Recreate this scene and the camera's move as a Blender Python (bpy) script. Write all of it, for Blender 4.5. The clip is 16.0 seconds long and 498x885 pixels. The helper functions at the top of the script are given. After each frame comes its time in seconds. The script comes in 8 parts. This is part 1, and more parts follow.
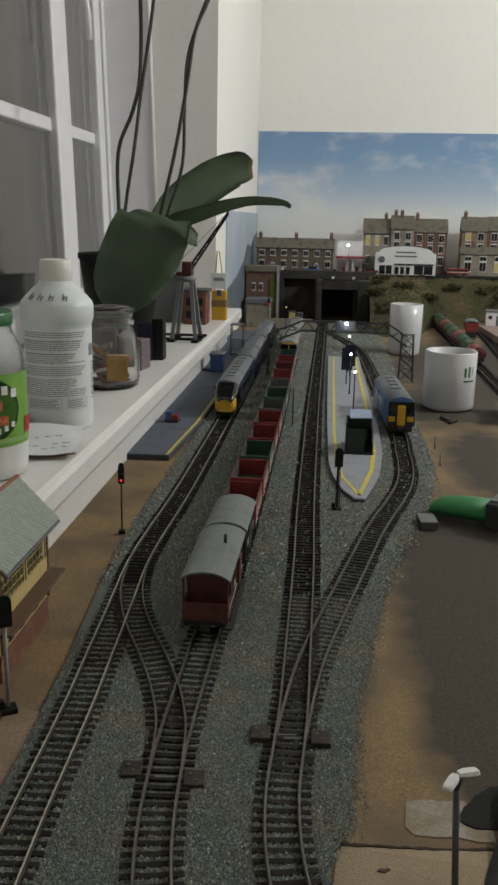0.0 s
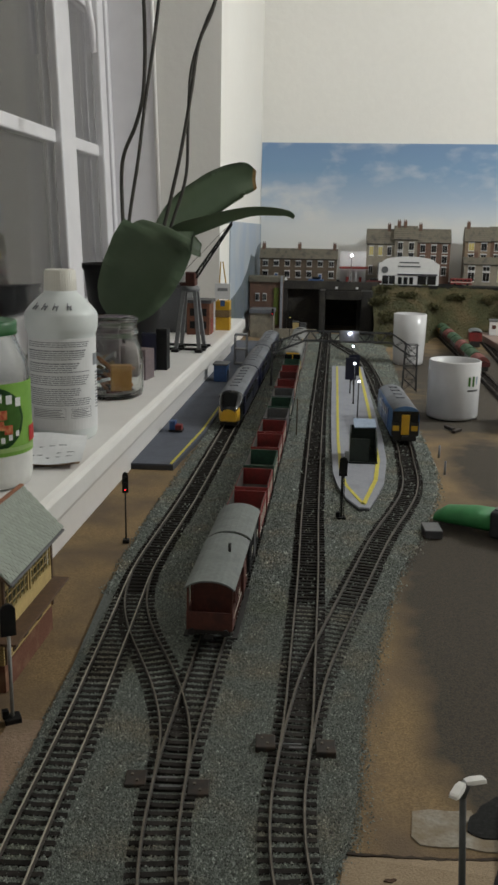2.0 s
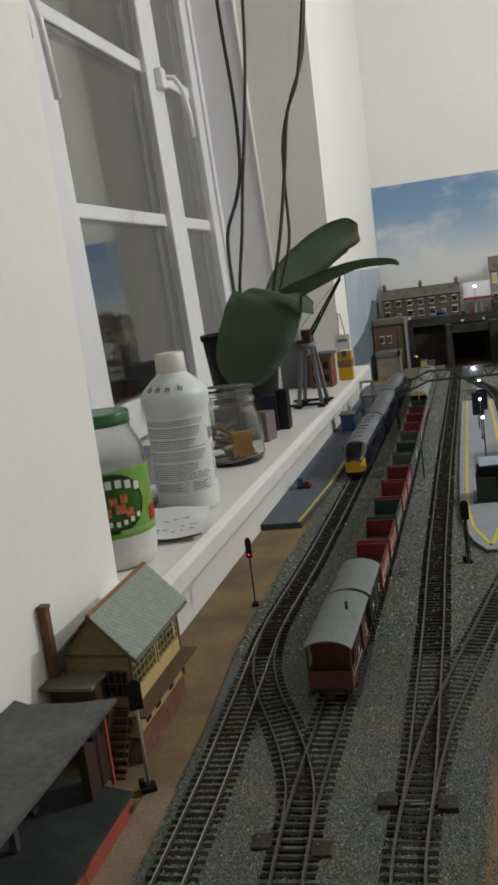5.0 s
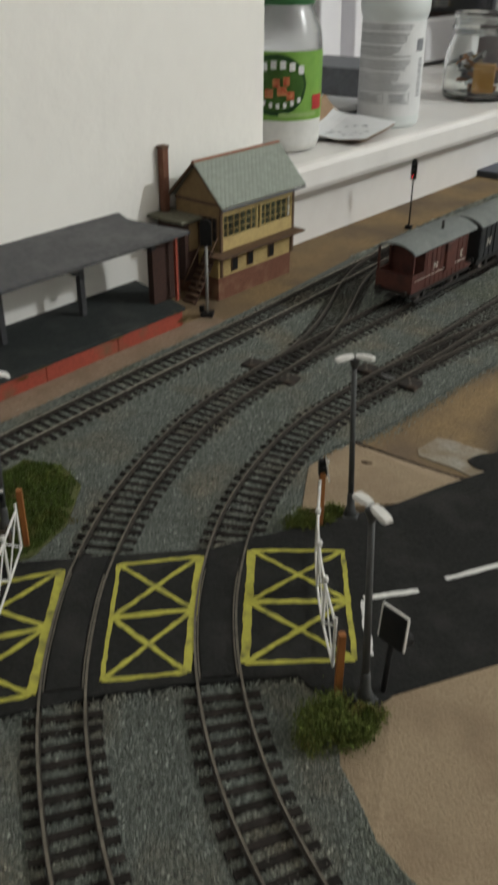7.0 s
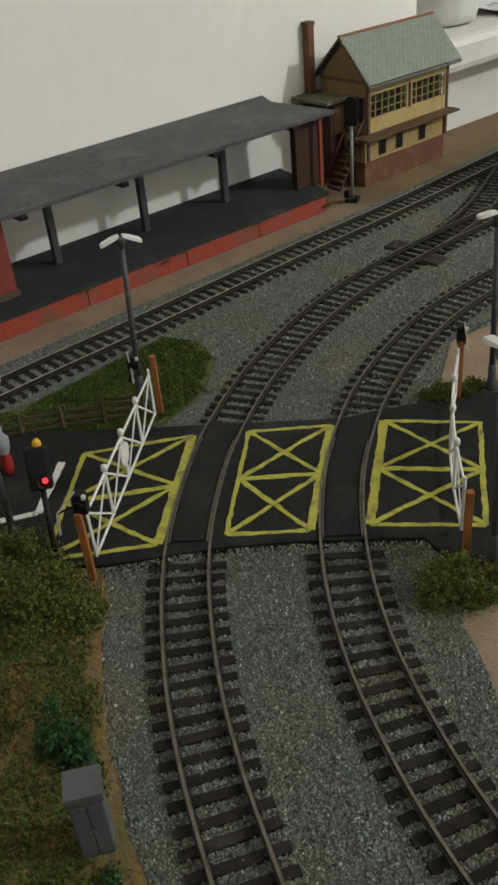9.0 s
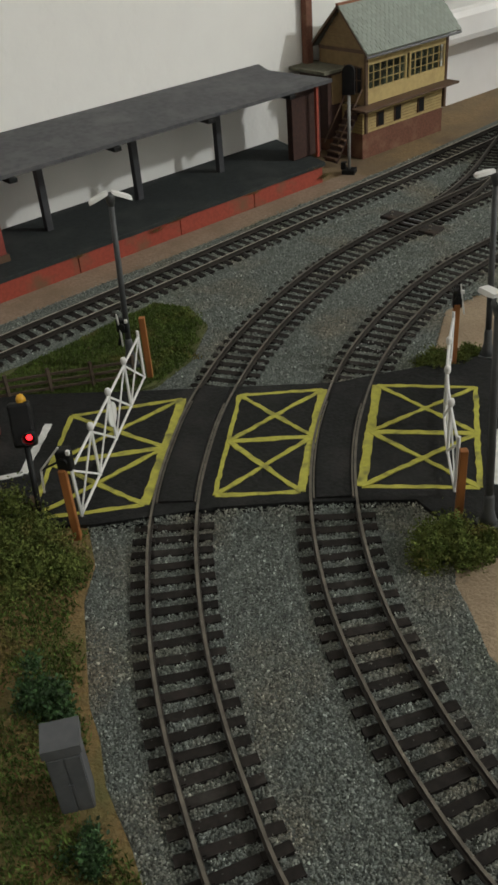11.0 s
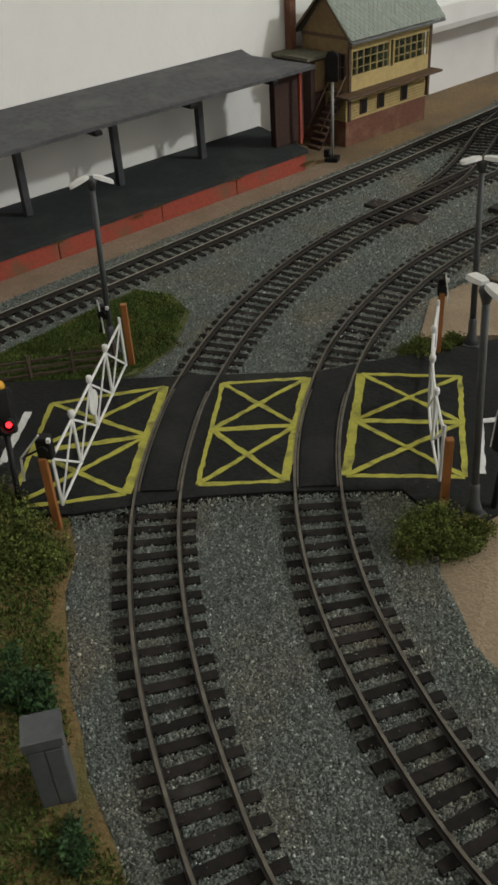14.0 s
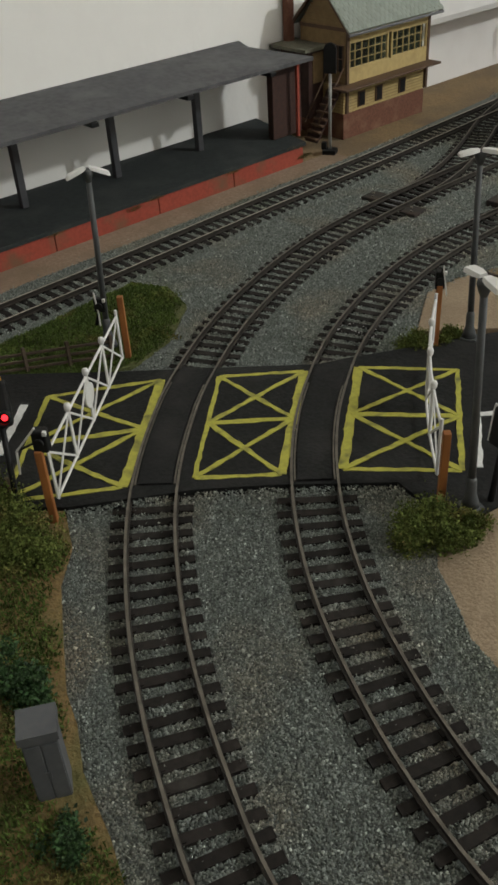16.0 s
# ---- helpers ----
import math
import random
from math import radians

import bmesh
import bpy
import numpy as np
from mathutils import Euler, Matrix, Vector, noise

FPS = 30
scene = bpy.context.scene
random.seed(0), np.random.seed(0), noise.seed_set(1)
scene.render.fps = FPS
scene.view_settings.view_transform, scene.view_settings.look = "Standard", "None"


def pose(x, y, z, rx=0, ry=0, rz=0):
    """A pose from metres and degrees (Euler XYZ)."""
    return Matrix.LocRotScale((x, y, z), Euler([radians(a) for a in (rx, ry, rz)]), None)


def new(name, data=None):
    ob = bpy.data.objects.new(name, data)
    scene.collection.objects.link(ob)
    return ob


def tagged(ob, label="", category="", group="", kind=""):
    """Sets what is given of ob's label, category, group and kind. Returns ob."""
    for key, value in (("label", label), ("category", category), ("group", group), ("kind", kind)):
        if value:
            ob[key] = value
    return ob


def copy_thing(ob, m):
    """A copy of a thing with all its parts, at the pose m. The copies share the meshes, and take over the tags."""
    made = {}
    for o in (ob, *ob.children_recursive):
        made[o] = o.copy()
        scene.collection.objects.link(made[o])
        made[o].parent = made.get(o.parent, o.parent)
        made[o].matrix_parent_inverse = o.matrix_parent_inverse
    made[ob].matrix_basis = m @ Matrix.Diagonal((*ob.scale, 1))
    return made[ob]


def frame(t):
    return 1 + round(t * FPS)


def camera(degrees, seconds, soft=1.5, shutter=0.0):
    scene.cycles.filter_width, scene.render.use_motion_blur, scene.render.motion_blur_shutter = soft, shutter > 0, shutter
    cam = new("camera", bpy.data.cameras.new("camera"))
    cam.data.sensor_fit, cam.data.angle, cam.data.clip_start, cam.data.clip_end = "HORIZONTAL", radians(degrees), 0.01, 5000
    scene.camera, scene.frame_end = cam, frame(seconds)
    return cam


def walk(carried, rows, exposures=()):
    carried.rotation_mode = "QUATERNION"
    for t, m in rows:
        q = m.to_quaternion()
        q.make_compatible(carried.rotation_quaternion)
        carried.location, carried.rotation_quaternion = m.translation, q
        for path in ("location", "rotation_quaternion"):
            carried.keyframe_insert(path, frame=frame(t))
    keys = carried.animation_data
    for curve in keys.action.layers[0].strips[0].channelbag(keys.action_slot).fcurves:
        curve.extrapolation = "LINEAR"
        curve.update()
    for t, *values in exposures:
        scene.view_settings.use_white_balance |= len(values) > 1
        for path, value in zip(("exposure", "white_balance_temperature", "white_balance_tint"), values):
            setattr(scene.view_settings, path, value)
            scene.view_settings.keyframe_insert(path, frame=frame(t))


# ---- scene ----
# The camera and its walk: seconds, eye in metres, yaw, pitch and roll in degrees.
cam = camera(31.68, 16.0, soft=2.8, shutter=0.4)
PATH = [
    (0, 0.0000, 0.0000, 0.2732, 5.17, -14.30, 1.21),
    (0.5, -0.0010, -0.0007, 0.2727, 5.21, -14.15, 1.28),
    (1, -0.0004, -0.0007, 0.2727, 5.33, -13.98, 1.21),
    (1.5, 0.0005, -0.0004, 0.2722, 5.39, -13.82, 1.07),
    (2, -0.0002, -0.0001, 0.2717, 5.44, -13.61, 1.04),
    (2.5, 0.0011, -0.0009, 0.2724, 5.49, -13.58, 0.81),
    (3, -0.0003, -0.0013, 0.2727, 5.29, -13.72, 1.08),
    (5.5, 0.0769, -0.0273, 0.2907, 18.25, -9.39, -8.74),
    (6, 0.1683, -0.0488, 0.2760, 26.19, -16.23, -5.35),
    (6.5, 0.2221, -0.0413, 0.2491, 34.22, -21.58, -0.66),
    (6.6, 0.2244, -0.0362, 0.2443, 35.74, -22.00, 0.44),
    (7, 0.2402, -0.0168, 0.2371, 39.50, -29.70, 0.30),
    (7.2, 0.2451, -0.0231, 0.2285, 41.83, -30.59, -0.20),
    (7.5, 0.2465, -0.0206, 0.2274, 45.18, -33.60, 0.72),
    (8, 0.2593, -0.0120, 0.2131, 50.86, -34.89, -6.06),
    (8.5, 0.2525, -0.0154, 0.2149, 50.04, -34.26, -3.41),
    (9, 0.2537, -0.0146, 0.2105, 51.87, -33.95, -5.55),
    (11.5, 0.2551, -0.0134, 0.1954, 51.13, -34.91, -4.38),
    (12, 0.2527, -0.0130, 0.1944, 49.92, -35.08, -3.95),
    (12.5, 0.2527, -0.0136, 0.1959, 49.84, -35.34, -3.81),
    (13, 0.2529, -0.0127, 0.1949, 50.16, -35.34, -4.12),
    (13.5, 0.2519, -0.0129, 0.1941, 50.02, -35.31, -3.88),
    (14, 0.2519, -0.0132, 0.1943, 50.10, -35.33, -3.86),
    (14.5, 0.2516, -0.0128, 0.1931, 50.10, -35.20, -3.87),
    (15, 0.2525, -0.0125, 0.1936, 50.31, -35.34, -4.03),
    (15.5, 0.2515, -0.0127, 0.1936, 50.03, -35.64, -3.77),
    (16, 0.2514, -0.0126, 0.1936, 49.91, -35.76, -3.68),
]


def aim(x, y, z, yaw, pitch, roll):
    return pose(x, y, z, 90 + pitch, 0, yaw) @ pose(0, 0, 0, 0, 0, roll)


EXPOSURES = [(0, -0.26), (3.0, -0.26), (5.5, -0.20), (6.5, -0.04), (7.2, 0.0), (16.0, 0.0)]
walk(cam, [(t, aim(*row)) for t, *row in PATH], EXPOSURES)

# ---- world and light ----
LAMP = (1.42, 1.44, 1.10)
world = bpy.data.worlds.new("night")
scene.world = world
world.use_nodes = True
world.node_tree.nodes["Background"].inputs[0].default_value = (0.02, 0.025, 0.04, 1)
world.node_tree.nodes["Background"].inputs[1].default_value = 0.3


def lamp(name, kind, place, power, colour, size):
    data = bpy.data.lights.new(name, kind)
    data.energy, data.color = power, colour
    if kind == "POINT":
        data.shadow_soft_size = size
    ob = new(name, data)
    ob.location = place
    return ob


lamp("ceiling_lamp_light", "POINT", LAMP, 60.0, (0.94, 0.97, 0.95), 0.05)


# ---- materials ----
def nodes_of(name):
    m = bpy.data.materials.new(name)
    m.use_nodes = True
    t = m.node_tree
    return m, t, t.nodes["Principled BSDF"]


def ramp_mix(t, fac, a, b):
    mix = t.nodes.new("ShaderNodeMix")
    mix.data_type = "RGBA"
    if fac is not None:
        t.links.new(fac, mix.inputs[0])
    for sock, val in ((mix.inputs[6], a), (mix.inputs[7], b)):
        if isinstance(val, tuple):
            sock.default_value = (*val[:3], 1)
        else:
            t.links.new(val, sock)
    return mix.outputs[2]


def noise_fac(t, coords, scale, detail=4.0, lo=0.35, hi=0.65, stretch=None):
    n = t.nodes.new("ShaderNodeTexNoise")
    n.inputs["Scale"].default_value, n.inputs["Detail"].default_value = scale, detail
    if stretch:
        mp = t.nodes.new("ShaderNodeMapping")
        mp.inputs["Scale"].default_value = stretch
        t.links.new(coords, mp.inputs[0])
        coords = mp.outputs[0]
    t.links.new(coords, n.inputs["Vector"])
    r = t.nodes.new("ShaderNodeMapRange")
    r.inputs[1].default_value, r.inputs[2].default_value = lo, hi
    t.links.new(n.outputs[0], r.inputs[0])
    return r.outputs[0]


def mat(name, a, b=None, scale=400.0, stain=None, stain_scale=30.0, stain_band=(0.5, 0.72), rough=0.6, metal=0.0, bump=0.0, vary=0.0,
        stretch=None, world_space=False, island=0.0, spec=0.5):
    """Two tones at a fine scale, a stain tone at a coarse one, relief, and a shift from piece to piece."""
    m, t, p = nodes_of(name)
    geo = t.nodes.new("ShaderNodeNewGeometry")
    tex = t.nodes.new("ShaderNodeTexCoord")
    coords = geo.outputs["Position"] if world_space else tex.outputs["Object"]
    b = b or tuple(c * 0.8 for c in a)
    fine = noise_fac(t, coords, scale, stretch=stretch)
    col = ramp_mix(t, fine, a, b)
    if stain:
        col = ramp_mix(t, noise_fac(t, coords, stain_scale, 5.0, *stain_band), col, stain)
    if vary or island:
        src = t.nodes.new("ShaderNodeObjectInfo").outputs["Random"] if vary else geo.outputs["Random Per Island"]
        hsv = t.nodes.new("ShaderNodeHueSaturation")
        amount = vary or island
        r = t.nodes.new("ShaderNodeMapRange")
        r.inputs[3].default_value, r.inputs[4].default_value = 1 - amount, 1 + amount
        t.links.new(src, r.inputs[0])
        t.links.new(r.outputs[0], hsv.inputs["Value"])
        t.links.new(col, hsv.inputs["Color"])
        col = hsv.outputs[0]
    t.links.new(col, p.inputs["Base Color"])
    p.inputs["Roughness"].default_value, p.inputs["Metallic"].default_value = rough, metal
    p.inputs["Specular IOR Level"].default_value = spec
    if bump:
        bn = t.nodes.new("ShaderNodeBump")
        bn.inputs["Strength"].default_value, bn.inputs["Distance"].default_value = 0.6, bump
        t.links.new(fine, bn.inputs["Height"])
        t.links.new(bn.outputs[0], p.inputs["Normal"])
    return m


def glow(name, colour, strength):
    m, t, p = nodes_of(name)
    p.inputs["Base Color"].default_value = (*colour, 1)
    p.inputs["Emission Color"].default_value = (*colour, 1)
    p.inputs["Emission Strength"].default_value = strength
    return m


def clear(name, colour=(1, 1, 1), rough=0.02, ior=1.45):
    m, t, p = nodes_of(name)
    p.inputs["Base Color"].default_value = (*colour, 1)
    p.inputs["Transmission Weight"].default_value = 1.0
    p.inputs["Roughness"].default_value, p.inputs["IOR"].default_value = rough, ior
    return m


M_WALL = mat("wall_paint", (0.86, 0.845, 0.81), (0.845, 0.83, 0.795), 60, (0.83, 0.81, 0.775), 2.0, rough=0.75, bump=0.0004)
M_CEIL = mat("ceiling_paint", (0.80, 0.78, 0.74), (0.76, 0.74, 0.70), 40, rough=0.8)
M_GLOSS = mat("white_gloss_paint", (0.80, 0.78, 0.76), (0.77, 0.75, 0.73), 30, (0.66, 0.63, 0.60), 9.0, (0.58, 0.8), rough=0.32, bump=0.0002)
M_UPVC = mat("window_frame_paint", (0.78, 0.77, 0.80), (0.74, 0.73, 0.76), 25, rough=0.35)
M_FLOOR = mat("floor_carpet", (0.16, 0.13, 0.11), (0.11, 0.09, 0.08), 300, rough=0.95, bump=0.002)


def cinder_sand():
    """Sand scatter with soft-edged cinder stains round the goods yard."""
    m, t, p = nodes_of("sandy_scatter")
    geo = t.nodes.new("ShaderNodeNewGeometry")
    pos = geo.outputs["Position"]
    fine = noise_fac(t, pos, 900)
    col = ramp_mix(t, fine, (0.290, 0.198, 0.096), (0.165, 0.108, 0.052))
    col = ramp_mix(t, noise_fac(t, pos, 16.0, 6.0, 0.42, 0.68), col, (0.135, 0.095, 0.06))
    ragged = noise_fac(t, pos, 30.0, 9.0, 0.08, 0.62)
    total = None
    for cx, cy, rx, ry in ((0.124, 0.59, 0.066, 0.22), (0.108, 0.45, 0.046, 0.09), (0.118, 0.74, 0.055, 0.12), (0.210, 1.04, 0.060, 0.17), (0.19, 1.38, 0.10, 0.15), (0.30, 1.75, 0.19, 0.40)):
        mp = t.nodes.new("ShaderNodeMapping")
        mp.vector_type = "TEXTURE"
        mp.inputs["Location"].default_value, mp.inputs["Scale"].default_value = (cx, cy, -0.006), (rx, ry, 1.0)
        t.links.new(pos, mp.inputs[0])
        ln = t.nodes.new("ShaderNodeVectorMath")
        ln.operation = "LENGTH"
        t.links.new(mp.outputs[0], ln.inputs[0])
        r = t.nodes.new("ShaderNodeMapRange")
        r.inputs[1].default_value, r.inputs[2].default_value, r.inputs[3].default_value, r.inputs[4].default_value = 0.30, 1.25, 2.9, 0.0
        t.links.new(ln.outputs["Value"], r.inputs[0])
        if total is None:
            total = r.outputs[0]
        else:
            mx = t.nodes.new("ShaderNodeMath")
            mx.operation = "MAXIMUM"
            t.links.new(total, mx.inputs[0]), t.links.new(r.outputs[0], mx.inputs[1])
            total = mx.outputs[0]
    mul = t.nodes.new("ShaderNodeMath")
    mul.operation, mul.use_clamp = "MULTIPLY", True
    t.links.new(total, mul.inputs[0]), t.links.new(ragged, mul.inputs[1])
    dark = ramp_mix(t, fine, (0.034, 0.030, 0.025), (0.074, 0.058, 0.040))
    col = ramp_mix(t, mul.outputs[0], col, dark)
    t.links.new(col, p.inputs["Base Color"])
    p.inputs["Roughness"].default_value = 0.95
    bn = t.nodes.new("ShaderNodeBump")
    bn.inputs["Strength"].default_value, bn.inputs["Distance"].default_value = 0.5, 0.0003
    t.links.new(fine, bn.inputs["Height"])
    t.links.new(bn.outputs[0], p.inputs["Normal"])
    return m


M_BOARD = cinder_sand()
M_PALESAND = mat("pale_sand", (0.33, 0.250, 0.165), (0.26, 0.195, 0.126), 900, (0.215, 0.155, 0.10), 28, (0.48, 0.72), rough=0.95, bump=0.0003, world_space=True)
M_BALLAST = mat("ballast_bed", (0.155, 0.168, 0.155), (0.078, 0.086, 0.078), 1100, (0.122, 0.133, 0.122), 25.0, rough=0.95, bump=0.0008, world_space=True)


def chip_material():
    """Granite chips: grey-green stones of mixed tone, a few pale ones, with dusty brown and mossy patches."""
    m, t, p = nodes_of("granite_chips")
    geo = t.nodes.new("ShaderNodeNewGeometry")
    pos, rnd = geo.outputs["Position"], geo.outputs["Random Per Island"]
    col = ramp_mix(t, noise_fac(t, pos, 900), (0.202, 0.224, 0.202), (0.131, 0.148, 0.132))
    col = ramp_mix(t, noise_fac(t, pos, 26.0, 5.0, 0.50, 0.74), col, (0.212, 0.192, 0.145))
    col = ramp_mix(t, noise_fac(t, pos, 11.0, 4.0, 0.56, 0.80), col, (0.145, 0.162, 0.112))
    tone = t.nodes.new("ShaderNodeValToRGB")
    e = tone.color_ramp.elements
    e[0].position, e[0].color = 0.0, (0.34, 0.34, 0.34, 1)
    e[1].position, e[1].color = 1.0, (3.0, 3.0, 2.95, 1)
    for at, v in ((0.55, 0.95), (0.90, 1.45), (0.965, 1.65), (0.985, 2.6)):
        k = e.new(at)
        k.color = (v, v, v, 1)
    t.links.new(rnd, tone.inputs[0])
    mul = t.nodes.new("ShaderNodeMix")
    mul.data_type, mul.blend_type = "RGBA", "MULTIPLY"
    mul.inputs[0].default_value = 1.0
    t.links.new(col, mul.inputs[6]), t.links.new(tone.outputs[0], mul.inputs[7])
    t.links.new(mul.outputs[2], p.inputs["Base Color"])
    p.inputs["Roughness"].default_value = 0.85
    return m


M_CHIP = chip_material()
M_SLEEPER = mat("sleeper_plastic", (0.024, 0.0195, 0.0172), (0.0155, 0.0130, 0.0116), 500, (0.050, 0.046, 0.040), 120, (0.58, 0.78), rough=0.85, spec=0.2, vary=0.3, world_space=True)
# rusty web and foot, coloured darker still to paint in their shade
M_RAIL = mat("rail_weathered_shaded_steel", (0.034, 0.027, 0.021), (0.022, 0.018, 0.014), 300, rough=0.55, metal=0.3)
M_RAILTOP = mat("rail_polished_top", (0.165, 0.146, 0.118), (0.10, 0.088, 0.072), 200, rough=0.5, metal=0.4)
# pale base colour paints in the gleam on line one's rail heads
M_RAILBRIGHT = mat("rail_painted_gleam_top", (0.42, 0.385, 0.32), (0.31, 0.28, 0.23), 200, rough=0.45, metal=0.05)
M_ROAD = mat("asphalt_card", (0.0195, 0.0196, 0.0192), (0.0125, 0.0127, 0.0126), 600, (0.032, 0.0315, 0.030), 40, rough=0.85, spec=0.18, bump=0.0002, world_space=True)
M_YELLOW = mat("yellow_road_paint", (0.45, 0.425, 0.058), (0.36, 0.34, 0.050), 500, (0.15, 0.148, 0.040), 150, (0.52, 0.72), rough=0.7, world_space=True)
M_WHITEPAINT = mat("white_road_paint", (0.72, 0.72, 0.70), (0.6, 0.6, 0.58), 500, rough=0.7)
M_WHITE = mat("white_plastic", (0.74, 0.73, 0.71), (0.68, 0.67, 0.65), 200, rough=0.45)
M_POSTGREY = mat("lamp_post_grey", (0.070, 0.074, 0.076), (0.055, 0.058, 0.060), 300, rough=0.6)
M_GREY = mat("grey_paint", (0.15, 0.15, 0.155), (0.12, 0.12, 0.125), 300, rough=0.55)
M_DARKGREY = mat("dark_grey_paint", (0.045, 0.047, 0.052), (0.035, 0.036, 0.04), 300, (0.07, 0.07, 0.075), 40, rough=0.6, world_space=True)
M_BLACK = mat("black_plastic", (0.008, 0.008, 0.009), (0.012, 0.012, 0.012), 300, rough=0.55, spec=0.25)
M_CANOPY = mat("canopy_roof_grey", (0.084, 0.084, 0.088), (0.058, 0.058, 0.063), 260, (0.122, 0.120, 0.122), 40, rough=0.75)
M_PLATTOP = mat("platform_surface", (0.034, 0.040, 0.040), (0.026, 0.031, 0.031), 400, (0.050, 0.054, 0.052), 40, rough=0.85, spec=0.25)
M_REDWALL = mat("red_platform_brick", (0.34, 0.060, 0.034), (0.27, 0.046, 0.027), 500, (0.17, 0.085, 0.045), 60, (0.52, 0.72), rough=0.8)
M_POST = mat("orange_timber", (0.33, 0.125, 0.030), (0.25, 0.088, 0.022), 400, rough=0.65, stretch=(1, 1, 0.2))
M_CREAM = mat("cream_boarding", (0.50, 0.375, 0.155), (0.44, 0.33, 0.135), 300, (0.31, 0.22, 0.09), 60, (0.55, 0.8), rough=0.7)
M_TAN = mat("tan_gable_boarding", (0.235, 0.155, 0.068), (0.195, 0.128, 0.055), 300, (0.18, 0.11, 0.045), 60, rough=0.75)
M_BROWNTRIM = mat("brown_trim", (0.11, 0.06, 0.032), (0.08, 0.045, 0.025), 300, rough=0.65)
M_BRICK = mat("signal_box_brick", (0.18, 0.075, 0.045), (0.13, 0.05, 0.03), 700, (0.22, 0.12, 0.07), 90, rough=0.85)
M_SLATE = mat("slate_roof", (0.265, 0.295, 0.26), (0.235, 0.262, 0.232), 400, (0.29, 0.305, 0.25), 60, (0.5, 0.75), rough=0.8, vary=0.08)
M_DARKWOOD = mat("dark_brown_boards", (0.05, 0.02, 0.013), (0.035, 0.014, 0.01), 400, rough=0.75)


# ---- mesh helpers ----
def box(bm, x0, x1, y0, y1, z0, z1, bevel=0.0):
    vs = [bm.verts.new(p) for p in ((x0, y0, z0), (x1, y0, z0), (x1, y1, z0), (x0, y1, z0), (x0, y0, z1), (x1, y0, z1), (x1, y1, z1), (x0, y1, z1))]
    fs = [bm.faces.new([vs[i] for i in f]) for f in ((3, 2, 1, 0), (4, 5, 6, 7), (0, 1, 5, 4), (1, 2, 6, 5), (2, 3, 7, 6), (3, 0, 4, 7))]
    if bevel:
        es = list({e for f in fs for e in f.edges})
        bmesh.ops.bevel(bm, geom=es, offset=bevel, segments=2, affect="EDGES", profile=0.5)
    return bm


def lathe(bm, profile, n=24, centre=(0, 0), cap=True):
    """Turns (radius, height) rows round the z axis."""
    rings = []
    for r, z in profile:
        rings.append([bm.verts.new((centre[0] + r * math.cos(2 * math.pi * i / n), centre[1] + r * math.sin(2 * math.pi * i / n), z)) for i in range(n)])
    for a, b in zip(rings, rings[1:]):
        for i in range(n):
            f = bm.faces.new((a[i], a[(i + 1) % n], b[(i + 1) % n], b[i]))
            f.smooth = True
    if cap:
        bm.faces.new(list(reversed(rings[0])))
        bm.faces.new(rings[-1])
    return bm


def rod(bm, a, b, r0, r1=None, n=8):
    a, b = Vector(a), Vector(b)
    r1 = r0 if r1 is None else r1
    d = (b - a).normalized()
    u = d.orthogonal().normalized()
    v = d.cross(u)
    ra = [bm.verts.new(a + r0 * (math.cos(2 * math.pi * i / n) * u + math.sin(2 * math.pi * i / n) * v)) for i in range(n)]
    rb = [bm.verts.new(b + r1 * (math.cos(2 * math.pi * i / n) * u + math.sin(2 * math.pi * i / n) * v)) for i in range(n)]
    for i in range(n):
        f = bm.faces.new((ra[i], ra[(i + 1) % n], rb[(i + 1) % n], rb[i]))
        f.smooth = True
    bm.faces.new(list(reversed(ra)))
    bm.faces.new(rb)
    return bm


def tube(bm, path, r, n=8):
    """One smooth skin round a line of points."""
    ps = [Vector(p) for p in path]
    rings, u = [], None
    for i, p in enumerate(ps):
        d = (ps[min(i + 1, len(ps) - 1)] - ps[max(i - 1, 0)]).normalized()
        u = d.orthogonal().normalized() if u is None else (u - d * u.dot(d)).normalized()
        v = d.cross(u)
        rings.append([bm.verts.new(p + r * (math.cos(2 * math.pi * k / n) * u + math.sin(2 * math.pi * k / n) * v)) for k in range(n)])
    for a, b in zip(rings, rings[1:]):
        for k in range(n):
            bm.faces.new((a[k], a[(k + 1) % n], b[(k + 1) % n], b[k])).smooth = True
    bm.faces.new(list(reversed(rings[0])))
    bm.faces.new(rings[-1])
    return bm


def bar(bm, a, b, w, h, up=(0, 0, 1)):
    """A square-edged bar from a to b, w wide and h high."""
    a, b = Vector(a), Vector(b)
    d = (b - a).normalized()
    s = d.cross(Vector(up))
    s = s.normalized() if s.length > 1e-6 else Vector((1, 0, 0))
    t = s.cross(d)
    q = [a, b]
    vs = [bm.verts.new(e + i * w / 2 * s + j * h / 2 * t) for e in q for i, j in ((-1, -1), (1, -1), (1, 1), (-1, 1))]
    for f in ((0, 1, 2, 3), (7, 6, 5, 4), (0, 4, 5, 1), (1, 5, 6, 2), (2, 6, 7, 3), (3, 7, 4, 0)):
        bm.faces.new([vs[i] for i in reversed(f)])
    return bm


def slab(bm, outline, z0, z1):
    """A prism over an outline of (x, y), counter-clockwise."""
    lo, hi = [bm.verts.new((x, y, z0)) for x, y in outline], [bm.verts.new((x, y, z1)) for x, y in outline]
    bm.faces.new(list(reversed(lo)))
    bm.faces.new(hi)
    n = len(outline)
    for i in range(n):
        bm.faces.new((lo[i], lo[(i + 1) % n], hi[(i + 1) % n], hi[i]))
    return bm


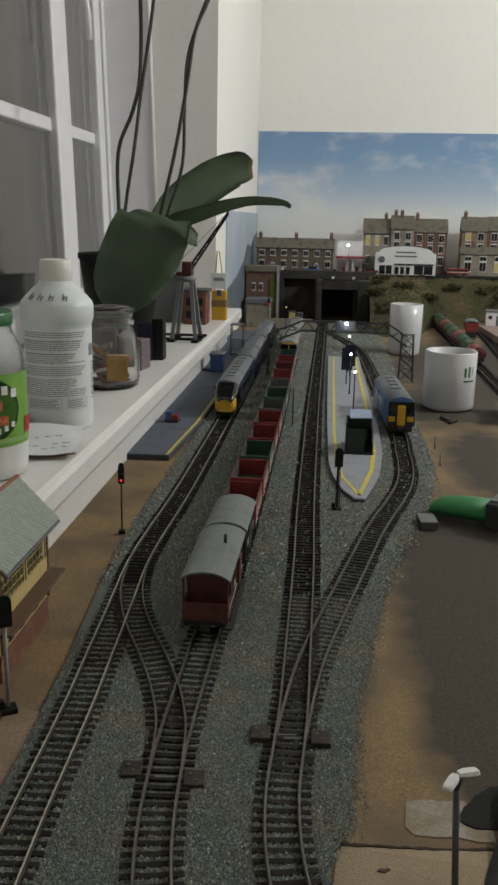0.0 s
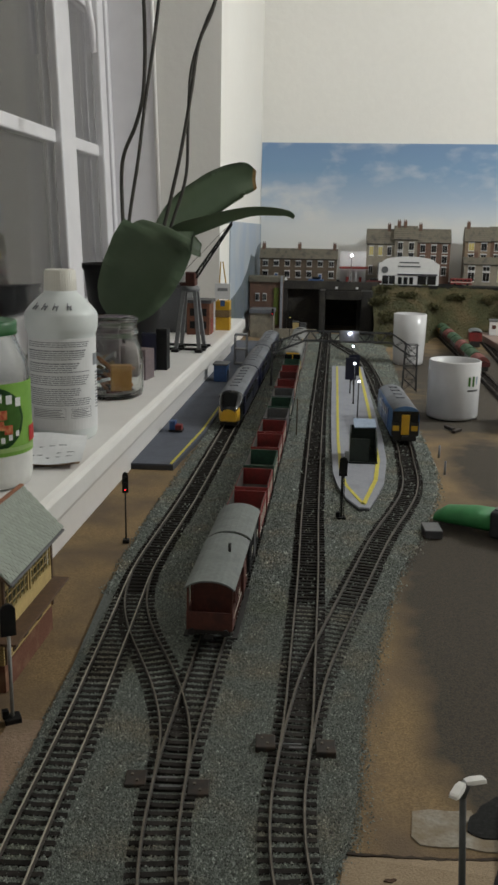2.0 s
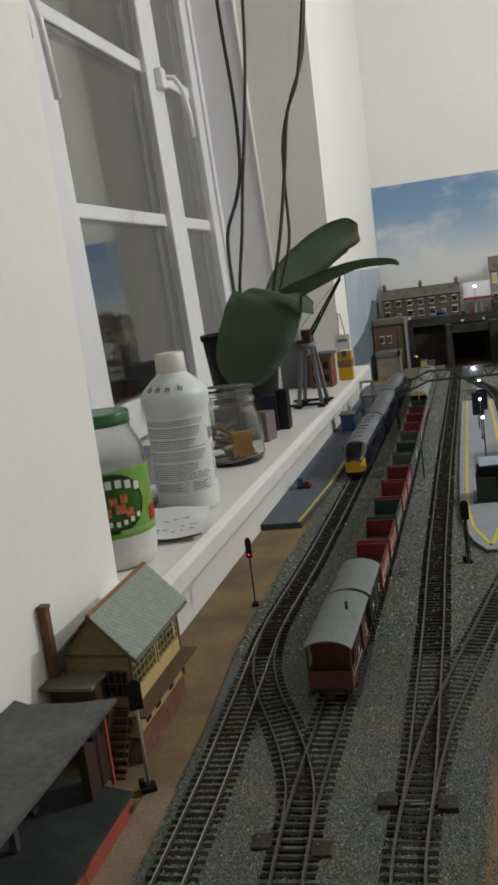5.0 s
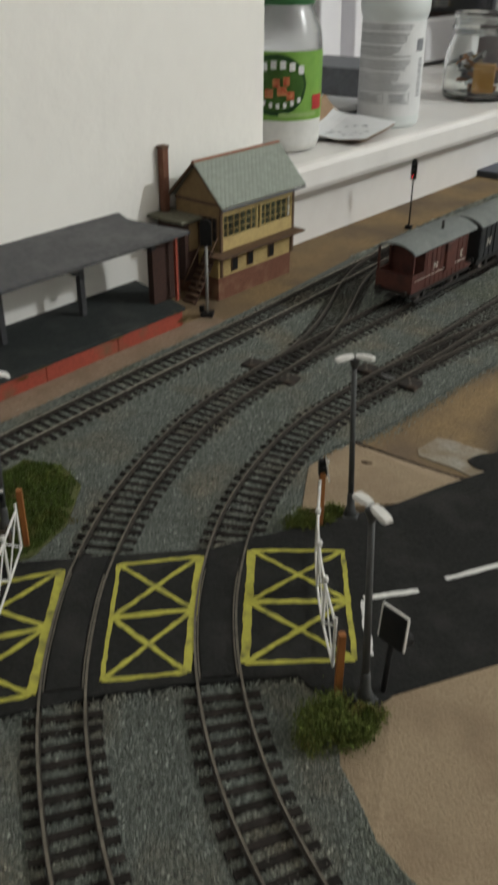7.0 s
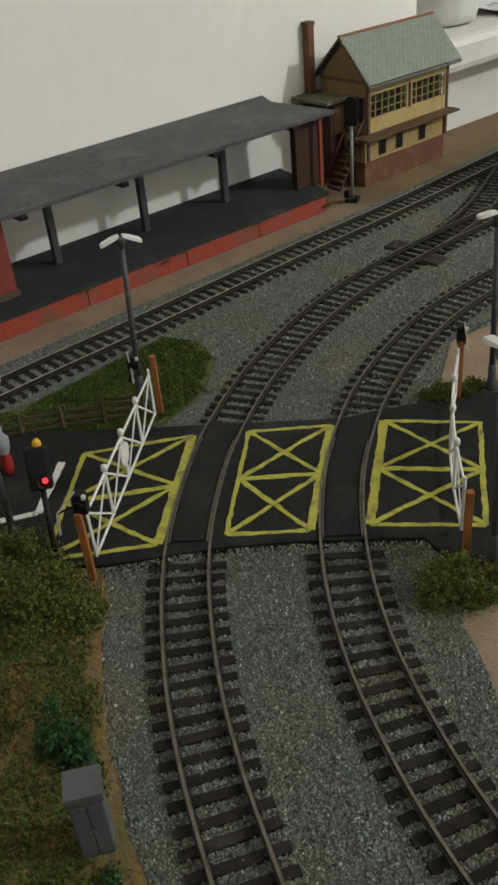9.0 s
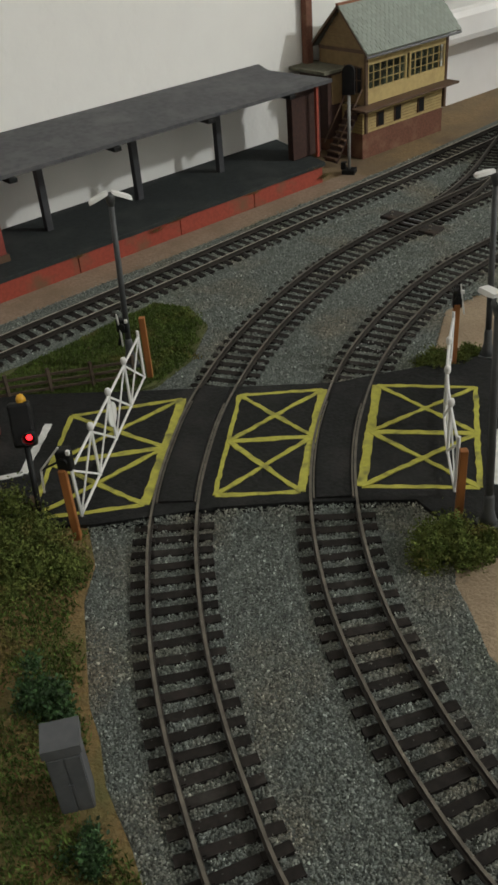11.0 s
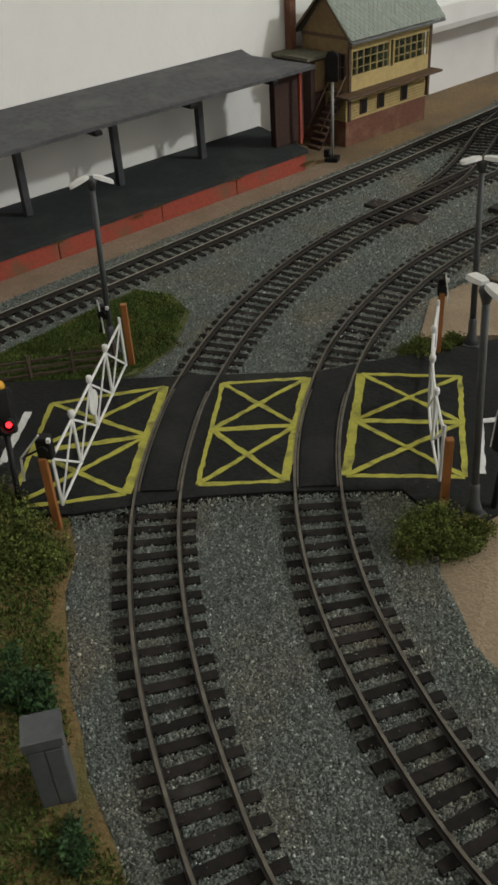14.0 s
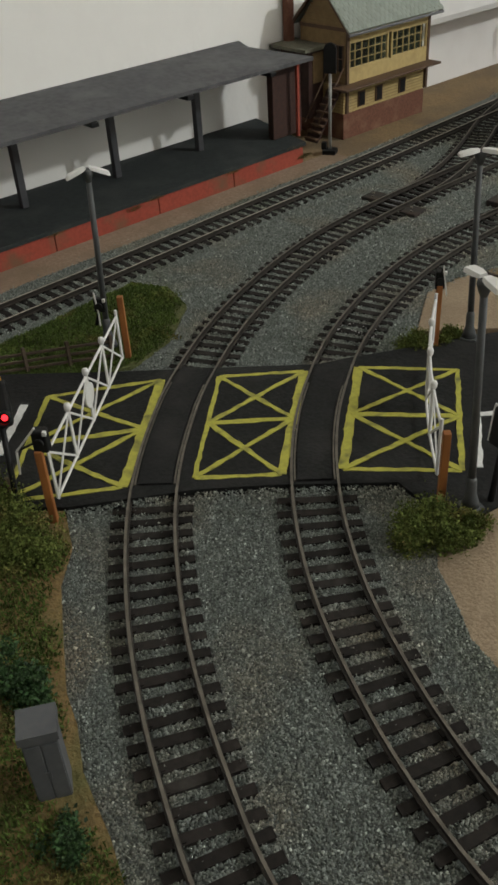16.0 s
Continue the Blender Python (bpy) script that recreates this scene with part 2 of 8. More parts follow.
def mesh_of(name, bm, material):
    bmesh.ops.recalc_face_normals(bm, faces=bm.faces)
    me = bpy.data.meshes.new(name)
    bm.to_mesh(me)
    bm.free()
    for m in material if isinstance(material, (list, tuple)) else [material]:
        me.materials.append(m)
    return me


def part(name, bm, material, parent, label="", at=None):
    ob = new(name, mesh_of(name, bm, material))
    ob.parent = parent
    if at is not None:
        ob.matrix_basis = at if isinstance(at, Matrix) else Matrix.Translation(at)
    if label:
        ob["label"] = label
    return ob


def thing(name, label, category, at=(0, 0, 0), group="", kind=""):
    ob = new(name)
    ob.empty_display_size = 0.01
    ob.matrix_basis = at if isinstance(at, Matrix) else Matrix.Translation(at)
    return tagged(ob, label, category, group, kind)


def solid(name, bm, material, label, category, at=None, group="", kind=""):
    ob = new(name, mesh_of(name, bm, material))
    if at is not None:
        ob.matrix_basis = at if isinstance(at, Matrix) else Matrix.Translation(at)
    return tagged(ob, label, category, group, kind)


def B():
    return bmesh.new()


def one(name, parent, material, *args, **kw):
    """A part that is one bevelled box: x0, x1, y0, y1, z0, z1."""
    return part(name, box(B(), *args, bevel=kw.get("bevel", 0.0)), material, parent, kw.get("label", ""))


# ---- plan of the room ----
WALL_X = -0.245          # window wall
FAR_Y = 2.81             # wall behind the layout
ROOM_X, NEAR_Y, FLOOR_Z, CEIL_Z = 2.9, -1.5, -0.92, 1.52
WIN_Y0, WIN_Y1, SILL_Z, GLASS_X = 0.588, 1.85, 0.075, -0.48
GROUND = -0.0034         # top of the ballast; rail heads are at 0


def structure(name, bm, material, label):
    return solid(name, bm, material, label, "wall", kind="structure")


T_ = 0.12
b = box(B(), WALL_X - 0.36, WALL_X, NEAR_Y, WIN_Y0, FLOOR_Z, CEIL_Z)
box(b, WALL_X - 0.36, WALL_X, WIN_Y1, FAR_Y, FLOOR_Z, CEIL_Z)
box(b, WALL_X - 0.36, WALL_X, WIN_Y0, WIN_Y1, FLOOR_Z, SILL_Z - 0.03)
box(b, WALL_X - 0.36, WALL_X, WIN_Y0, WIN_Y1, 1.32, CEIL_Z)
structure("wall_west", b, M_WALL, "cream painted plaster wall with a deep window opening")
structure("wall_north", box(B(), WALL_X - 0.36, ROOM_X + T_, FAR_Y, FAR_Y + T_, FLOOR_Z, CEIL_Z), M_WALL, "cream painted plaster wall behind the model town")
structure("wall_east", box(B(), ROOM_X, ROOM_X + T_, NEAR_Y, FAR_Y, FLOOR_Z, CEIL_Z), M_WALL, "plain cream painted wall")
structure("wall_south", box(B(), WALL_X - 0.36, ROOM_X + T_, NEAR_Y - T_, NEAR_Y, FLOOR_Z, CEIL_Z), M_WALL, "plain cream painted wall")
structure("ceiling", box(B(), WALL_X - 0.36, ROOM_X + T_, NEAR_Y - T_, FAR_Y + T_, CEIL_Z, CEIL_Z + 0.1), M_CEIL, "plain white ceiling")
structure("floor", box(B(), WALL_X - 0.36, ROOM_X + T_, NEAR_Y - T_, FAR_Y + T_, FLOOR_Z - 0.1, FLOOR_Z), M_FLOOR, "dark carpeted floor under the layout")

# ---- window ----
win = thing("window_1", "white casement window with dark night panes", "window", (GLASS_X, 0, 0), kind="structure")
GLASS = clear("window_glass")


def upright(y0, y1, x0=-0.03, x1=0.03, z0=SILL_Z + 0.01, z1=1.32, name="window_frame", bevel=0.004):
    one(name, win, M_UPVC, x0, x1, y0, y1, z0, z1, bevel=bevel)


upright(0.59, 0.65, -0.03, 0.0)
upright(0.965, 1.012, -0.02, 0.020, name="casement_stile", bevel=0.003)
upright(1.012, 1.043, -0.02, -0.004, name="meeting_strip", bevel=0.001)
upright(1.043, 1.117, -0.02, 0.020, name="casement_stile", bevel=0.003)
upright(1.505, 1.588, -0.02, 0.020, name="casement_stile", bevel=0.003)
upright(1.778, 1.820, -0.02, 0.020, name="casement_stile", bevel=0.003)
upright(1.826, 1.849, -0.03, 0.024, bevel=0.003)
for a, c in ((0.65, 0.965), (1.117, 1.505), (1.588, 1.778)):
    for z in (0.418, 0.680, 0.95):
        one("glazing_bar", win, M_UPVC, -0.012, 0.010, a, c, z - 0.011, z + 0.011, bevel=0.003)
    one("bottom_rail", win, M_UPVC, -0.02, 0.012, a, c, SILL_Z + 0.005, SILL_Z + 0.065, bevel=0.004)
    for x in (0.004, -0.012):
        one("pane", win, GLASS, x - 0.002, x + 0.002, a + 0.002, c - 0.002, SILL_Z + 0.02, 1.31)
# the old frame leans out a little
win.matrix_basis = pose(GLASS_X, 0, 0.22, 0, -1.8, 0) @ pose(0, 0, -0.22)
# lining board of the reveal with a beaded edge
one("lining_board", win, M_UPVC, 0.024, 0.110, 1.842, 1.8495, SILL_Z + 0.001, 1.319, bevel=0.001)
part("lining_bead", rod(B(), (0.112, 1.843, SILL_Z + 0.001), (0.112, 1.843, 1.319), 0.0045, n=10), M_GLOSS, win)
b = box(B(), -1.6, -1.58, -1.5, 4.5, -2, 3)
solid("night_backdrop", b, mat("night_outside", (0.012, 0.013, 0.018), (0.02, 0.02, 0.024), 3, rough=0.95), "dark night seen beyond the window", "backdrop", kind="structure")

# ---- window sill ----
b = box(B(), GLASS_X - 0.03, -0.2045, 0.53, 2.01, SILL_Z - 0.026, SILL_Z, bevel=0.006)
sill = solid("window_sill", b, M_GLOSS, "white gloss painted deep wooden window sill", "window sill", kind="structure")
b = box(B(), -0.2445, -0.2340, 0.56, 1.98, FLOOR_Z, SILL_Z - 0.027, bevel=0.001)
solid("sill_apron", b, M_GLOSS, "white painted panel under the window sill", "wall panel", kind="structure")

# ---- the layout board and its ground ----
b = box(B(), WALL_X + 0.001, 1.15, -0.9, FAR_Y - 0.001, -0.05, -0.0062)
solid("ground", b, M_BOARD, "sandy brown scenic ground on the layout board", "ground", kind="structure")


def spline(points, step):
    """Points at even steps along a smooth line through the given ones; gives places and directions."""
    p = np.array(points, float)
    out = []
    for i in range(len(p) - 1):
        a, q, c, d = p[max(i - 1, 0)], p[i], p[i + 1], p[min(i + 2, len(p) - 1)]
        for u in np.linspace(0, 1, 24, endpoint=False):
            out.append(0.5 * ((2 * q) + (-a + c) * u + (2 * a - 5 * q + 4 * c - d) * u * u + (-a + 3 * q - 3 * c + d) * u ** 3))
    out = np.array(out + [p[-1]])
    s = np.r_[0, np.cumsum(np.linalg.norm(np.diff(out, axis=0), axis=1))]
    grid = np.arange(0, s[-1], step)
    pos = np.stack([np.interp(grid, s, out[:, k]) for k in (0, 1)], 1)
    tan = np.gradient(pos, axis=0)
    return pos, tan / np.linalg.norm(tan, axis=1, keepdims=True)


LINES = {
    "one": [(-0.110, -0.2), (-0.115, -0.08), (-0.119, 0.03), (-0.1215, 0.10), (-0.1235, 0.145), (-0.1246, 0.18), (-0.1256, 0.21), (-0.1271, 0.24), (-0.1284, 0.265), (-0.1303, 0.30),
            (-0.1328, 0.35), (-0.1344, 0.40), (-0.1364, 0.45), (-0.1394, 0.50), (-0.1424, 0.55), (-0.1456, 0.60), (-0.1488, 0.65), (-0.1494, 0.70), (-0.1481, 0.75), (-0.1466, 0.80),
            (-0.1452, 0.86), (-0.1445, 0.95), (-0.144, 1.13), (-0.144, 1.5), (-0.144, 2.5)],
    "two": [(0.36, 0.050), (0.30, 0.038), (0.25, 0.034), (0.205, 0.037), (0.1685, 0.0449), (0.1426, 0.0549), (0.1180, 0.0663), (0.0948, 0.0792), (0.0731, 0.0935), (0.0526, 0.1089),
            (0.0337, 0.1261), (0.0164, 0.1448), (0.0002, 0.1646), (-0.0143, 0.1861), (-0.0277, 0.2087), (-0.0396, 0.2328), (-0.0498, 0.2580), (-0.0588, 0.2845), (-0.0662, 0.3130),
            (-0.0712, 0.3446), (-0.0742, 0.3785), (-0.0757, 0.4119), (-0.0760, 0.4486), (-0.0756, 0.50), (-0.0748, 0.60), (-0.0738, 0.75), (-0.0735, 0.9), (-0.0738, 1.18), (-0.0755, 1.38),
            (-0.079, 1.66), (-0.083, 2.5)],
    "three": [(0.36, 0.100), (0.31, 0.093), (0.27, 0.090), (0.235, 0.091), (0.2017, 0.0954), (0.1741, 0.1037), (0.1489, 0.1145), (0.1253, 0.1269), (0.1037, 0.1414), (0.0839, 0.1575),
              (0.0656, 0.1753), (0.0490, 0.1947), (0.0343, 0.2159), (0.0208, 0.2384), (0.0095, 0.2630), (0.0001, 0.2897), (-0.0074, 0.3179), (-0.0122, 0.3491), (-0.0139, 0.3833),
              (-0.0128, 0.4212), (-0.0120, 0.4578), (-0.0124, 0.5109), (-0.0130, 0.58), (-0.0142, 0.69), (-0.0174, 0.84), (-0.0197, 1.07), (-0.0219, 1.39), (-0.024, 2.5)],
    "four": [(-0.0124, 0.424), (-0.0102, 0.455), (-0.0074, 0.484), (-0.0036, 0.515), (0.0028, 0.550), (0.0109, 0.5905), (0.0189, 0.6296), (0.0323, 0.6942), (0.0461, 0.7600), (0.0600, 0.8157),
             (0.0697, 0.8500), (0.0789, 0.8870), (0.0855, 0.9180), (0.0915, 0.9640), (0.0940, 1.015), (0.0945, 1.06), (0.0960, 1.10), (0.0962, 1.16), (0.0910, 1.32), (0.0835, 1.50), (0.0745, 1.7465), (0.0623, 1.9265), (0.035, 2.08), (0.0132, 2.16), (-0.006, 2.30)],
    "five": [(-0.0755, 0.395), (-0.0785, 0.425), (-0.0840, 0.450), (-0.0920, 0.475), (-0.1010, 0.498), (-0.1106, 0.520), (-0.1228, 0.547), (-0.1320, 0.5715), (-0.1400, 0.598), (-0.1456, 0.628),
             (-0.1488, 0.660)],
    "six": [(0.30, 1.2), (0.298, 1.6), (0.297, 1.82), (0.293, 2.55)],
    "seven": [(0.235, 0.95), (0.262, 1.2), (0.335, 1.6), (0.365, 1.82), (0.40, 2.5)],
}
GAUGE, PITCH = 0.0153, 0.0068


def sweep_rail(pos, tan, off, drop, top):
    """One rail: head, web and foot along the line, off metres to its right."""
    prof = [(-0.0009, -0.0026), (0.0009, -0.0026), (0.0009, -0.0021), (0.0003, -0.0018), (0.0003, -0.0009), (0.00048, -0.0007), (0.00048, 0.0), (-0.00048, 0.0), (-0.00048, -0.0007),
            (-0.0003, -0.0009), (-0.0003, -0.0018), (-0.0009, -0.0021)]
    nrm = np.stack([tan[:, 1], -tan[:, 0]], 1)
    n, k = len(pos), len(prof)
    v = np.zeros((n, k, 3))
    for j, (u, z) in enumerate(prof):
        v[:, j, :2] = pos + nrm * (off + u)
        v[:, j, 2] = z - drop
    faces, tops = [], []
    for i in range(n - 1):
        for j in range(k):
            faces.append((i * k + j, i * k + (j + 1) % k, (i + 1) * k + (j + 1) % k, (i + 1) * k + j))
            tops.append(1 if j == 6 else 0)
    me = bpy.data.meshes.new("rail")
    me.from_pydata(v.reshape(-1, 3).tolist(), [], faces)
    me.materials.append(M_RAIL), me.materials.append(top)
    me.polygons.foreach_set("material_index", tops)
    me.update()
    return me


SLEEPER = mesh_of("sleeper", box(box(box(B(), -0.0141, 0.0141, -0.0016, 0.0016, -0.0046, -0.0027, bevel=0.0), -0.0092, -0.0062, -0.0012, 0.0012, -0.0027, -0.0022),
                                 0.0062, 0.0092, -0.0012, 0.0012, -0.0027, -0.0022), M_SLEEPER)
TRACKS = {}
for key, pts in LINES.items():
    drop = {"four": 0.0002, "five": 0.0002}.get(key, 0.0)
    pos, tan = spline(pts, PITCH)
    TRACKS[key] = (pos, tan)
    tr = thing("railway_track", "weathered model railway track with dark sleepers in ballast", "railway track", group="railway tracks")
    fp, ft = spline(pts, 0.004 if key in ("two", "three", "one") else 0.006)
    for off in (-GAUGE / 2 - 0.0006, GAUGE / 2 + 0.0006):
        ob = new("rail", sweep_rail(fp, ft, off, drop, M_RAILBRIGHT if key == "one" else M_RAILTOP))
        ob.parent = tr
        ob["label"] = "steel rail with rusty web and shade painted into it"
    far, made = bmesh.new(), 0
    for i, (p, d) in enumerate(zip(pos, tan)):
        if key in ("four", "five") and i < 6:
            continue
        m = pose(p[0] + random.uniform(-0.0003, 0.0003), p[1], -drop * 2 - random.uniform(0, 0.0003), 0, 0, math.degrees(math.atan2(-d[0], d[1])) + random.uniform(-1.5, 1.5))
        if (p[1] < 0.62 and made < 150) and -0.2 < p[0] < 0.3:
            ob = new("sleeper", SLEEPER)
            ob.parent, ob.matrix_basis = tr, m
            made += 1
        else:
            box_bm = [(-0.0141, 0.0141, -0.0016, 0.0016, -0.0046, -0.0027)]
            for q in box_bm:
                corners = [m @ Vector((x, y, z)) for z in q[4:] for x, y in ((q[0], q[2]), (q[1], q[2]), (q[1], q[3]), (q[0], q[3]))]
                vs = [far.verts.new(c) for c in corners]
                for f in ((4, 5, 6, 7), (0, 1, 5, 4), (1, 2, 6, 5), (2, 3, 7, 6), (3, 0, 4, 7)):
                    far.faces.new([vs[j] for j in f])
    if far.verts:
        part("sleeper_run", far, M_SLEEPER, tr)["kind"] = "stuff"
    else:
        far.free()

# ballast shoulder, from the platform side of the first line to the sand yard
BALLAST = [(0.40, -0.03), (0.40, 0.125), (0.24, 0.121), (0.1724, 0.1397), (0.160, 0.1435), (0.146, 0.1535), (0.135, 0.160), (0.121, 0.177), (0.033, 0.274), (0.0105, 0.31), (0.009, 0.335), (0.016, 0.352),
           (0.020, 0.386), (0.024, 0.467), (0.043, 0.602), (0.060, 0.692), (0.086, 0.787), (0.118, 0.93), (0.128, 1.05), (0.124, 1.3), (0.122, 2.45), (-0.172, 2.45), (-0.172, 0.95), (-0.176, 0.85),
           (-0.170, 0.62), (-0.160, 0.50), (-0.1545, 0.40), (-0.1525, 0.30), (-0.1515, 0.20), (-0.148, 0.09), (-0.146, -0.06), (-0.14, -0.2), (-0.05, -0.2), (0.1, -0.1)]
b = B()
slab(b, BALLAST, -0.0064, GROUND - 0.0008)
solid("ballast_bed", b, M_BALLAST, "grey granite ballast shoulder under the railway tracks", "ballast", kind="stuff")


def inside(points, poly):
    x, y = points[:, 0], points[:, 1]
    hit = np.zeros(len(points), bool)
    for (x0, y0), (x1, y1) in zip(poly, poly[1:] + poly[:1]):
        cross = ((y0 > y) != (y1 > y)) & (x < (x1 - x0) * (y - y0) / ((y1 - y0) or 1e-9) + x0)
        hit ^= cross
    return hit


# ---- the road and the level crossing ----
ROAD = [(-0.11, -0.035), (0.006, 0.070), (0.0274, 0.0909), (0.0522, 0.1285), (0.0703, 0.1500), (0.1010, 0.1815), (0.1170, 0.1785), (0.1315, 0.1870), (0.1335, 0.1960), (0.156, 0.236), (0.262, 0.40), (0.40, 0.56),
        (0.36, 0.66), (0.20, 0.52), (0.132, 0.440), (0.0955, 0.396), (0.0880, 0.3600), (0.0785, 0.335), (0.0685, 0.3045), (0.0455, 0.2615), (0.0300, 0.2330), (0.0240, 0.2200), (-0.0195, 0.1740), (-0.036, 0.1560), (-0.145, 0.045)]
ROAD_Z = -0.0006
b = B()
slab(b, ROAD, -0.0063, ROAD_Z)
solid("road", b, M_ROAD, "black asphalt road across the railway at the level crossing", "road", kind="structure")


def flat_strip(bm, a, c, w, z0, z1, wobble=0.0):
    """A hand-painted stripe from a to c."""
    a, c = np.array(a, float), np.array(c, float)
    d = (c - a) / np.linalg.norm(c - a)
    n = np.array([-d[1], d[0]])
    k = max(3, int(np.linalg.norm(c - a) / 0.003))
    lo, hi = [], []
    for i in range(k + 1):
        p = a + (c - a) * i / k
        lo.append(p - n * (w / 2 + random.uniform(-wobble, wobble)))
        hi.append(p + n * (w / 2 + random.uniform(-wobble, wobble)))
    return slab(bm, [tuple(p) for p in lo + hi[::-1]], z0, z1)


def hatch(tl, tr, br, bl, heavy):
    ml, mr = (np.array(tl) + bl) / 2, (np.array(tr) + br) / 2
    paint = thing("hatched_box", "yellow hatched box painted on the asphalt of the crossing", "road marking", group="yellow crossing boxes")
    z = ROAD_Z
    runs = [(tl, tr, 0.0021), (bl, br, 0.0020), (ml, mr, 0.0027), (tl, bl, 0.0036 if "l" in heavy else 0.0018), (tr, br, 0.0036 if "r" in heavy else 0.0021),
            (tl, mr, 0.0020), (tr, ml, 0.0019), (ml, br, 0.0021), (mr, bl, 0.0019)]
    for i, (a, c, w) in enumerate(runs):
        part("painted_stripe", flat_strip(B(), a, c, w, z - 0.0003, z + 0.00012 + 0.00003 * i, 0.00036), M_YELLOW, paint)


hatch((0.0007, 0.1845), (0.0237, 0.2119), (0.0681, 0.1560), (0.0470, 0.1326), "r")
hatch((0.0385, 0.2300), (0.0699, 0.2562), (0.1127, 0.2020), (0.0818, 0.1736), "l")
hatch((-0.0400, 0.1250), (-0.0155, 0.1657), (0.0325, 0.1113), (0.0088, 0.0766), "r")

# crossing panels between the rails
for key, lo, hi in (("two", 0.1185, 0.184), ("three", 0.160, 0.2235)):
    fp, ft = spline(LINES[key], 0.004)
    pick = [i for i, p in enumerate(fp) if lo < p[1] < hi and -0.03 < p[0] < 0.10]
    panel = thing("rail_crossing_infill", "worn black infill panel between the rails at the crossing", "crossing panel", group="crossing panels")
    nrm = np.stack([ft[:, 1], -ft[:, 0]], 1)
    for a, c in ((-0.0062, 0.0062),):
        out = [tuple(fp[i] + nrm[i] * c) for i in pick] + [tuple(fp[i] + nrm[i] * a) for i in reversed(pick)]
        part("panel", slab(B(), out, -0.004, 0.0003), M_ROAD, panel)
    for off in (-0.0071, 0.0071):
        out = [tuple(fp[i] + nrm[i] * (off + 0.0003)) for i in pick[:-3]] + [tuple(fp[i] + nrm[i] * (off - 0.0003)) for i in reversed(pick[:-3])]
        part("check_rail", slab(B(), out, -0.004, -0.0001), M_RAILTOP, panel)

# ---- platform with the canopy ----
PF, PT = -0.1765, 0.0085      # platform face and top
plat = thing("platform", "low station platform with a red brick face and dark surface", "platform")
part("platform_top", slab(B(), [(WALL_X + 0.0005, 0.10), (PF + 0.0008, 0.10), (PF + 0.0008, 0.4145), (WALL_X + 0.0005, 0.432)], PT - 0.0025, PT), M_PLATTOP, plat)
for i, (y0, y1) in enumerate(((0.105, 0.214), (0.2145, 0.288), (0.2885, 0.349), (0.3495, 0.4125))):
    one("brick_face", plat, M_REDWALL, PF - 0.004, PF, y0, y1, -0.0066, PT - 0.0025, bevel=0.0004)
one("core", plat, M_DARKWOOD, WALL_X + 0.001, PF - 0.004, 0.105, 0.4125, -0.0066, PT - 0.0025)

canopy = thing("platform_canopy", "dark grey felt canopy on square posts over the platform", "canopy", group="")
part("roof", (lambda bm: [bm, [bm.faces.new([bm.verts.new(v) for v in q]) for q in (
    ((WALL_X + 0.001, 0.06, 0.0640), (-0.226, 0.06, 0.0632), (-0.226, 0.4115, 0.0632), (WALL_X + 0.001, 0.4185, 0.0640)),
    ((-0.226, 0.06, 0.0632), (-0.184, 0.06, 0.0588), (-0.184, 0.431, 0.0588), (-0.226, 0.4115, 0.0632)),
    ((WALL_X + 0.001, 0.06, 0.0610), (WALL_X + 0.001, 0.4185, 0.0610), (-0.184, 0.431, 0.0565), (-0.184, 0.06, 0.0565)),
    ((-0.184, 0.06, 0.0588), (-0.184, 0.06, 0.0565), (-0.184, 0.431, 0.0565), (-0.184, 0.431, 0.0588)),
    ((WALL_X + 0.001, 0.4185, 0.0640), (-0.226, 0.4115, 0.0632), (-0.184, 0.431, 0.0588), (-0.184, 0.431, 0.0565), (WALL_X + 0.001, 0.4185, 0.0610)),
)]][0])(B()), M_CANOPY, canopy)
for y in (0.085, 0.153, 0.2215, 0.289, 0.357):
    one("post", canopy, M_DARKGREY, -0.2218, -0.2174, y - 0.0022, y + 0.0022, PT, 0.0600, bevel=0.0004)
for y in (0.118, 0.187, 0.254, 0.323, 0.391):
    one("bracket", canopy, M_BLACK, -0.196, -0.1815, y - 0.0015, y + 0.0035, 0.0540, 0.0567, bevel=0.0004)


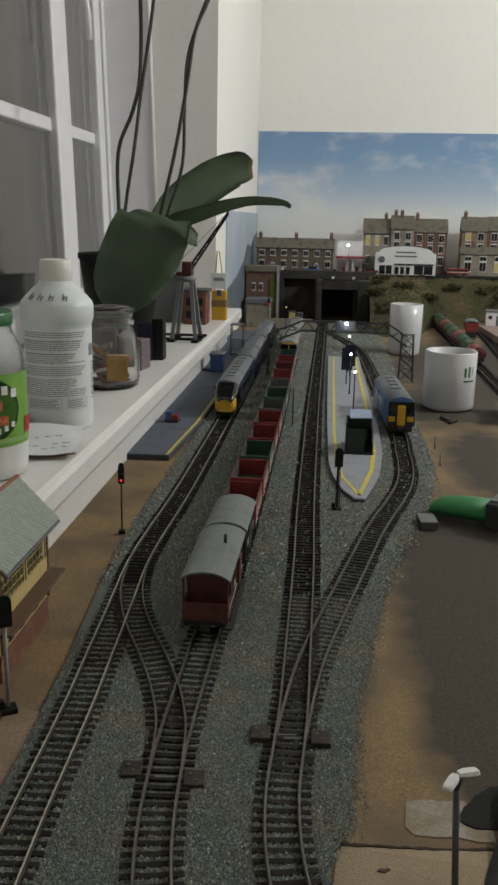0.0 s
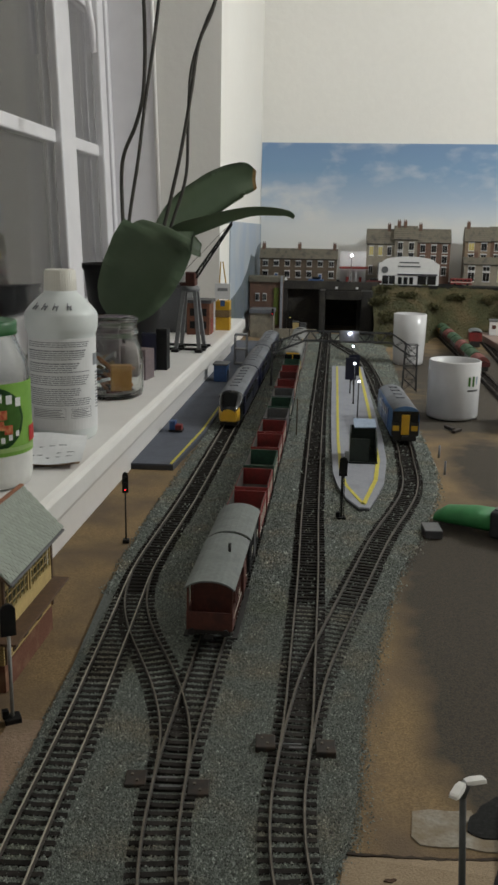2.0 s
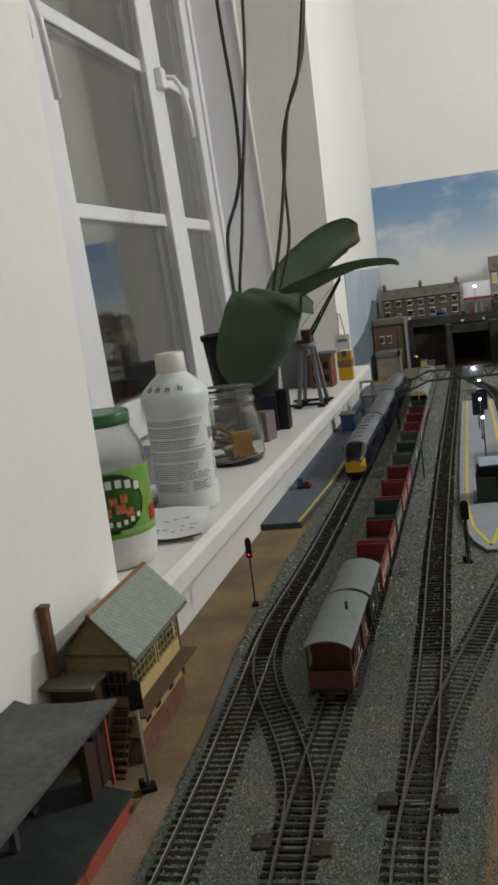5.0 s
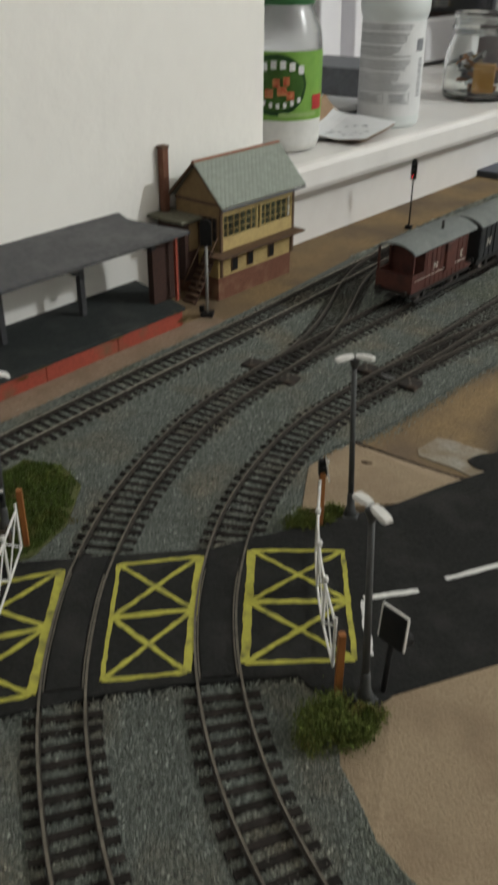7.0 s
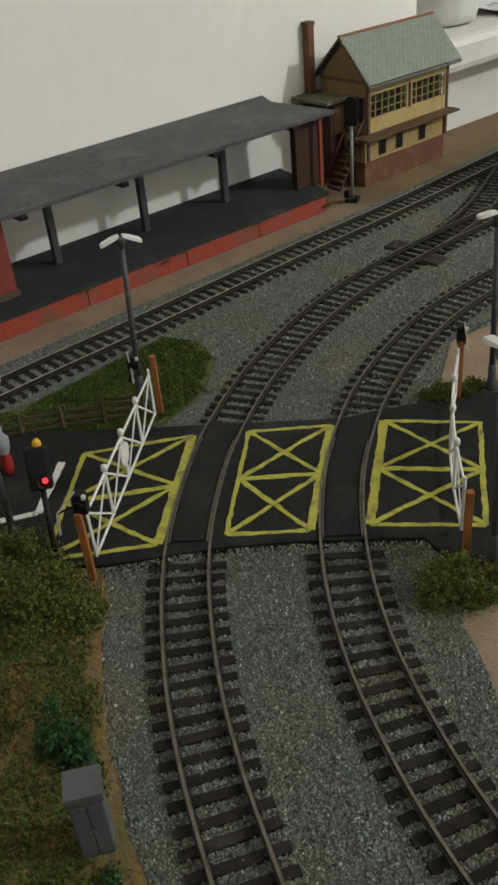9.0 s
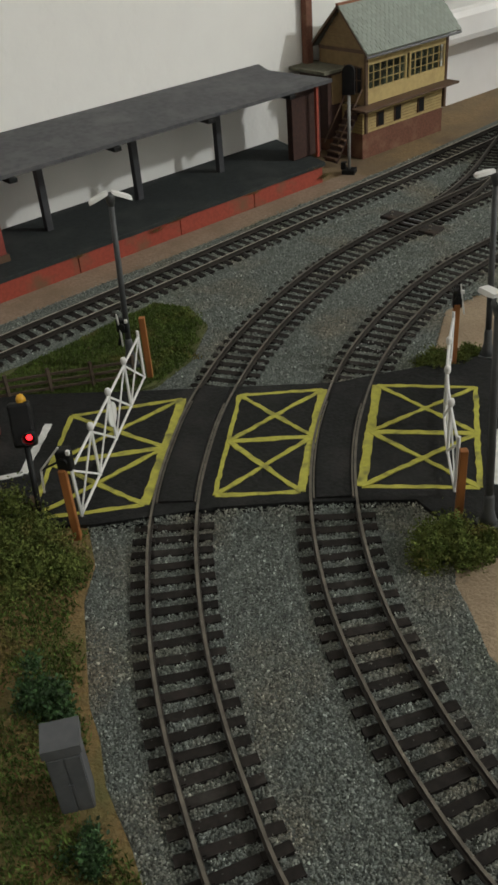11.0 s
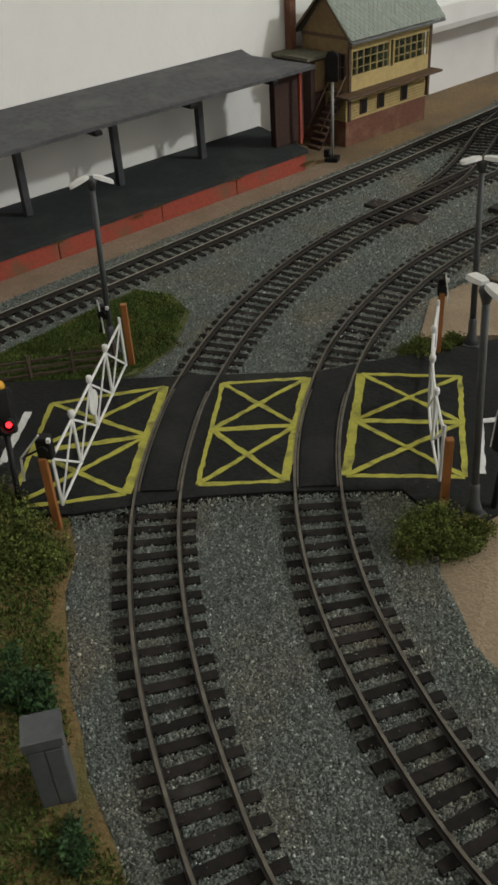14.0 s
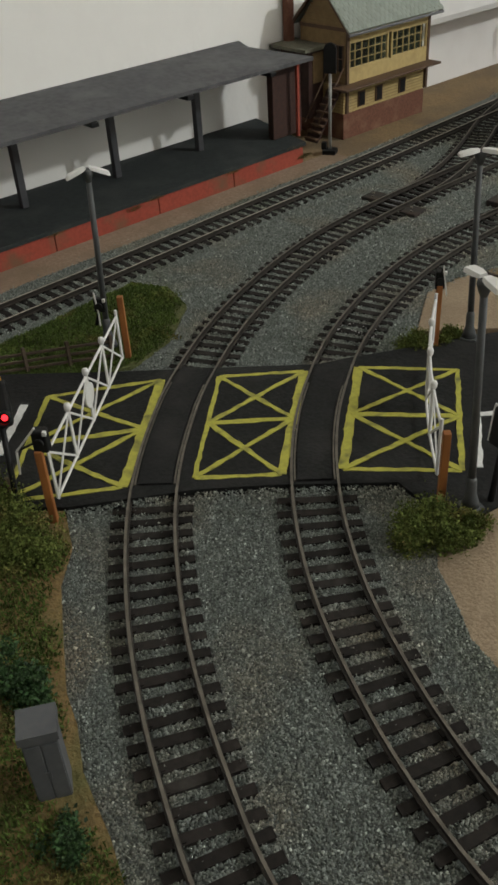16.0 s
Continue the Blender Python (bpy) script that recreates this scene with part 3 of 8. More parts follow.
# ---- signal box ----
def signal_box():
    sb = thing("signal_box", "cream and brown boarded model signal box with slate roof", "signal box", (0, 0, 0))
    x0, x1, y0, y1 = -0.236, -0.191, 0.4715, 0.562
    eave, ridge, rx = 0.0675, 0.0958, -0.2125
    one("brick_base", sb, M_BRICK, x0, x1, y0 - 0.003, y1 - 0.003, -0.0066, 0.0117)
    one("lower_boarding", sb, M_CREAM, x0, x1 - 0.0006, y0 - 0.0024, y1 - 0.0036, 0.0117, 0.0305)
    b = B()
    for k in range(1, 9):
        box(b, x0, x1 - 0.0002, y0 - 0.0028, y1 - 0.0032, 0.0117 + k * 0.0021, 0.0119 + k * 0.0021)
    part("board_joints", b, M_TAN, sb)
    for y in (0.4875, 0.5065, 0.533):
        w = one("lower_window", sb, M_BROWNTRIM, x1 - 0.001, x1 + 0.0004, y - 0.0036, y + 0.0036, 0.0140, 0.0245)
        one("pane", w, M_BLACK, x1 - 0.001, x1 + 0.0008, y - 0.0027, y + 0.0027, 0.0148, 0.0237)
    one("walkway", sb, M_BROWNTRIM, x1 - 0.002, -0.1795, y0 - 0.013, y1 + 0.002, 0.0302, 0.0318, bevel=0.0003)
    one("upper_boarding", sb, M_CREAM, x0, x1, y0, y1, 0.0318, 0.0410)
    one("lintel", sb, M_CREAM, x0, x1, y0, y1, 0.0590, eave + 0.0015)
    one("corner_post", sb, M_BROWNTRIM, x1 - 0.002, x1 + 0.0005, y0 - 0.0005, y0 + 0.002, 0.0117, eave)
    one("corner_post", sb, M_BROWNTRIM, x1 - 0.002, x1 + 0.0005, y1 - 0.002, y1 + 0.0005, 0.0117, eave)
    one("core", sb, mat("signal_box_inside", (0.10, 0.112, 0.070), (0.036, 0.042, 0.030), 60, rough=0.7), x0 + 0.002, x1 - 0.004, y0 + 0.003, y1 - 0.003, 0.0410, 0.0590)
    for a, c in ((y0 + 0.002, y0 + 0.0445), (y0 + 0.0475, y1 - 0.002)):
        w = one("window", sb, M_CREAM, x1 - 0.0015, x1 - 0.0002, a, a + 0.0016, 0.0410, 0.0590)
        one("frame_stile", w, M_CREAM, x1 - 0.0015, x1 - 0.0002, c - 0.0016, c, 0.0410, 0.0590)
        one("frame_rail", w, M_CREAM, x1 - 0.0015, x1 - 0.0003, a, c, 0.0410, 0.0420)
        one("frame_rail", w, M_CREAM, x1 - 0.0015, x1 - 0.0003, a, c, 0.0580, 0.0590)
        n = 6
        for k in range(1, n):
            y = a + (c - a) * k / n
            one("glazing_bar", w, M_CREAM, x1 - 0.0013, x1 - 0.0005, y - 0.00024, y + 0.00024, 0.0410, 0.0590)
        for z in (0.0468, 0.0526):
            one("glazing_bar", w, M_CREAM, x1 - 0.0012, x1 - 0.0006, a, c, z - 0.0002, z + 0.0002)
        one("glass", w, clear("signal_box_glass", (0.9, 0.95, 0.9)), x1 - 0.0022, x1 - 0.0016, a, c, 0.0410, 0.0590)
    # gable end with boarding
    for y in (y0 - 0.0002, y1 + 0.0002):
        b = B()
        for z in (0.0,):
            vs = [(x0, y, eave), (x1, y, eave), (rx, y, ridge - 0.001)]
            lo = [b.verts.new((p[0], y - 0.0008, p[2])) for p in vs]
            hi = [b.verts.new((p[0], y + 0.0008, p[2])) for p in vs]
            b.faces.new(lo), b.faces.new(hi[::-1])
            for i in range(3):
                b.faces.new((lo[i], hi[i], hi[(i + 1) % 3], lo[(i + 1) % 3]))
        part("gable", b, M_TAN, sb)
        side = -1 if y < 0.5 else 1
        for k in range(12):
            z = eave + 0.0022 * k
            half = (1 - (z - eave) / (ridge - eave))
            if half > 0.08:
                one("gable_board", sb, M_TAN, rx + (x0 - rx) * half, rx + (x1 - rx) * half, y + side * 0.0009, y + side * 0.0013, z, z + 0.0016)
        for xe in (-0.2425, -0.1845):
            part("barge_board", bar(B(), (xe, y + side * 0.0045, eave - 0.002), (rx, y + side * 0.0045, ridge + 0.0002), 0.0012, 0.0030, up=(0, 1, 0)), M_BROWNTRIM, sb)
    one("gable_wall", sb, M_TAN, x0, x1 - 0.001, y0 - 0.0008, y0 + 0.002, 0.0318, eave)
    one("tie_beam", sb, M_BROWNTRIM, x0, x1, y0 - 0.0016, y0 + 0.001, eave - 0.0012, eave + 0.0012)
    # end window and door
    for xa, xc, z0, z1 in ((-0.2110, -0.1935, 0.0395, 0.0575),):
        w = one("end_window", sb, M_BROWNTRIM, xa, xc, y0 - 0.0014, y0, z0, z1)
        one("pane", w, M_BLACK, xa + 0.0008, xc - 0.0008, y0 - 0.0018, y0, z0 + 0.0008, z1 - 0.0008)
        for k in range(1, 4):
            x = xa + (xc - xa) * k / 4
            one("glazing_bar", w, M_BROWNTRIM, x - 0.0003, x + 0.0003, y0 - 0.0021, y0, z0, z1)
        one("glazing_bar", w, M_BROWNTRIM, xa, xc, y0 - 0.0021, y0, (z0 + z1) / 2 - 0.0003, (z0 + z1) / 2 + 0.0003)
    # slates, row by row on both slopes
    n_rows, n_cols = 13, 22
    for xe, sgn in ((-0.1845, 1), (-0.2425, -1)):
        a, c = Vector((xe, 0, eave - 0.001)), Vector((rx, 0, ridge))
        u = (c - a).normalized()
        nrm = Vector((-u.z, 0, u.x)) * (-1 if sgn > 0 else 1)
        nrm = nrm if nrm.z > 0 else -nrm
        base = B()
        q = [(a.x, y0 - 0.006, a.z), (a.x, y1 + 0.006, a.z), (c.x, y1 + 0.006, c.z), (c.x, y0 - 0.006, c.z)]
        lo = [base.verts.new(Vector(p)) for p in q]
        hi = [base.verts.new(Vector(p) + nrm * 0.0009) for p in q]
        base.faces.new(lo), base.faces.new(hi)
        for i in range(4):
            base.faces.new((lo[i], lo[(i + 1) % 4], hi[(i + 1) % 4], hi[i]))
        roof = part("roof_slope", base, M_SLATE, sb)
        if sgn > 0:
            w, h = (y1 - y0 + 0.012) / n_cols, (c - a).length / n_rows
            me = mesh_of("slate", box(B(), 0, h * 1.12, -w * 0.47, w * 0.47, 0, 0.00035), M_SLATE)
            rotm = Matrix(((u.x, 0, nrm.x, 0), (0, 1, 0, 0), (u.z, 0, nrm.z, 0), (0, 0, 0, 1)))
            for r in range(n_rows):
                for k in range(n_cols - (r % 2)):
                    y = y0 - 0.006 + w * (k + 0.5 + 0.5 * (r % 2))
                    s = new("slate", me)
                    s.parent = roof
                    o = a + u * (h * r) + nrm * (0.0010 + random.uniform(0, 0.00012))
                    s.matrix_basis = Matrix.Translation((o.x, y, o.z)) @ rotm @ pose(0, 0, 0, 0, 1.2, random.uniform(-0.8, 0.8))
    part("ridge_tile", bar(B(), (rx, y0 - 0.006, ridge + 0.0011), (rx, y1 + 0.006, ridge + 0.0011), 0.0028, 0.0014), mat("terracotta_ridge", (0.30, 0.13, 0.07), (0.24, 0.10, 0.06), 400, rough=0.8), sb)
    one("gutter", sb, M_GREY, -0.1848, -0.1830, y0 - 0.006, y1 + 0.006, eave - 0.0030, eave - 0.0012, bevel=0.0004)
    ch = one("chimney", sb, M_BRICK, -0.2440, -0.2382, 0.4610, 0.4668, PT, 0.1045, bevel=0.0003)
    one("chimney_cap", ch, M_BROWNTRIM, -0.2445, -0.2377, 0.4604, 0.4674, 0.1030, 0.1055, bevel=0.0003)
    # porch and stair
    one("porch_wall", sb, M_DARKWOOD, -0.2405, -0.212, 0.4545, y0, PT, 0.0545)
    part("porch_roof", slab(B(), [(-0.2445, 0.4475), (-0.208, 0.4475), (-0.208, 0.4735), (-0.2445, 0.4735)], 0.0545, 0.0567), mat("porch_felt_olive", (0.17, 0.165, 0.12), (0.13, 0.125, 0.09), 300, rough=0.85), sb)
    one("porch_door", sb, M_TAN, -0.2125, -0.2115, 0.4585, 0.4685, 0.032, 0.052)
    st = part("staircase", bar(B(), (-0.199, 0.4435, -0.003), (-0.199, 0.4695, 0.031), 0.012, 0.0012), M_DARKWOOD, sb, "dark brown timber staircase")
    for k in range(9):
        u = k / 8
        one("tread", st, M_BROWNTRIM, -0.205, -0.193, 0.4415 + 0.026 * u, 0.4455 + 0.026 * u, 0.031 * u - 0.001, 0.031 * u + 0.0002)
    for x in (-0.1925, -0.2055):
        part("handrail", rod(B(), (x, 0.4435, 0.010), (x, 0.4695, 0.043), 0.0005, n=6), M_BROWNTRIM, st)
    return sb


signal_box()
hut = thing("platform_screen", "dark brown boarded screen under the canopy end", "screen")
one("boarding", hut, M_DARKWOOD, -0.2005, -0.1950, 0.4030, 0.4300, PT, 0.0565, bevel=0.0005)
one("red_post", hut, M_REDWALL, -0.1905, -0.1885, 0.4200, 0.4220, PT, 0.0565)

# ---- ground cover round the crossing ----
M_TURF = mat("turf_earth", (0.095, 0.105, 0.030), (0.068, 0.078, 0.023), 700, (0.16, 0.105, 0.040), 38.0, (0.54, 0.68), rough=0.95, bump=0.0006, world_space=True)
M_BLADE = mat("static_grass", (0.110, 0.155, 0.038), (0.080, 0.118, 0.030), 60, (0.22, 0.168, 0.065), 38.0, (0.56, 0.72), rough=0.95, island=0.5, spec=0.1, world_space=True)
M_BUSH = mat("bush_foliage", (0.088, 0.122, 0.030), (0.135, 0.155, 0.042), 300, (0.19, 0.145, 0.053), 90.0, (0.56, 0.72), rough=0.95, island=0.5, spec=0.1, world_space=True)
M_DARKBUSH = mat("dark_bush_foliage", (0.022, 0.060, 0.014), (0.038, 0.085, 0.022), 300, rough=0.7, island=0.5, world_space=True)
M_FENCE = mat("fence_brown", (0.090, 0.062, 0.040), (0.065, 0.045, 0.030), 300, rough=0.8)
M_CABINET = mat("cabinet_grey", (0.092, 0.095, 0.100), (0.076, 0.079, 0.084), 400, (0.06, 0.062, 0.066), 90, rough=0.7)


def from_arrays(name, verts, faces, material):
    me = bpy.data.meshes.new(name)
    k = faces.shape[1]
    me.vertices.add(len(verts))
    me.vertices.foreach_set("co", verts.astype(np.float32).ravel())
    me.loops.add(faces.size)
    me.loops.foreach_set("vertex_index", faces.astype(np.int32).ravel())
    me.polygons.add(len(faces))
    me.polygons.foreach_set("loop_start", np.arange(0, faces.size, k, dtype=np.int32))
    me.update(calc_edges=True)
    me.validate()
    me.materials.append(material)
    return me


def sample(poly, n, rng):
    p = np.array(poly)
    lo, hi = p.min(0), p.max(0)
    out = np.zeros((0, 2))
    while len(out) < n:
        q = rng.uniform(lo, hi, (n * 2, 2))
        out = np.r_[out, q[inside(q, poly)]]
    return out[:n]


def leaf_cloud(name, centres, size, rng, material, upright=0.3, slim=(0.3, 0.55)):
    """Small bent leaves, two triangles each, at the given centres."""
    n = len(centres)
    d = rng.normal(size=(n, 3))
    d[:, 2] = np.abs(d[:, 2]) * (0.4 + upright)
    d /= np.linalg.norm(d, axis=1, keepdims=True)
    s = np.cross(d, rng.normal(size=(n, 3)))
    s /= np.linalg.norm(s, axis=1, keepdims=True)
    ln = size * rng.uniform(0.6, 1.3, (n, 1))
    w = ln * rng.uniform(slim[0], slim[1], (n, 1))
    up = np.cross(d, s)
    v = np.stack([centres, centres + d * ln * 0.5 + s * w, centres + d * ln + up * ln * 0.25, centres + d * ln * 0.5 - s * w], 1).reshape(-1, 3)
    i = np.arange(n)[:, None] * 4
    f = np.concatenate([i + [0, 1, 2], i + [0, 2, 3]], 0)
    return from_arrays(name, v, f, material)


RNG = np.random.default_rng(7)


def turf(label, poly, top, blades, earth, bare, size=0.0016):
    """A low mound of scatter with fibres standing on it; bare: how much of it shows earth."""
    bm = B()
    slab(bm, poly, -0.0068, top)
    solid("turf_ground", bm, earth, label, "turf", kind="stuff")
    p = sample(poly, blades, RNG)
    rim = np.full(len(p), 9.0)
    for a, c in zip(poly, poly[1:] + poly[:1]):
        a, d = np.array(a), np.array(c) - np.array(a)
        u = np.clip(((p - a) @ d) / (d @ d), 0, 1)
        rim = np.minimum(rim, np.linalg.norm(p - a - u[:, None] * d, axis=1))
    patch = np.array([noise.noise((x * 45, y * 45, 2.0)) + 0.5 * noise.noise((x * 130, y * 130, 5.0)) for x, y in p])
    p = p[(patch + np.clip(rim / 0.010, 0, 1) * 1.1 - 0.75 > bare - 0.5 + RNG.uniform(-0.25, 0.25, len(p)))]
    c = np.c_[p, np.full(len(p), top - 0.0003)]
    tagged(new("grass_tuft", leaf_cloud("grass_tuft", c, size, RNG, M_BLADE, 1.6, (0.10, 0.2))), "short green and brown static grass fibres", "grass", kind="stuff")


M_EARTH = mat("brown_earth_scatter", (0.205, 0.135, 0.052), (0.145, 0.098, 0.038), 700, (0.11, 0.104, 0.034), 45.0, (0.48, 0.66), rough=0.95, bump=0.0005, world_space=True)
GRASS_A = [(-0.058, 0.100), (-0.040, 0.150), (-0.0364, 0.1658), (-0.039, 0.1753), (-0.0436, 0.192), (-0.0644, 0.2189), (-0.0858, 0.225), (-0.1060, 0.2152), (-0.1027, 0.1808), (-0.0993, 0.1527),
           (-0.0993, 0.1343), (-0.104, 0.09)]
GRASS_B = [(0.006, 0.0735), (0.0265, 0.0905), (0.0438, 0.0822), (0.0559, 0.0700), (0.0768, 0.0577), (0.0934, 0.0481), (0.1052, 0.0441), (0.1179, 0.0375), (0.1266, 0.0350), (0.1381, 0.0321), (0.1476, 0.0286),
           (0.16, 0.024), (0.165, -0.02), (0.10, -0.06), (0.0, -0.04), (-0.06, 0.0)]
GRASS_A.reverse(), GRASS_B.reverse()
turf("green grass between the tracks by the crossing gate", GRASS_A, -0.0022, 42000, M_TURF, -0.35, 0.0016)
turf("brown and green rough grass beside the ballast", GRASS_B, -0.0022, 70000, M_EARTH, 0.25, 0.0018)


def bush(label, at, r, h, n, material, size=0.0032):
    rng = np.random.default_rng(int(abs(at[0] * 1e4)) + n)
    clumps = rng.normal(size=(14, 3)) * [r * 0.55, r * 0.55, h * 0.28] + [0, 0, h * 0.42]
    clumps[:, 2] = np.abs(clumps[:, 2])
    k = rng.integers(0, len(clumps), n)
    c = clumps[k] + rng.normal(size=(n, 3)) * [r * 0.26, r * 0.26, h * 0.17]
    c[:, 2] = np.clip(c[:, 2], 0.0004, None)
    ob = new("bush", leaf_cloud("bush", c, size, rng, material, 0.5, (0.2, 0.4)))
    ob.location = (*at, -0.0045)
    return tagged(ob, label, "bush", group="bushes")


bush("leafy green bush below the crossing gate post", (0.0185, 0.071), 0.013, 0.016, 19000, M_BUSH, 0.0011)
bush("leafy green bush below the crossing gate post", (0.0375, 0.068), 0.011, 0.011, 10000, M_BUSH, 0.0011)
bush("tufted green bush at the foot of a lamp post", (0.1245, 0.1695), 0.0105, 0.010, 15000, M_BUSH, 0.0011)
bush("tufted green bush at the foot of a lamp post", (0.1335, 0.1785), 0.0060, 0.008, 5000, M_BUSH, 0.0011)
bush("low green bush beside the far gate post", (0.0420, 0.2645), 0.008, 0.008, 6500, M_BUSH, 0.0010)
bush("low green bush beside the far gate post", (0.0505, 0.2775), 0.006, 0.006, 4000, M_BUSH, 0.0010)
bush("green tufts beside the track", (-0.079, 0.212), 0.010, 0.0035, 2600, M_BUSH, 0.0014)
bush("green tufts beside the gate post", (-0.052, 0.188), 0.008, 0.0030, 2000, M_BUSH, 0.0014)
bush("small dark glossy green bush in rough grass", (0.0842, 0.0390), 0.0065, 0.008, 3600, M_DARKBUSH, 0.0013)
bush("small dark glossy green bush in rough grass", (0.1330, 0.0235), 0.0052, 0.007, 2800, M_DARKBUSH, 0.0013)

# pale sand by the road, a board joint and a patch of plaster
def sloping(points):
    """A patch of scatter whose rim follows the given heights."""
    bm = B()
    hi = [bm.verts.new(p) for p in points]
    lo = [bm.verts.new((x, y, -0.0068)) for x, y, z in points]
    bm.faces.new(hi), bm.faces.new(list(reversed(lo)))
    for k in range(len(hi)):
        n = (k + 1) % len(hi)
        bm.faces.new((lo[k], lo[n], hi[n], hi[k]))
    bmesh.ops.triangulate(bm, faces=bm.faces[:])
    return bm


solid("sand_patch", sloping([(0.0105, 0.312, -0.0050), (0.0325, 0.2765, -0.0046), (0.0475, 0.2865, -0.0020), (0.0688, 0.3065, -0.0011), (0.0795, 0.337, -0.0011), (0.0850, 0.3525, -0.0048), (0.0135, 0.3485, -0.0054)]),
      M_PALESAND, "pale sandy ground beside the asphalt road", "sand", kind="stuff")
solid("sand_patch", sloping([(0.118, 0.1775, -0.0040), (0.1349, 0.1596, -0.0045), (0.160, 0.1425, -0.0045), (0.24, 0.118, -0.0045), (0.42, 0.122, -0.0045), (0.46, 0.50, -0.0012), (0.400, 0.559, -0.0011), (0.262, 0.399, -0.0011),
                             (0.156, 0.236, -0.0011), (0.1335, 0.1960, -0.0011), (0.1315, 0.1872, -0.0020)]), M_PALESAND, "pale sandy ground beside the railway curve", "sand", kind="stuff")
solid("sand_strip", slab(B(), [(-0.1768, 0.09), (-0.147, 0.09), (-0.1505, 0.20), (-0.1515, 0.30), (-0.1560, 0.44), (-0.1768, 0.44)], -0.0068, -0.0050),
      mat("pinkish_dust", (0.30, 0.215, 0.15), (0.22, 0.155, 0.105), 700, (0.20, 0.14, 0.09), 40, (0.45, 0.7), rough=0.95, bump=0.0002, world_space=True), "pinkish dusty strip along the platform foot", "sand", kind="stuff")
solid("plaster_patch", slab(B(), [(0.0473, 0.3849), (0.0560, 0.3872), (0.0680, 0.3870), (0.0765, 0.3890), (0.0772, 0.3860), (0.0728, 0.3785), (0.0716, 0.3728), (0.0735, 0.3700), (0.0790, 0.3674), (0.0868, 0.3680),
                                  (0.0872, 0.3600), (0.0790, 0.3590), (0.0700, 0.3612), (0.0600, 0.3600), (0.0493, 0.3603), (0.0455, 0.3660)], -0.0068, -0.0056),
      mat("dirty_plaster", (0.34, 0.315, 0.27), (0.25, 0.225, 0.185), 500, (0.21, 0.165, 0.11), 60, (0.38, 0.60), rough=0.9, bump=0.0003, world_space=True), "dirty white plaster patch on the sandy ground", "plaster", kind="stuff")
solid("asphalt_spill", slab(B(), [(0.098, 0.4035), (0.0905, 0.4010), (0.0862, 0.3965), (0.0815, 0.3925), (0.0790, 0.3872), (0.0752, 0.3835), (0.0735, 0.3790), (0.0724, 0.3728), (0.0755, 0.3700), (0.0790, 0.3684), (0.0845, 0.3682), (0.0905, 0.3690)], -0.0068, -0.0053),
      M_ROAD, "ragged black spill of asphalt paint on the sand", "road", kind="stuff")
b = B()
for p, q in zip(((0.011, 0.3490), (0.038, 0.3494), (0.060, 0.3502)), ((0.038, 0.3494), (0.060, 0.3502), (0.0855, 0.3535))):
    flat_strip(b, p, q, 0.0015, -0.0068, -0.0044, 0.0006)
# earth colour with the joint's shadow painted in, on a raised strip
M_JOINT = mat("joint_shadow_earth", (0.05, 0.035, 0.022), (0.03, 0.02, 0.014), 600, rough=0.95)
solid("board_joint", b, M_JOINT, "dark joint between layout boards, dirt and painted shadow", "board joint", kind="stuff")
b = B()
for dx, dy, rr in ((0, 0, 0.0022), (0.0018, 0.0008, 0.0012), (-0.0020, -0.0004, 0.0010)):
    slab(b, [(0.0335 + dx + rr * random.uniform(0.75, 1.1) * math.cos(a), 0.3325 + dy + 0.6 * rr * random.uniform(0.7, 1.1) * math.sin(a)) for a in np.linspace(0, 2 * math.pi, 12, endpoint=False)], -0.0060, -0.00335)
solid("screw_hole", b, mat("rusty_screw_hole", (0.10, 0.055, 0.030), (0.06, 0.035, 0.02), 700, rough=0.9), "rusty filled screw hole in the sand", "stain", kind="stuff")
lines = thing("road_lines", "white painted lines on the black asphalt road", "road marking")
for a, c, w in (((0.0955, 0.2345), (0.1105, 0.2535), 0.0026), ((0.0965, 0.2332), (0.1158, 0.2075), 0.0030), ((0.1155, 0.268), (0.1315, 0.297), 0.0024), ((0.140, 0.318), (0.153, 0.345), 0.0024),
                ((-0.029, 0.068), (-0.0180, 0.0892), 0.0026), ((-0.0180, 0.0892), (-0.0417, 0.1146), 0.0030)):
    part("line", flat_strip(B(), a, c, w, ROAD_Z - 0.0003, ROAD_Z + 0.0003, 0.0003), M_WHITEPAINT, lines)


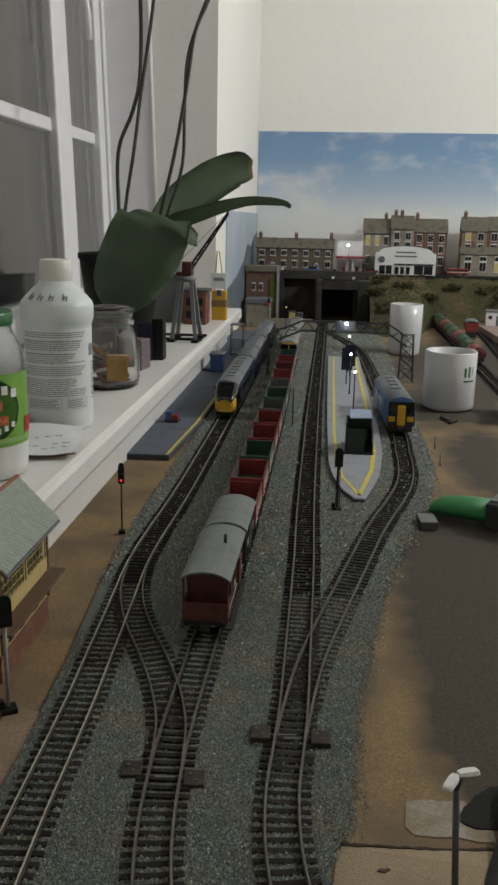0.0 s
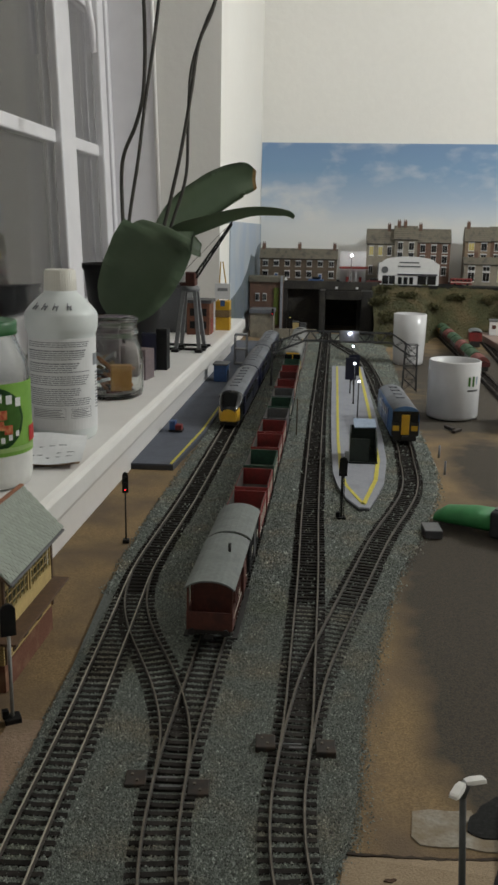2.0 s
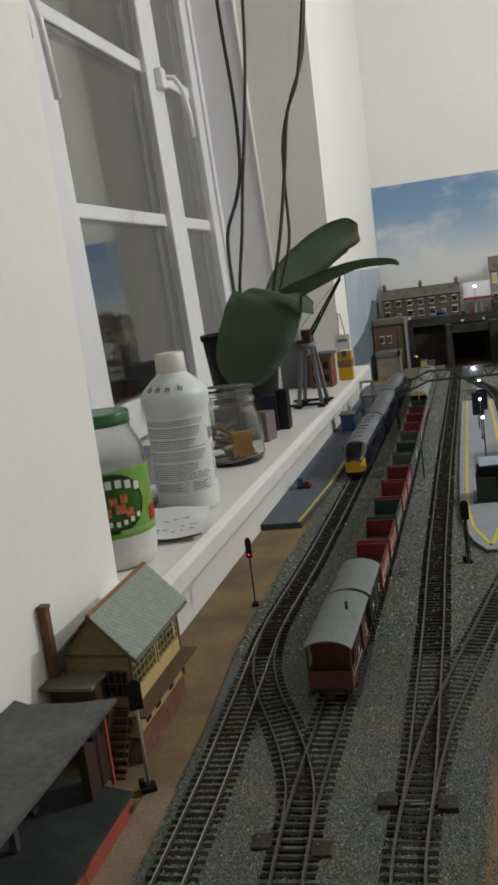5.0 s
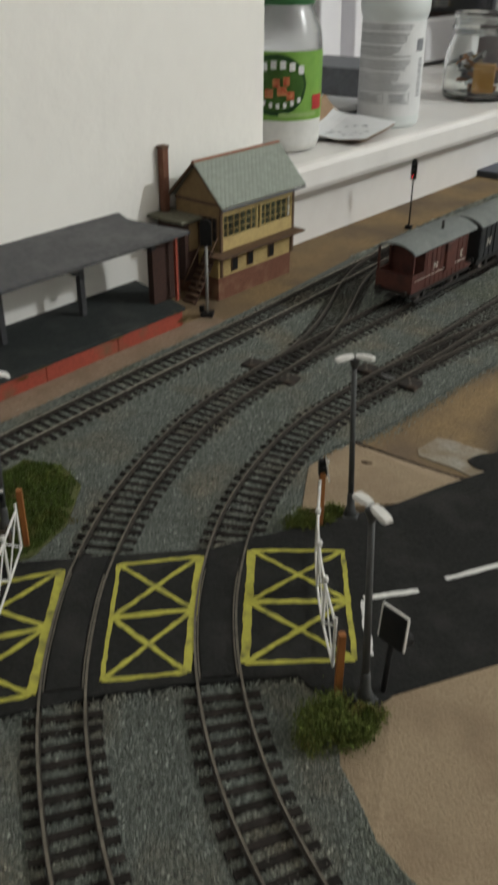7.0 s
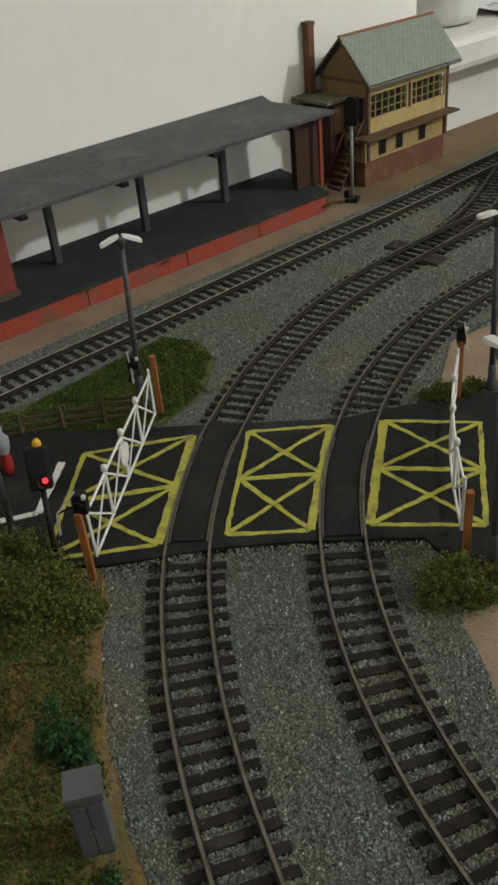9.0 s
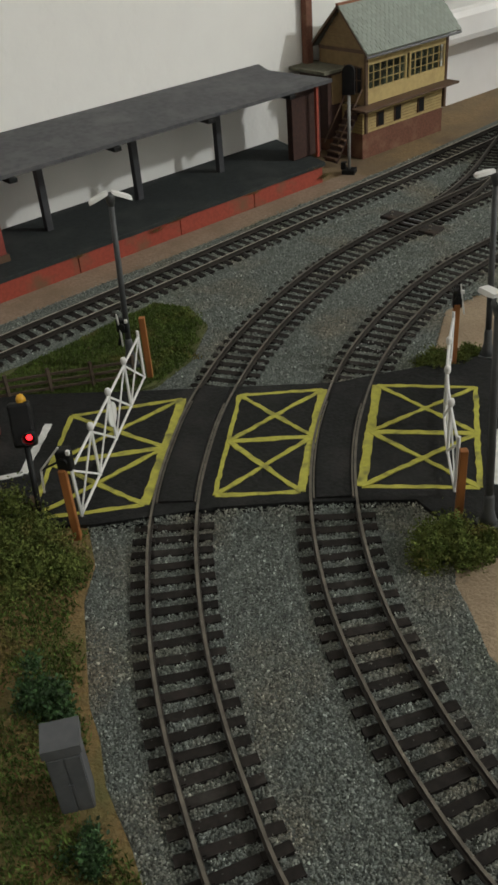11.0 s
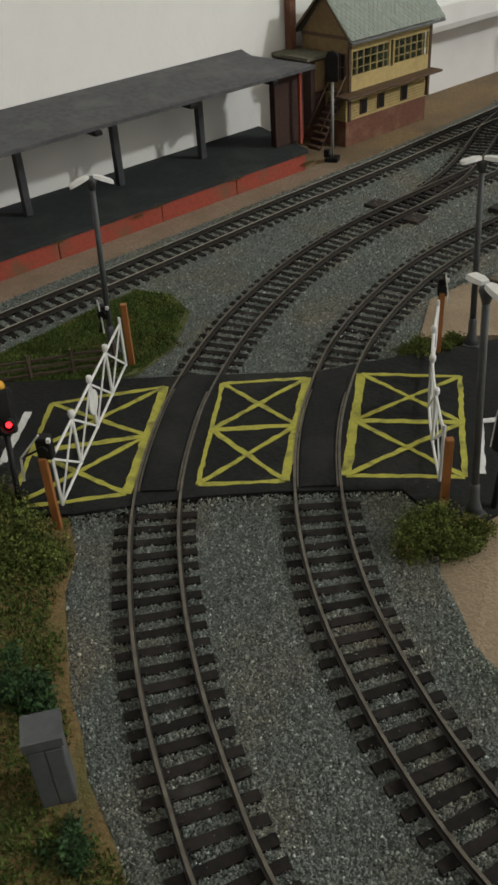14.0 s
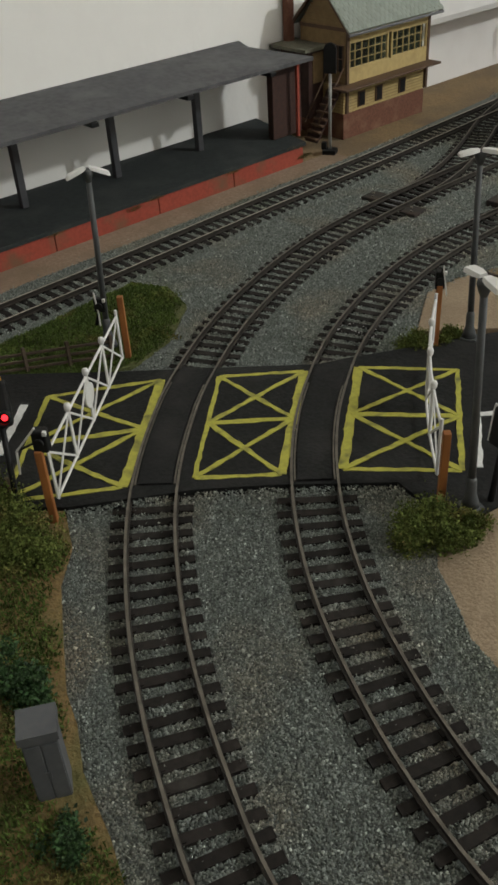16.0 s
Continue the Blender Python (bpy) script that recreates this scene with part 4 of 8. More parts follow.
# ---- crossing gates ----
def gate(a, c, label, bow=0.0):
    """A white lattice gate from a to c between two orange posts."""
    a, c = Vector((*a, 0)), Vector((*c, 0))
    g = thing("crossing_gate", label, "gate", group="level crossing gates")
    d = c - a

    side = Vector((-d.y, d.x, 0)).normalized()
    n = 4

    def at(u, z):
        p = a + d * u + side * (bow * math.sin(math.pi * u))
        return (p.x, p.y, z)

    for name, z in (("top_rail", 0.0225), ("bottom_rail", 0.0026)):
        b = B()
        tube(b, [at(0.03 + 0.94 * k / n / 2, z) for k in range(2 * n + 1)], 0.00055, 8)
        part(name, b, M_WHITE, g)
    for k in range(n + 1):
        u = 0.03 + 0.94 * k / n
        part("upright", bar(B(), at(u, 0.0020), at(u, 0.0255 if k in (0, n) else 0.0235), 0.0009, 0.0010, up=(1, 0, 0)), M_WHITE, g)
        if 0 < k < n:
            part("finial", lathe(B(), [(0.0008, 0.0226), (0.0012, 0.0234), (0.0013, 0.0246), (0.0011, 0.0256), (0.0004, 0.0260)], 10, at(u, 0)[:2]), M_WHITE, g)
    for k in range(n):
        u0, u1 = 0.03 + 0.94 * k / n, 0.03 + 0.94 * (k + 1) / n
        for za, zb, o in ((0.0028, 0.0222, 0.0), (0.0222, 0.0028, 0.0004)):
            pa, pb = at(u0, za), at(u1, zb)
            part("brace", bar(B(), (pa[0] + side.x * o, pa[1] + side.y * o, za), (pb[0] + side.x * o, pb[1] + side.y * o, zb), 0.0005, 0.0008), M_WHITE, g)
    m = at(0.50, 0)
    ang = math.degrees(math.atan2(d.y, d.x))
    part("target_disc", lathe(B(), [(0.0050, -0.0004), (0.0050, 0.0004)], 20), M_WHITE, g, at=pose(m[0], m[1], 0.0140, 90, 0, ang))
    return g


def gate_post(at, lean=0.0):
    b = box(B(), -0.0013, 0.0013, -0.0013, 0.0013, -0.006, 0.0280, bevel=0.0003)
    return solid("gate_post", b, M_POST, "orange brown square timber gate post", "gate post", at=pose(*at, 0, lean, 0, 48), group="gate posts")


gate((0.0262, 0.0880), (-0.0408, 0.1650), "white lattice level crossing gate with round target")
gate((0.1118, 0.1893), (0.0492, 0.2662), "warped white lattice level crossing gate", 0.0034)
for p in ((0.0290, 0.0848), (-0.0436, 0.1688), (0.1176, 0.1835), (0.0500, 0.2666)):
    gate_post(p)


def gate_lamp(at, turn, mid, half, edge):
    """Black lamp box round mid, half wide, with a thin bent white edge beside it."""
    g = thing("gate_lamp", "black gate lamp box with a thin white edge", "lamp", at=pose(*at, 0, 0, turn), group="gate lamps")
    part("lamp_body", box(B(), -0.0020, 0.0016, mid[0] - half[0], mid[0] + half[0], mid[1] - half[1], mid[1] + half[1], bevel=0.0006), M_BLACK, g)
    for p, q in zip(edge, edge[1:]):
        part("white_edge", bar(B(), (0.0020, *p), (0.0020, *q), 0.0006, 0.0006, up=(1, 0, 0)), M_WHITE, g)
    part("edge_arm", rod(B(), (0.0020, *edge[-2]), (0, *mid), 0.0004, n=6), M_BLACK, g)
    part("hood", rod(B(), (0.0014, *mid), (0.0026, *mid), 0.0016, n=10), M_BLACK, g)
    part("white_tip", box(B(), 0.0010, 0.0022, mid[0] + half[0] - 0.0008, mid[0] + half[0] + 0.0004, mid[1] + half[1] - 0.0012, mid[1] + half[1] + 0.0003), M_WHITE, g)
    part("bracket", rod(B(), (0, 0, -0.004), (0, *mid), 0.0008, n=6), M_BLACK, g)


gate_lamp((0.0280, 0.0858, 0.0278), -50, (0.0012, 0.0036), (0.0026, 0.0042), [(0.0008, 0.0096), (-0.0070, 0.0001), (-0.0078, -0.0094)])
gate_lamp((0.0497, 0.2672, 0.0278), -45, (0.0, 0.0024), (0.0020, 0.0040), [(0.0006, 0.0096), (0.0028, -0.0040)])
gate_lamp((-0.0625, 0.1665, 0.0125), -50, (0.0030, 0.0062), (0.0026, 0.0032), [(0.0016, 0.0127), (0.0023, 0.0037), (0.0023, -0.0035)])


# ---- twin lamp posts ----
def lamp_post(base, h, turn, lean=(0, 0), droop=0.12, bend=0):
    g = thing("lamp_post", "dark grey street lamp post with two white lamp heads", "lamp post", at=pose(*base, GROUND, lean[0], lean[1], turn), group="twin lamp posts")
    part("base_plate", box(B(), -0.0036, 0.0036, -0.0036, 0.0036, -0.002, 0.0034, bevel=0.0004), M_POSTGREY, g)
    part("foot", lathe(B(), [(0.0032, 0.0034), (0.0024, 0.0065), (0.0019, 0.0085), (0.0018, 0.014), (0.0014, 0.0155)], 12), M_POSTGREY, g)
    part("pole", lathe(B(), [(0.0014, 0.014), (0.0012, h - 0.003)], 10), M_POSTGREY, g)
    part("crown", lathe(B(), [(0.0012, h - 0.005), (0.0024, h - 0.001), (0.0020, h + 0.0004)], 10), M_POSTGREY, g)
    for s in (-1, 1):
        b = B()
        prof = [(0.0008, -0.0015, 0.0010), (0.0035, -0.0021, 0.0018), (0.0080, -0.0020, 0.0017), (0.0090, -0.0015, 0.0010)]
        rings = []
        for x, lo, hi in prof:
            z = h + 0.0012 - droop * x
            rings.append([b.verts.new(v) for v in ((s * x, lo, z - 0.0006), (s * x, -lo, z - 0.0006), (s * x, -lo * 0.75, z + hi * 0.5), (s * x, lo * 0.75, z + hi * 0.5))])
        for r0, r1 in zip(rings, rings[1:]):
            for i in range(4):
                b.faces.new((r0[i], r0[(i + 1) % 4], r1[(i + 1) % 4], r1[i]))
        b.faces.new(rings[0]), b.faces.new(rings[-1])
        part("lamp_head", b, M_WHITE, g, "white lamp head", at=pose(0, 0, 0, 0, 0, bend if s < 0 else 0))
    return g


lamp_post((0.0572, 0.2818), 0.0832, 24, (-2.5, -2.7), bend=36)
lamp_post((0.1264, 0.1883), 0.0865, -22, (2.7, -0.4))
lamp_post((-0.0592, 0.1690), 0.0822, 66, (0, 2), 0.42)
lamp_post((-0.0025, 0.0720), 0.076, 60, (0, 1))


# ---- colour light signals ----
M_REDLIT = glow("red_signal_lamp", (1.0, 0.015, 0.02), 5.0)
M_YELLOWLIT = glow("yellow_signal_lamp", (1.0, 0.75, 0.12), 10.0)
M_LENS = mat("dark_lens", (0.02, 0.02, 0.02), rough=0.15)
M_POLE = mat("light_grey_post", (0.30, 0.30, 0.29), (0.25, 0.25, 0.24), 300, rough=0.5)


def signal(base, h, turn, lit, label, pole=M_POLE, ladder=False, scale=1.0):
    g = thing("colour_light_signal", label, "signal", at=pose(*base, GROUND, 0, 0, turn), group="colour light signals")
    s = scale
    part("base_plate", box(B(), -0.0046 * s, 0.0046 * s, -0.0046 * s, 0.0046 * s, -0.002, 0.0014, bevel=0.0005), M_BLACK, g)
    if s > 0.8:
        part("relay_box", box(B(), 0.0022 * s, 0.0058 * s, -0.002 * s, 0.002 * s, 0.0010, 0.006, bevel=0.0004), M_BLACK, g)
    part("pole", rod(B(), (0, 0, 0.001), (0, 0, h - 0.017), 0.0011 * s, n=10), pole, g)
    b = B()
    out = [(-0.0042, h - 0.019), (0.0042, h - 0.019), (0.0042, h - 0.004)] + [(0.0042 * math.cos(a), h - 0.004 + 0.0042 * math.sin(a)) for a in np.linspace(0.3, math.pi - 0.3, 6)] + [(-0.0042, h - 0.004)]
    lo = [b.verts.new((x * s, 0.0012, z)) for x, z in out]
    hi = [b.verts.new((x * s, -0.0008, z)) for x, z in out]
    b.faces.new(lo), b.faces.new(hi)
    for i in range(len(out)):
        b.faces.new((lo[i], lo[(i + 1) % len(out)], hi[(i + 1) % len(out)], hi[i]))
    part("back_board", b, M_BLACK, g, "black back board")
    for k, z in enumerate((h - 0.0155, h - 0.0100, h - 0.0045)):
        part("hood", lathe(B(), [(0.0021 * s, 0), (0.0021 * s, 0.0035), (0.0017 * s, 0.0035), (0.0017 * s, 0.0005)], 12, cap=False), M_BLACK, g, at=pose(0, -0.0006, z, 90, 0, 0))
        part("lens", lathe(B(), [(0.0016 * s, 0), (0.0010 * s, 0.0008), (0.0002, 0.0010)], 12), lit if (lit is not None and k == 0) else M_LENS, g, at=pose(0, -0.0008, z, 90, 0, 0))
    if ladder:
        for x in (-0.0022, 0.0022):
            part("ladder_side", rod(B(), (x, 0.004, 0.001), (x * 0.6, 0.0016, h - 0.019), 0.0004, n=5), M_BLACK, g)
        for k in range(14):
            z = 0.003 + (h - 0.024) * k / 13
            y = 0.004 - 0.0024 * k / 13
            part("ladder_rung", rod(B(), (-0.0022, y, z), (0.0022, y, z), 0.0003, n=5), M_BLACK, g)
    return g


signal((-0.1755, 0.4380), 0.0705, 210, None, "tall unlit colour light signal by the signal box")
signal((-0.1805, 0.737), 0.064, 8, M_REDLIT, "colour light signal showing red on a slim post", pole=M_BLACK, scale=0.65)
signal((0.0135, 0.832), 0.062, 184, None, "unlit black colour light signal with a ladder", pole=M_BLACK, ladder=True, scale=0.95)
signal((-0.117, 2.28), 0.0733, 0, M_YELLOWLIT, "small signal showing yellow near the bridge", pole=M_BLACK, scale=0.7)
signal((-0.1654, 2.325), 0.0756, 0, M_REDLIT, "small signal showing red near the bridge", pole=M_BLACK, scale=0.7)


# road warning signals at the crossing
def wig_wag(base, top, h, turn, lit):
    g = thing("road_warning_signal", "black road warning signal with a white edged board", "signal", at=Matrix.Translation(base) @ Vector((0, 0, 1)).rotation_difference(Vector(top) - Vector(base)).to_matrix().to_4x4() @ pose(0, 0, 0, 0, 0, turn), group="road warning signals")
    part("pole", rod(B(), (0, 0, -0.002), (0, 0, h), 0.0011, n=10), M_BLACK, g)
    half = 0.0042 if lit else 0.0062
    b = box(B(), -half, half, -0.0022 if lit else -0.0008, 0.0022 if lit else 0.0012, h - 0.0035, h + 0.0125 if lit else h + 0.010, bevel=0.0012 if lit else 0.001)
    part("back_board", b, M_BLACK, g)
    for x in ((0.0018,) if lit else (-0.0036, 0.0036)):
        part("hood", lathe(B(), [(0.0026, 0), (0.0026, 0.0042), (0.0021, 0.0042), (0.0021, 0.0005)], 12, cap=False), M_BLACK, g, at=pose(x, -0.0020 if lit else -0.0006, h, 90, 0, 0))
        part("lens", lathe(B(), [(0.0011, 0), (0.0008, 0.0009), (0.0002, 0.0012)], 12), M_REDLIT if lit else M_LENS, g, at=pose(x, -0.0024 if lit else -0.0008, h, 90, 0, 0))
    if lit:
        part("beacon", lathe(B(), [(0.0017, 0.0), (0.0017, 0.0018), (0.0010, 0.0030), (0.0002, 0.0033)], 10), mat("amber_beacon", (0.75, 0.40, 0.03), rough=0.4), g, at=(0.001, 0, h + 0.012))
    for x in (() if lit else (-0.0066, 0.0066)):
        part("white_edge", bar(B(), (x, 0.0002, h - 0.003), (x, 0.0002, h + 0.010), 0.0006, 0.0007, up=(0, 1, 0)), M_WHITE, g)
    if not lit:
        part("white_edge", bar(B(), (-0.0066, 0.0002, h + 0.0103), (0.0066, 0.0002, h + 0.0103), 0.0007, 0.0006), M_WHITE, g)
    return g


wig_wag((0.0155, 0.0785, -0.003), (0.0040, 0.0852, 0.030), 0.035, 58, True)
wig_wag((0.1296, 0.1950, -0.002), (0.1280, 0.2015, 0.027), 0.024, 163, False)

# fences by the crossing
for a, c in (((-0.0850, 0.098), (-0.0475, 0.163)), ((-0.025, 0.038), (0.011, 0.079))):
    f = thing("post_and_rail_fence", "dark brown three rail timber fence", "fence", group="timber fences")
    a, c = Vector((*a, GROUND)), Vector((*c, GROUND))
    for z in (0.0035, 0.0070, 0.0105):
        part("rail", bar(B(), a + Vector((0, 0, z)), c + Vector((0, 0, z)), 0.0006, 0.0012), M_FENCE, f)
    n = 5
    for k in range(n):
        p = a + (c - a) * (k / (n - 1))
        part("fence_post", bar(B(), p + Vector((0, 0, -0.003)), p + Vector((0, 0, 0.0135)), 0.0014, 0.0014, up=(1, 0, 0)), M_FENCE, f)

# relay cabinet
cab = thing("relay_cabinet", "grey steel lineside relay cabinet with a sloped lid", "cabinet", at=pose(0.1166, 0.0302, -0.0046, 0, 0, 61))
part("body", box(B(), -0.0043, 0.0043, -0.0038, 0.0038, 0, 0.0250, bevel=0.0003), M_CABINET, cab)
part("lid", slab(B(), [(-0.0048, -0.0044), (0.0048, -0.0044), (0.0048, 0.0044), (-0.0048, 0.0044)], 0.0250, 0.0278), M_CABINET, cab)
for x in (-0.0021, 0.0021):
    d = part("door", box(B(), x - 0.0019, x + 0.0019, -0.0041, -0.0038, 0.0015, 0.0235, bevel=0.0001), M_CABINET, cab)
    part("handle", box(B(), x * 0.2 - 0.0003, x * 0.2 + 0.0003, -0.0044, -0.0041, 0.0105, 0.0135), M_CABINET, d)

# small standing figure, plain
b = lathe(B(), [(0.0022, 0.0), (0.0026, 0.004), (0.0022, 0.0105), (0.0030, 0.0125), (0.0034, 0.0175), (0.0015, 0.0200), (0.0018, 0.0215), (0.0018, 0.0230), (0.0006, 0.0242)], 10)
fig = solid("figurine", b, [mat("red_figurine_paint", (0.40, 0.03, 0.025), rough=0.6), mat("grey_figurine_paint", (0.30, 0.32, 0.34), rough=0.6)], "small painted model figurine in red and grey", "figurine", at=(-0.052, 0.095, ROAD_Z))
for p in fig.data.polygons:
    if p.center.z > 0.0105:
        p.material_index = 1

# point motors
M_CASING = mat("rusty_black_casing", (0.014, 0.012, 0.010), (0.022, 0.015, 0.011), 300, (0.050, 0.028, 0.017), 120, rough=0.75)
for i, (x, y, tr) in enumerate(((-0.0290, 0.429, 4), (0.0040, 0.428, 4), (-0.0925, 0.390, 6), (-0.0595, 0.386, 6))):
    g = thing("point_motor", "rusty black point motor box beside the rails", "point motor", at=pose(x, y, GROUND, 0, 0, tr), group="point motors")
    part("casing", box(B(), -0.0055, 0.0055, -0.0065, 0.0065, -0.002, 0.0030 if i < 2 else 0.0014, bevel=0.0007), M_CASING, g)
    part("screw", rod(B(), (-0.002, 0.002, 0.001), (-0.002, 0.002, 0.0037 if i < 2 else 0.0022), 0.0008, n=8), M_RAILTOP, g)
    part("screw", rod(B(), (0.001, -0.003, 0.001), (0.001, -0.003, 0.0037 if i < 2 else 0.0022), 0.0008, n=8), M_RAILTOP, g)
    part("stretcher", bar(B(), (0.0, 0.001, 0.0005), (0.020 if i % 2 == 0 else -0.020, 0.001, 0.0005), 0.0012, 0.0006), M_GREY, g)

# red brick station building at the platform's end
M_RED = mat("red_brick_building", (0.25, 0.05, 0.035), (0.20, 0.038, 0.028), 600, (0.16, 0.05, 0.03), 70, rough=0.8)
st = thing("station_building", "small red brick station building on the platform", "building")
one("wall", st, M_RED, -0.2445, -0.196, 0.02, 0.181, PT, 0.052, bevel=0.0004)
one("plinth", st, M_BROWNTRIM, -0.2448, -0.1950, 0.019, 0.1820, PT, 0.0125)
steps = thing("platform_steps", "brick and timber steps down from the platform", "steps")
for k in range(5):
    one("step", steps, M_DARKWOOD, -0.198, -0.1760, 0.150 - 0.004 * k, 0.154 - 0.004 * k, -0.006, 0.010 - 0.0032 * k)

# moss on the platform edge, paint flakes by the rails
for x, y, z, r, n in ((-0.1762, 0.2860, 0.0062, 0.006, 420), (-0.1760, 0.2700, 0.004, 0.005, 260), (-0.1762, 0.3495, 0.0055, 0.006, 380), (-0.1762, 0.405, 0.0068, 0.008, 420), (-0.1760, 0.2145, 0.0055, 0.004, 200),
                      (-0.1760, 0.4125, -0.001, 0.005, 420)):
    c = RNG.normal(size=(n, 3)) * [0.0004, r * 0.6, 0.0007] + [x, y, z]
    tagged(new("moss_tuft", leaf_cloud("moss_tuft", c, 0.0006, RNG, M_EARTH, 0.2, (0.3, 0.5))), "small moss tufts on the platform edge", "moss", kind="stuff")
c = np.r_[RNG.normal(size=(26, 3)) * [0.004, 0.004, 0.0003] + [0.0195, 0.2565, -0.0022], RNG.normal(size=(18, 3)) * [0.003, 0.003, 0.0003] + [0.0105, 0.2520, -0.0024]]
tagged(new("paint_flake", leaf_cloud("paint_flake", c, 0.0009, RNG, M_WHITE, 0.1)), "tiny white paint flakes in the ballast", "debris", kind="stuff")

# ---- rolling stock ----
M_WAGRED = mat("wagon_red", (0.23, 0.022, 0.020), (0.18, 0.016, 0.015), 300, (0.09, 0.02, 0.015), 60, (0.5, 0.75), rough=0.6)
M_WAGDARK = mat("wagon_dark_maroon", (0.10, 0.014, 0.013), (0.07, 0.010, 0.010), 300, rough=0.6)
M_WAGGREEN = mat("wagon_green", (0.018, 0.075, 0.045), (0.012, 0.05, 0.03), 300, (0.01, 0.03, 0.02), 60, rough=0.6)
M_WAGGREY = mat("wagon_grey", (0.11, 0.115, 0.12), (0.09, 0.095, 0.10), 300, rough=0.65)
M_WAGIN = mat("wagon_interior", (0.05, 0.043, 0.038), (0.03, 0.026, 0.023), 400, (0.07, 0.06, 0.05), 80, rough=0.85)
M_VANBODY = mat("van_dark_grey", (0.022, 0.024, 0.026), (0.016, 0.018, 0.02), 300, rough=0.6)
M_VANBROWN = mat("brake_van_brown", (0.095, 0.027, 0.018), (0.07, 0.02, 0.014), 300, (0.04, 0.015, 0.012), 70, rough=0.65)
M_VANROOF = mat("van_roof_grey", (0.17, 0.185, 0.18), (0.14, 0.155, 0.15), 300, (0.11, 0.12, 0.12), 50, rough=0.75)
M_UNDER = mat("underframe_black", (0.012, 0.011, 0.011), (0.02, 0.018, 0.016), 300, rough=0.7)
M_WHEEL = mat("wheel_steel", (0.12, 0.10, 0.09), (0.06, 0.05, 0.045), 200, rough=0.45, metal=0.7)
M_LETTER = mat("cream_lettering", (0.62, 0.58, 0.50), rough=0.6)


def running_gear(g, length, wheelbase):
    one("underframe", g, M_UNDER, -0.0125, 0.0125, -length / 2, length / 2, 0.0095, 0.0125)
    for sx in (-1, 1):
        one("solebar", g, M_UNDER, sx * 0.0135 - 0.0008, sx * 0.0135 + 0.0008, -length / 2, length / 2, 0.0085, 0.0125)
    for sy in (-1, 1):
        part("axle", rod(B(), (-0.0125, sy * wheelbase / 2, 0.0065), (0.0125, sy * wheelbase / 2, 0.0065), 0.0010, n=8), M_WHEEL, g)
        for sx in (-1, 1):
            part("wheel", lathe(B(), [(0.0071, -0.0016), (0.0071, -0.0011), (0.0063, -0.0010), (0.0061, 0.0012), (0.0052, 0.0012), (0.0050, 0.0004)], 20), M_WHEEL, g,
                 at=pose(sx * 0.0086, sy * wheelbase / 2, 0.0063, 0, 90 * sx, 0))
            one("axle_box", g, M_UNDER, sx * 0.0140 - 0.0012, sx * 0.0140 + 0.0012, sy * wheelbase / 2 - 0.002, sy * wheelbase / 2 + 0.002, 0.0040, 0.0090)
            part("buffer", lathe(B(), [(0.0009, 0.0), (0.0009, 0.0038), (0.0023, 0.0040), (0.0023, 0.0048)], 10), M_UNDER, g,
                 at=pose(sx * 0.0115, sy * length / 2, 0.0125, -90 * sy, 0, 0))
        part("coupling", bar(B(), (0, sy * length / 2, 0.0085), (0, sy * (length / 2 + 0.0065), 0.0085), 0.006, 0.0012), M_UNDER, g)


def open_wagon(skin, label, lettered, grey=False):
    L, Wd, z0, z1 = 0.0680, 0.0305, 0.0125, 0.0335
    g = thing("open_wagon", label, "wagon", group="goods train wagons")
    running_gear(g, L, 0.036)
    one("floor_boards", g, M_WAGIN, -Wd / 2 + 0.001, Wd / 2 - 0.001, -L / 2 + 0.001, L / 2 - 0.001, z0, z0 + 0.0045)
    n = 7
    h = (z1 - z0) / n
    for sx in (-1, 1):
        side = one("side", g, M_WAGIN, sx * (Wd / 2 - 0.0004) - 0.0003, sx * (Wd / 2 - 0.0004) + 0.0003, -L / 2, L / 2, z0, z1)
        for k in range(n):
            one("plank", side, skin, sx * Wd / 2 - 0.0004, sx * Wd / 2 + 0.0004, -L / 2, L / 2, z0 + h * k + 0.00015, z0 + h * (k + 1) - 0.00015)
        for y in (-L / 2 + 0.001, -0.0095, 0.0095, L / 2 - 0.001):
            one("strapping", side, skin, sx * (Wd / 2 + 0.0004) - 0.0003, sx * (Wd / 2 + 0.0004) + 0.0003, y - 0.0008, y + 0.0008, z0 - 0.001, z1)
        if lettered:
            for k in range(6):
                y = -0.0235 + k * 0.0094
                one("letter_bar", side, M_LETTER, sx * (Wd / 2 + 0.0005) - 0.0003, sx * (Wd / 2 + 0.0005) + 0.0003, y - 0.0030, y + 0.0030, 0.0215, 0.0240)
                one("letter_bar", side, M_LETTER, sx * (Wd / 2 + 0.0005) - 0.0003, sx * (Wd / 2 + 0.0005) + 0.0003, y - 0.0010, y + 0.0012, 0.0172, 0.0285)
            one("letter_bar", side, M_LETTER, sx * (Wd / 2 + 0.0005) - 0.0003, sx * (Wd / 2 + 0.0005) + 0.0003, -0.030, -0.012, 0.0142, 0.0152)
    for sy in (-1, 1):
        one("end", g, skin, -Wd / 2, Wd / 2, sy * L / 2 - 0.0007, sy * L / 2 + 0.0007, z0, z1)
        for x in (-0.007, 0.007):
            one("end_stanchion", g, skin, x - 0.0009, x + 0.0009, sy * L / 2 + sy * 0.0005, sy * L / 2 + sy * 0.0019, z0 - 0.002, z1 - 0.001) if sy > 0 else one(
                "end_stanchion", g, skin, x - 0.0009, x + 0.0009, -L / 2 - 0.0019, -L / 2 - 0.0005, z0 - 0.002, z1 - 0.001)
    return g


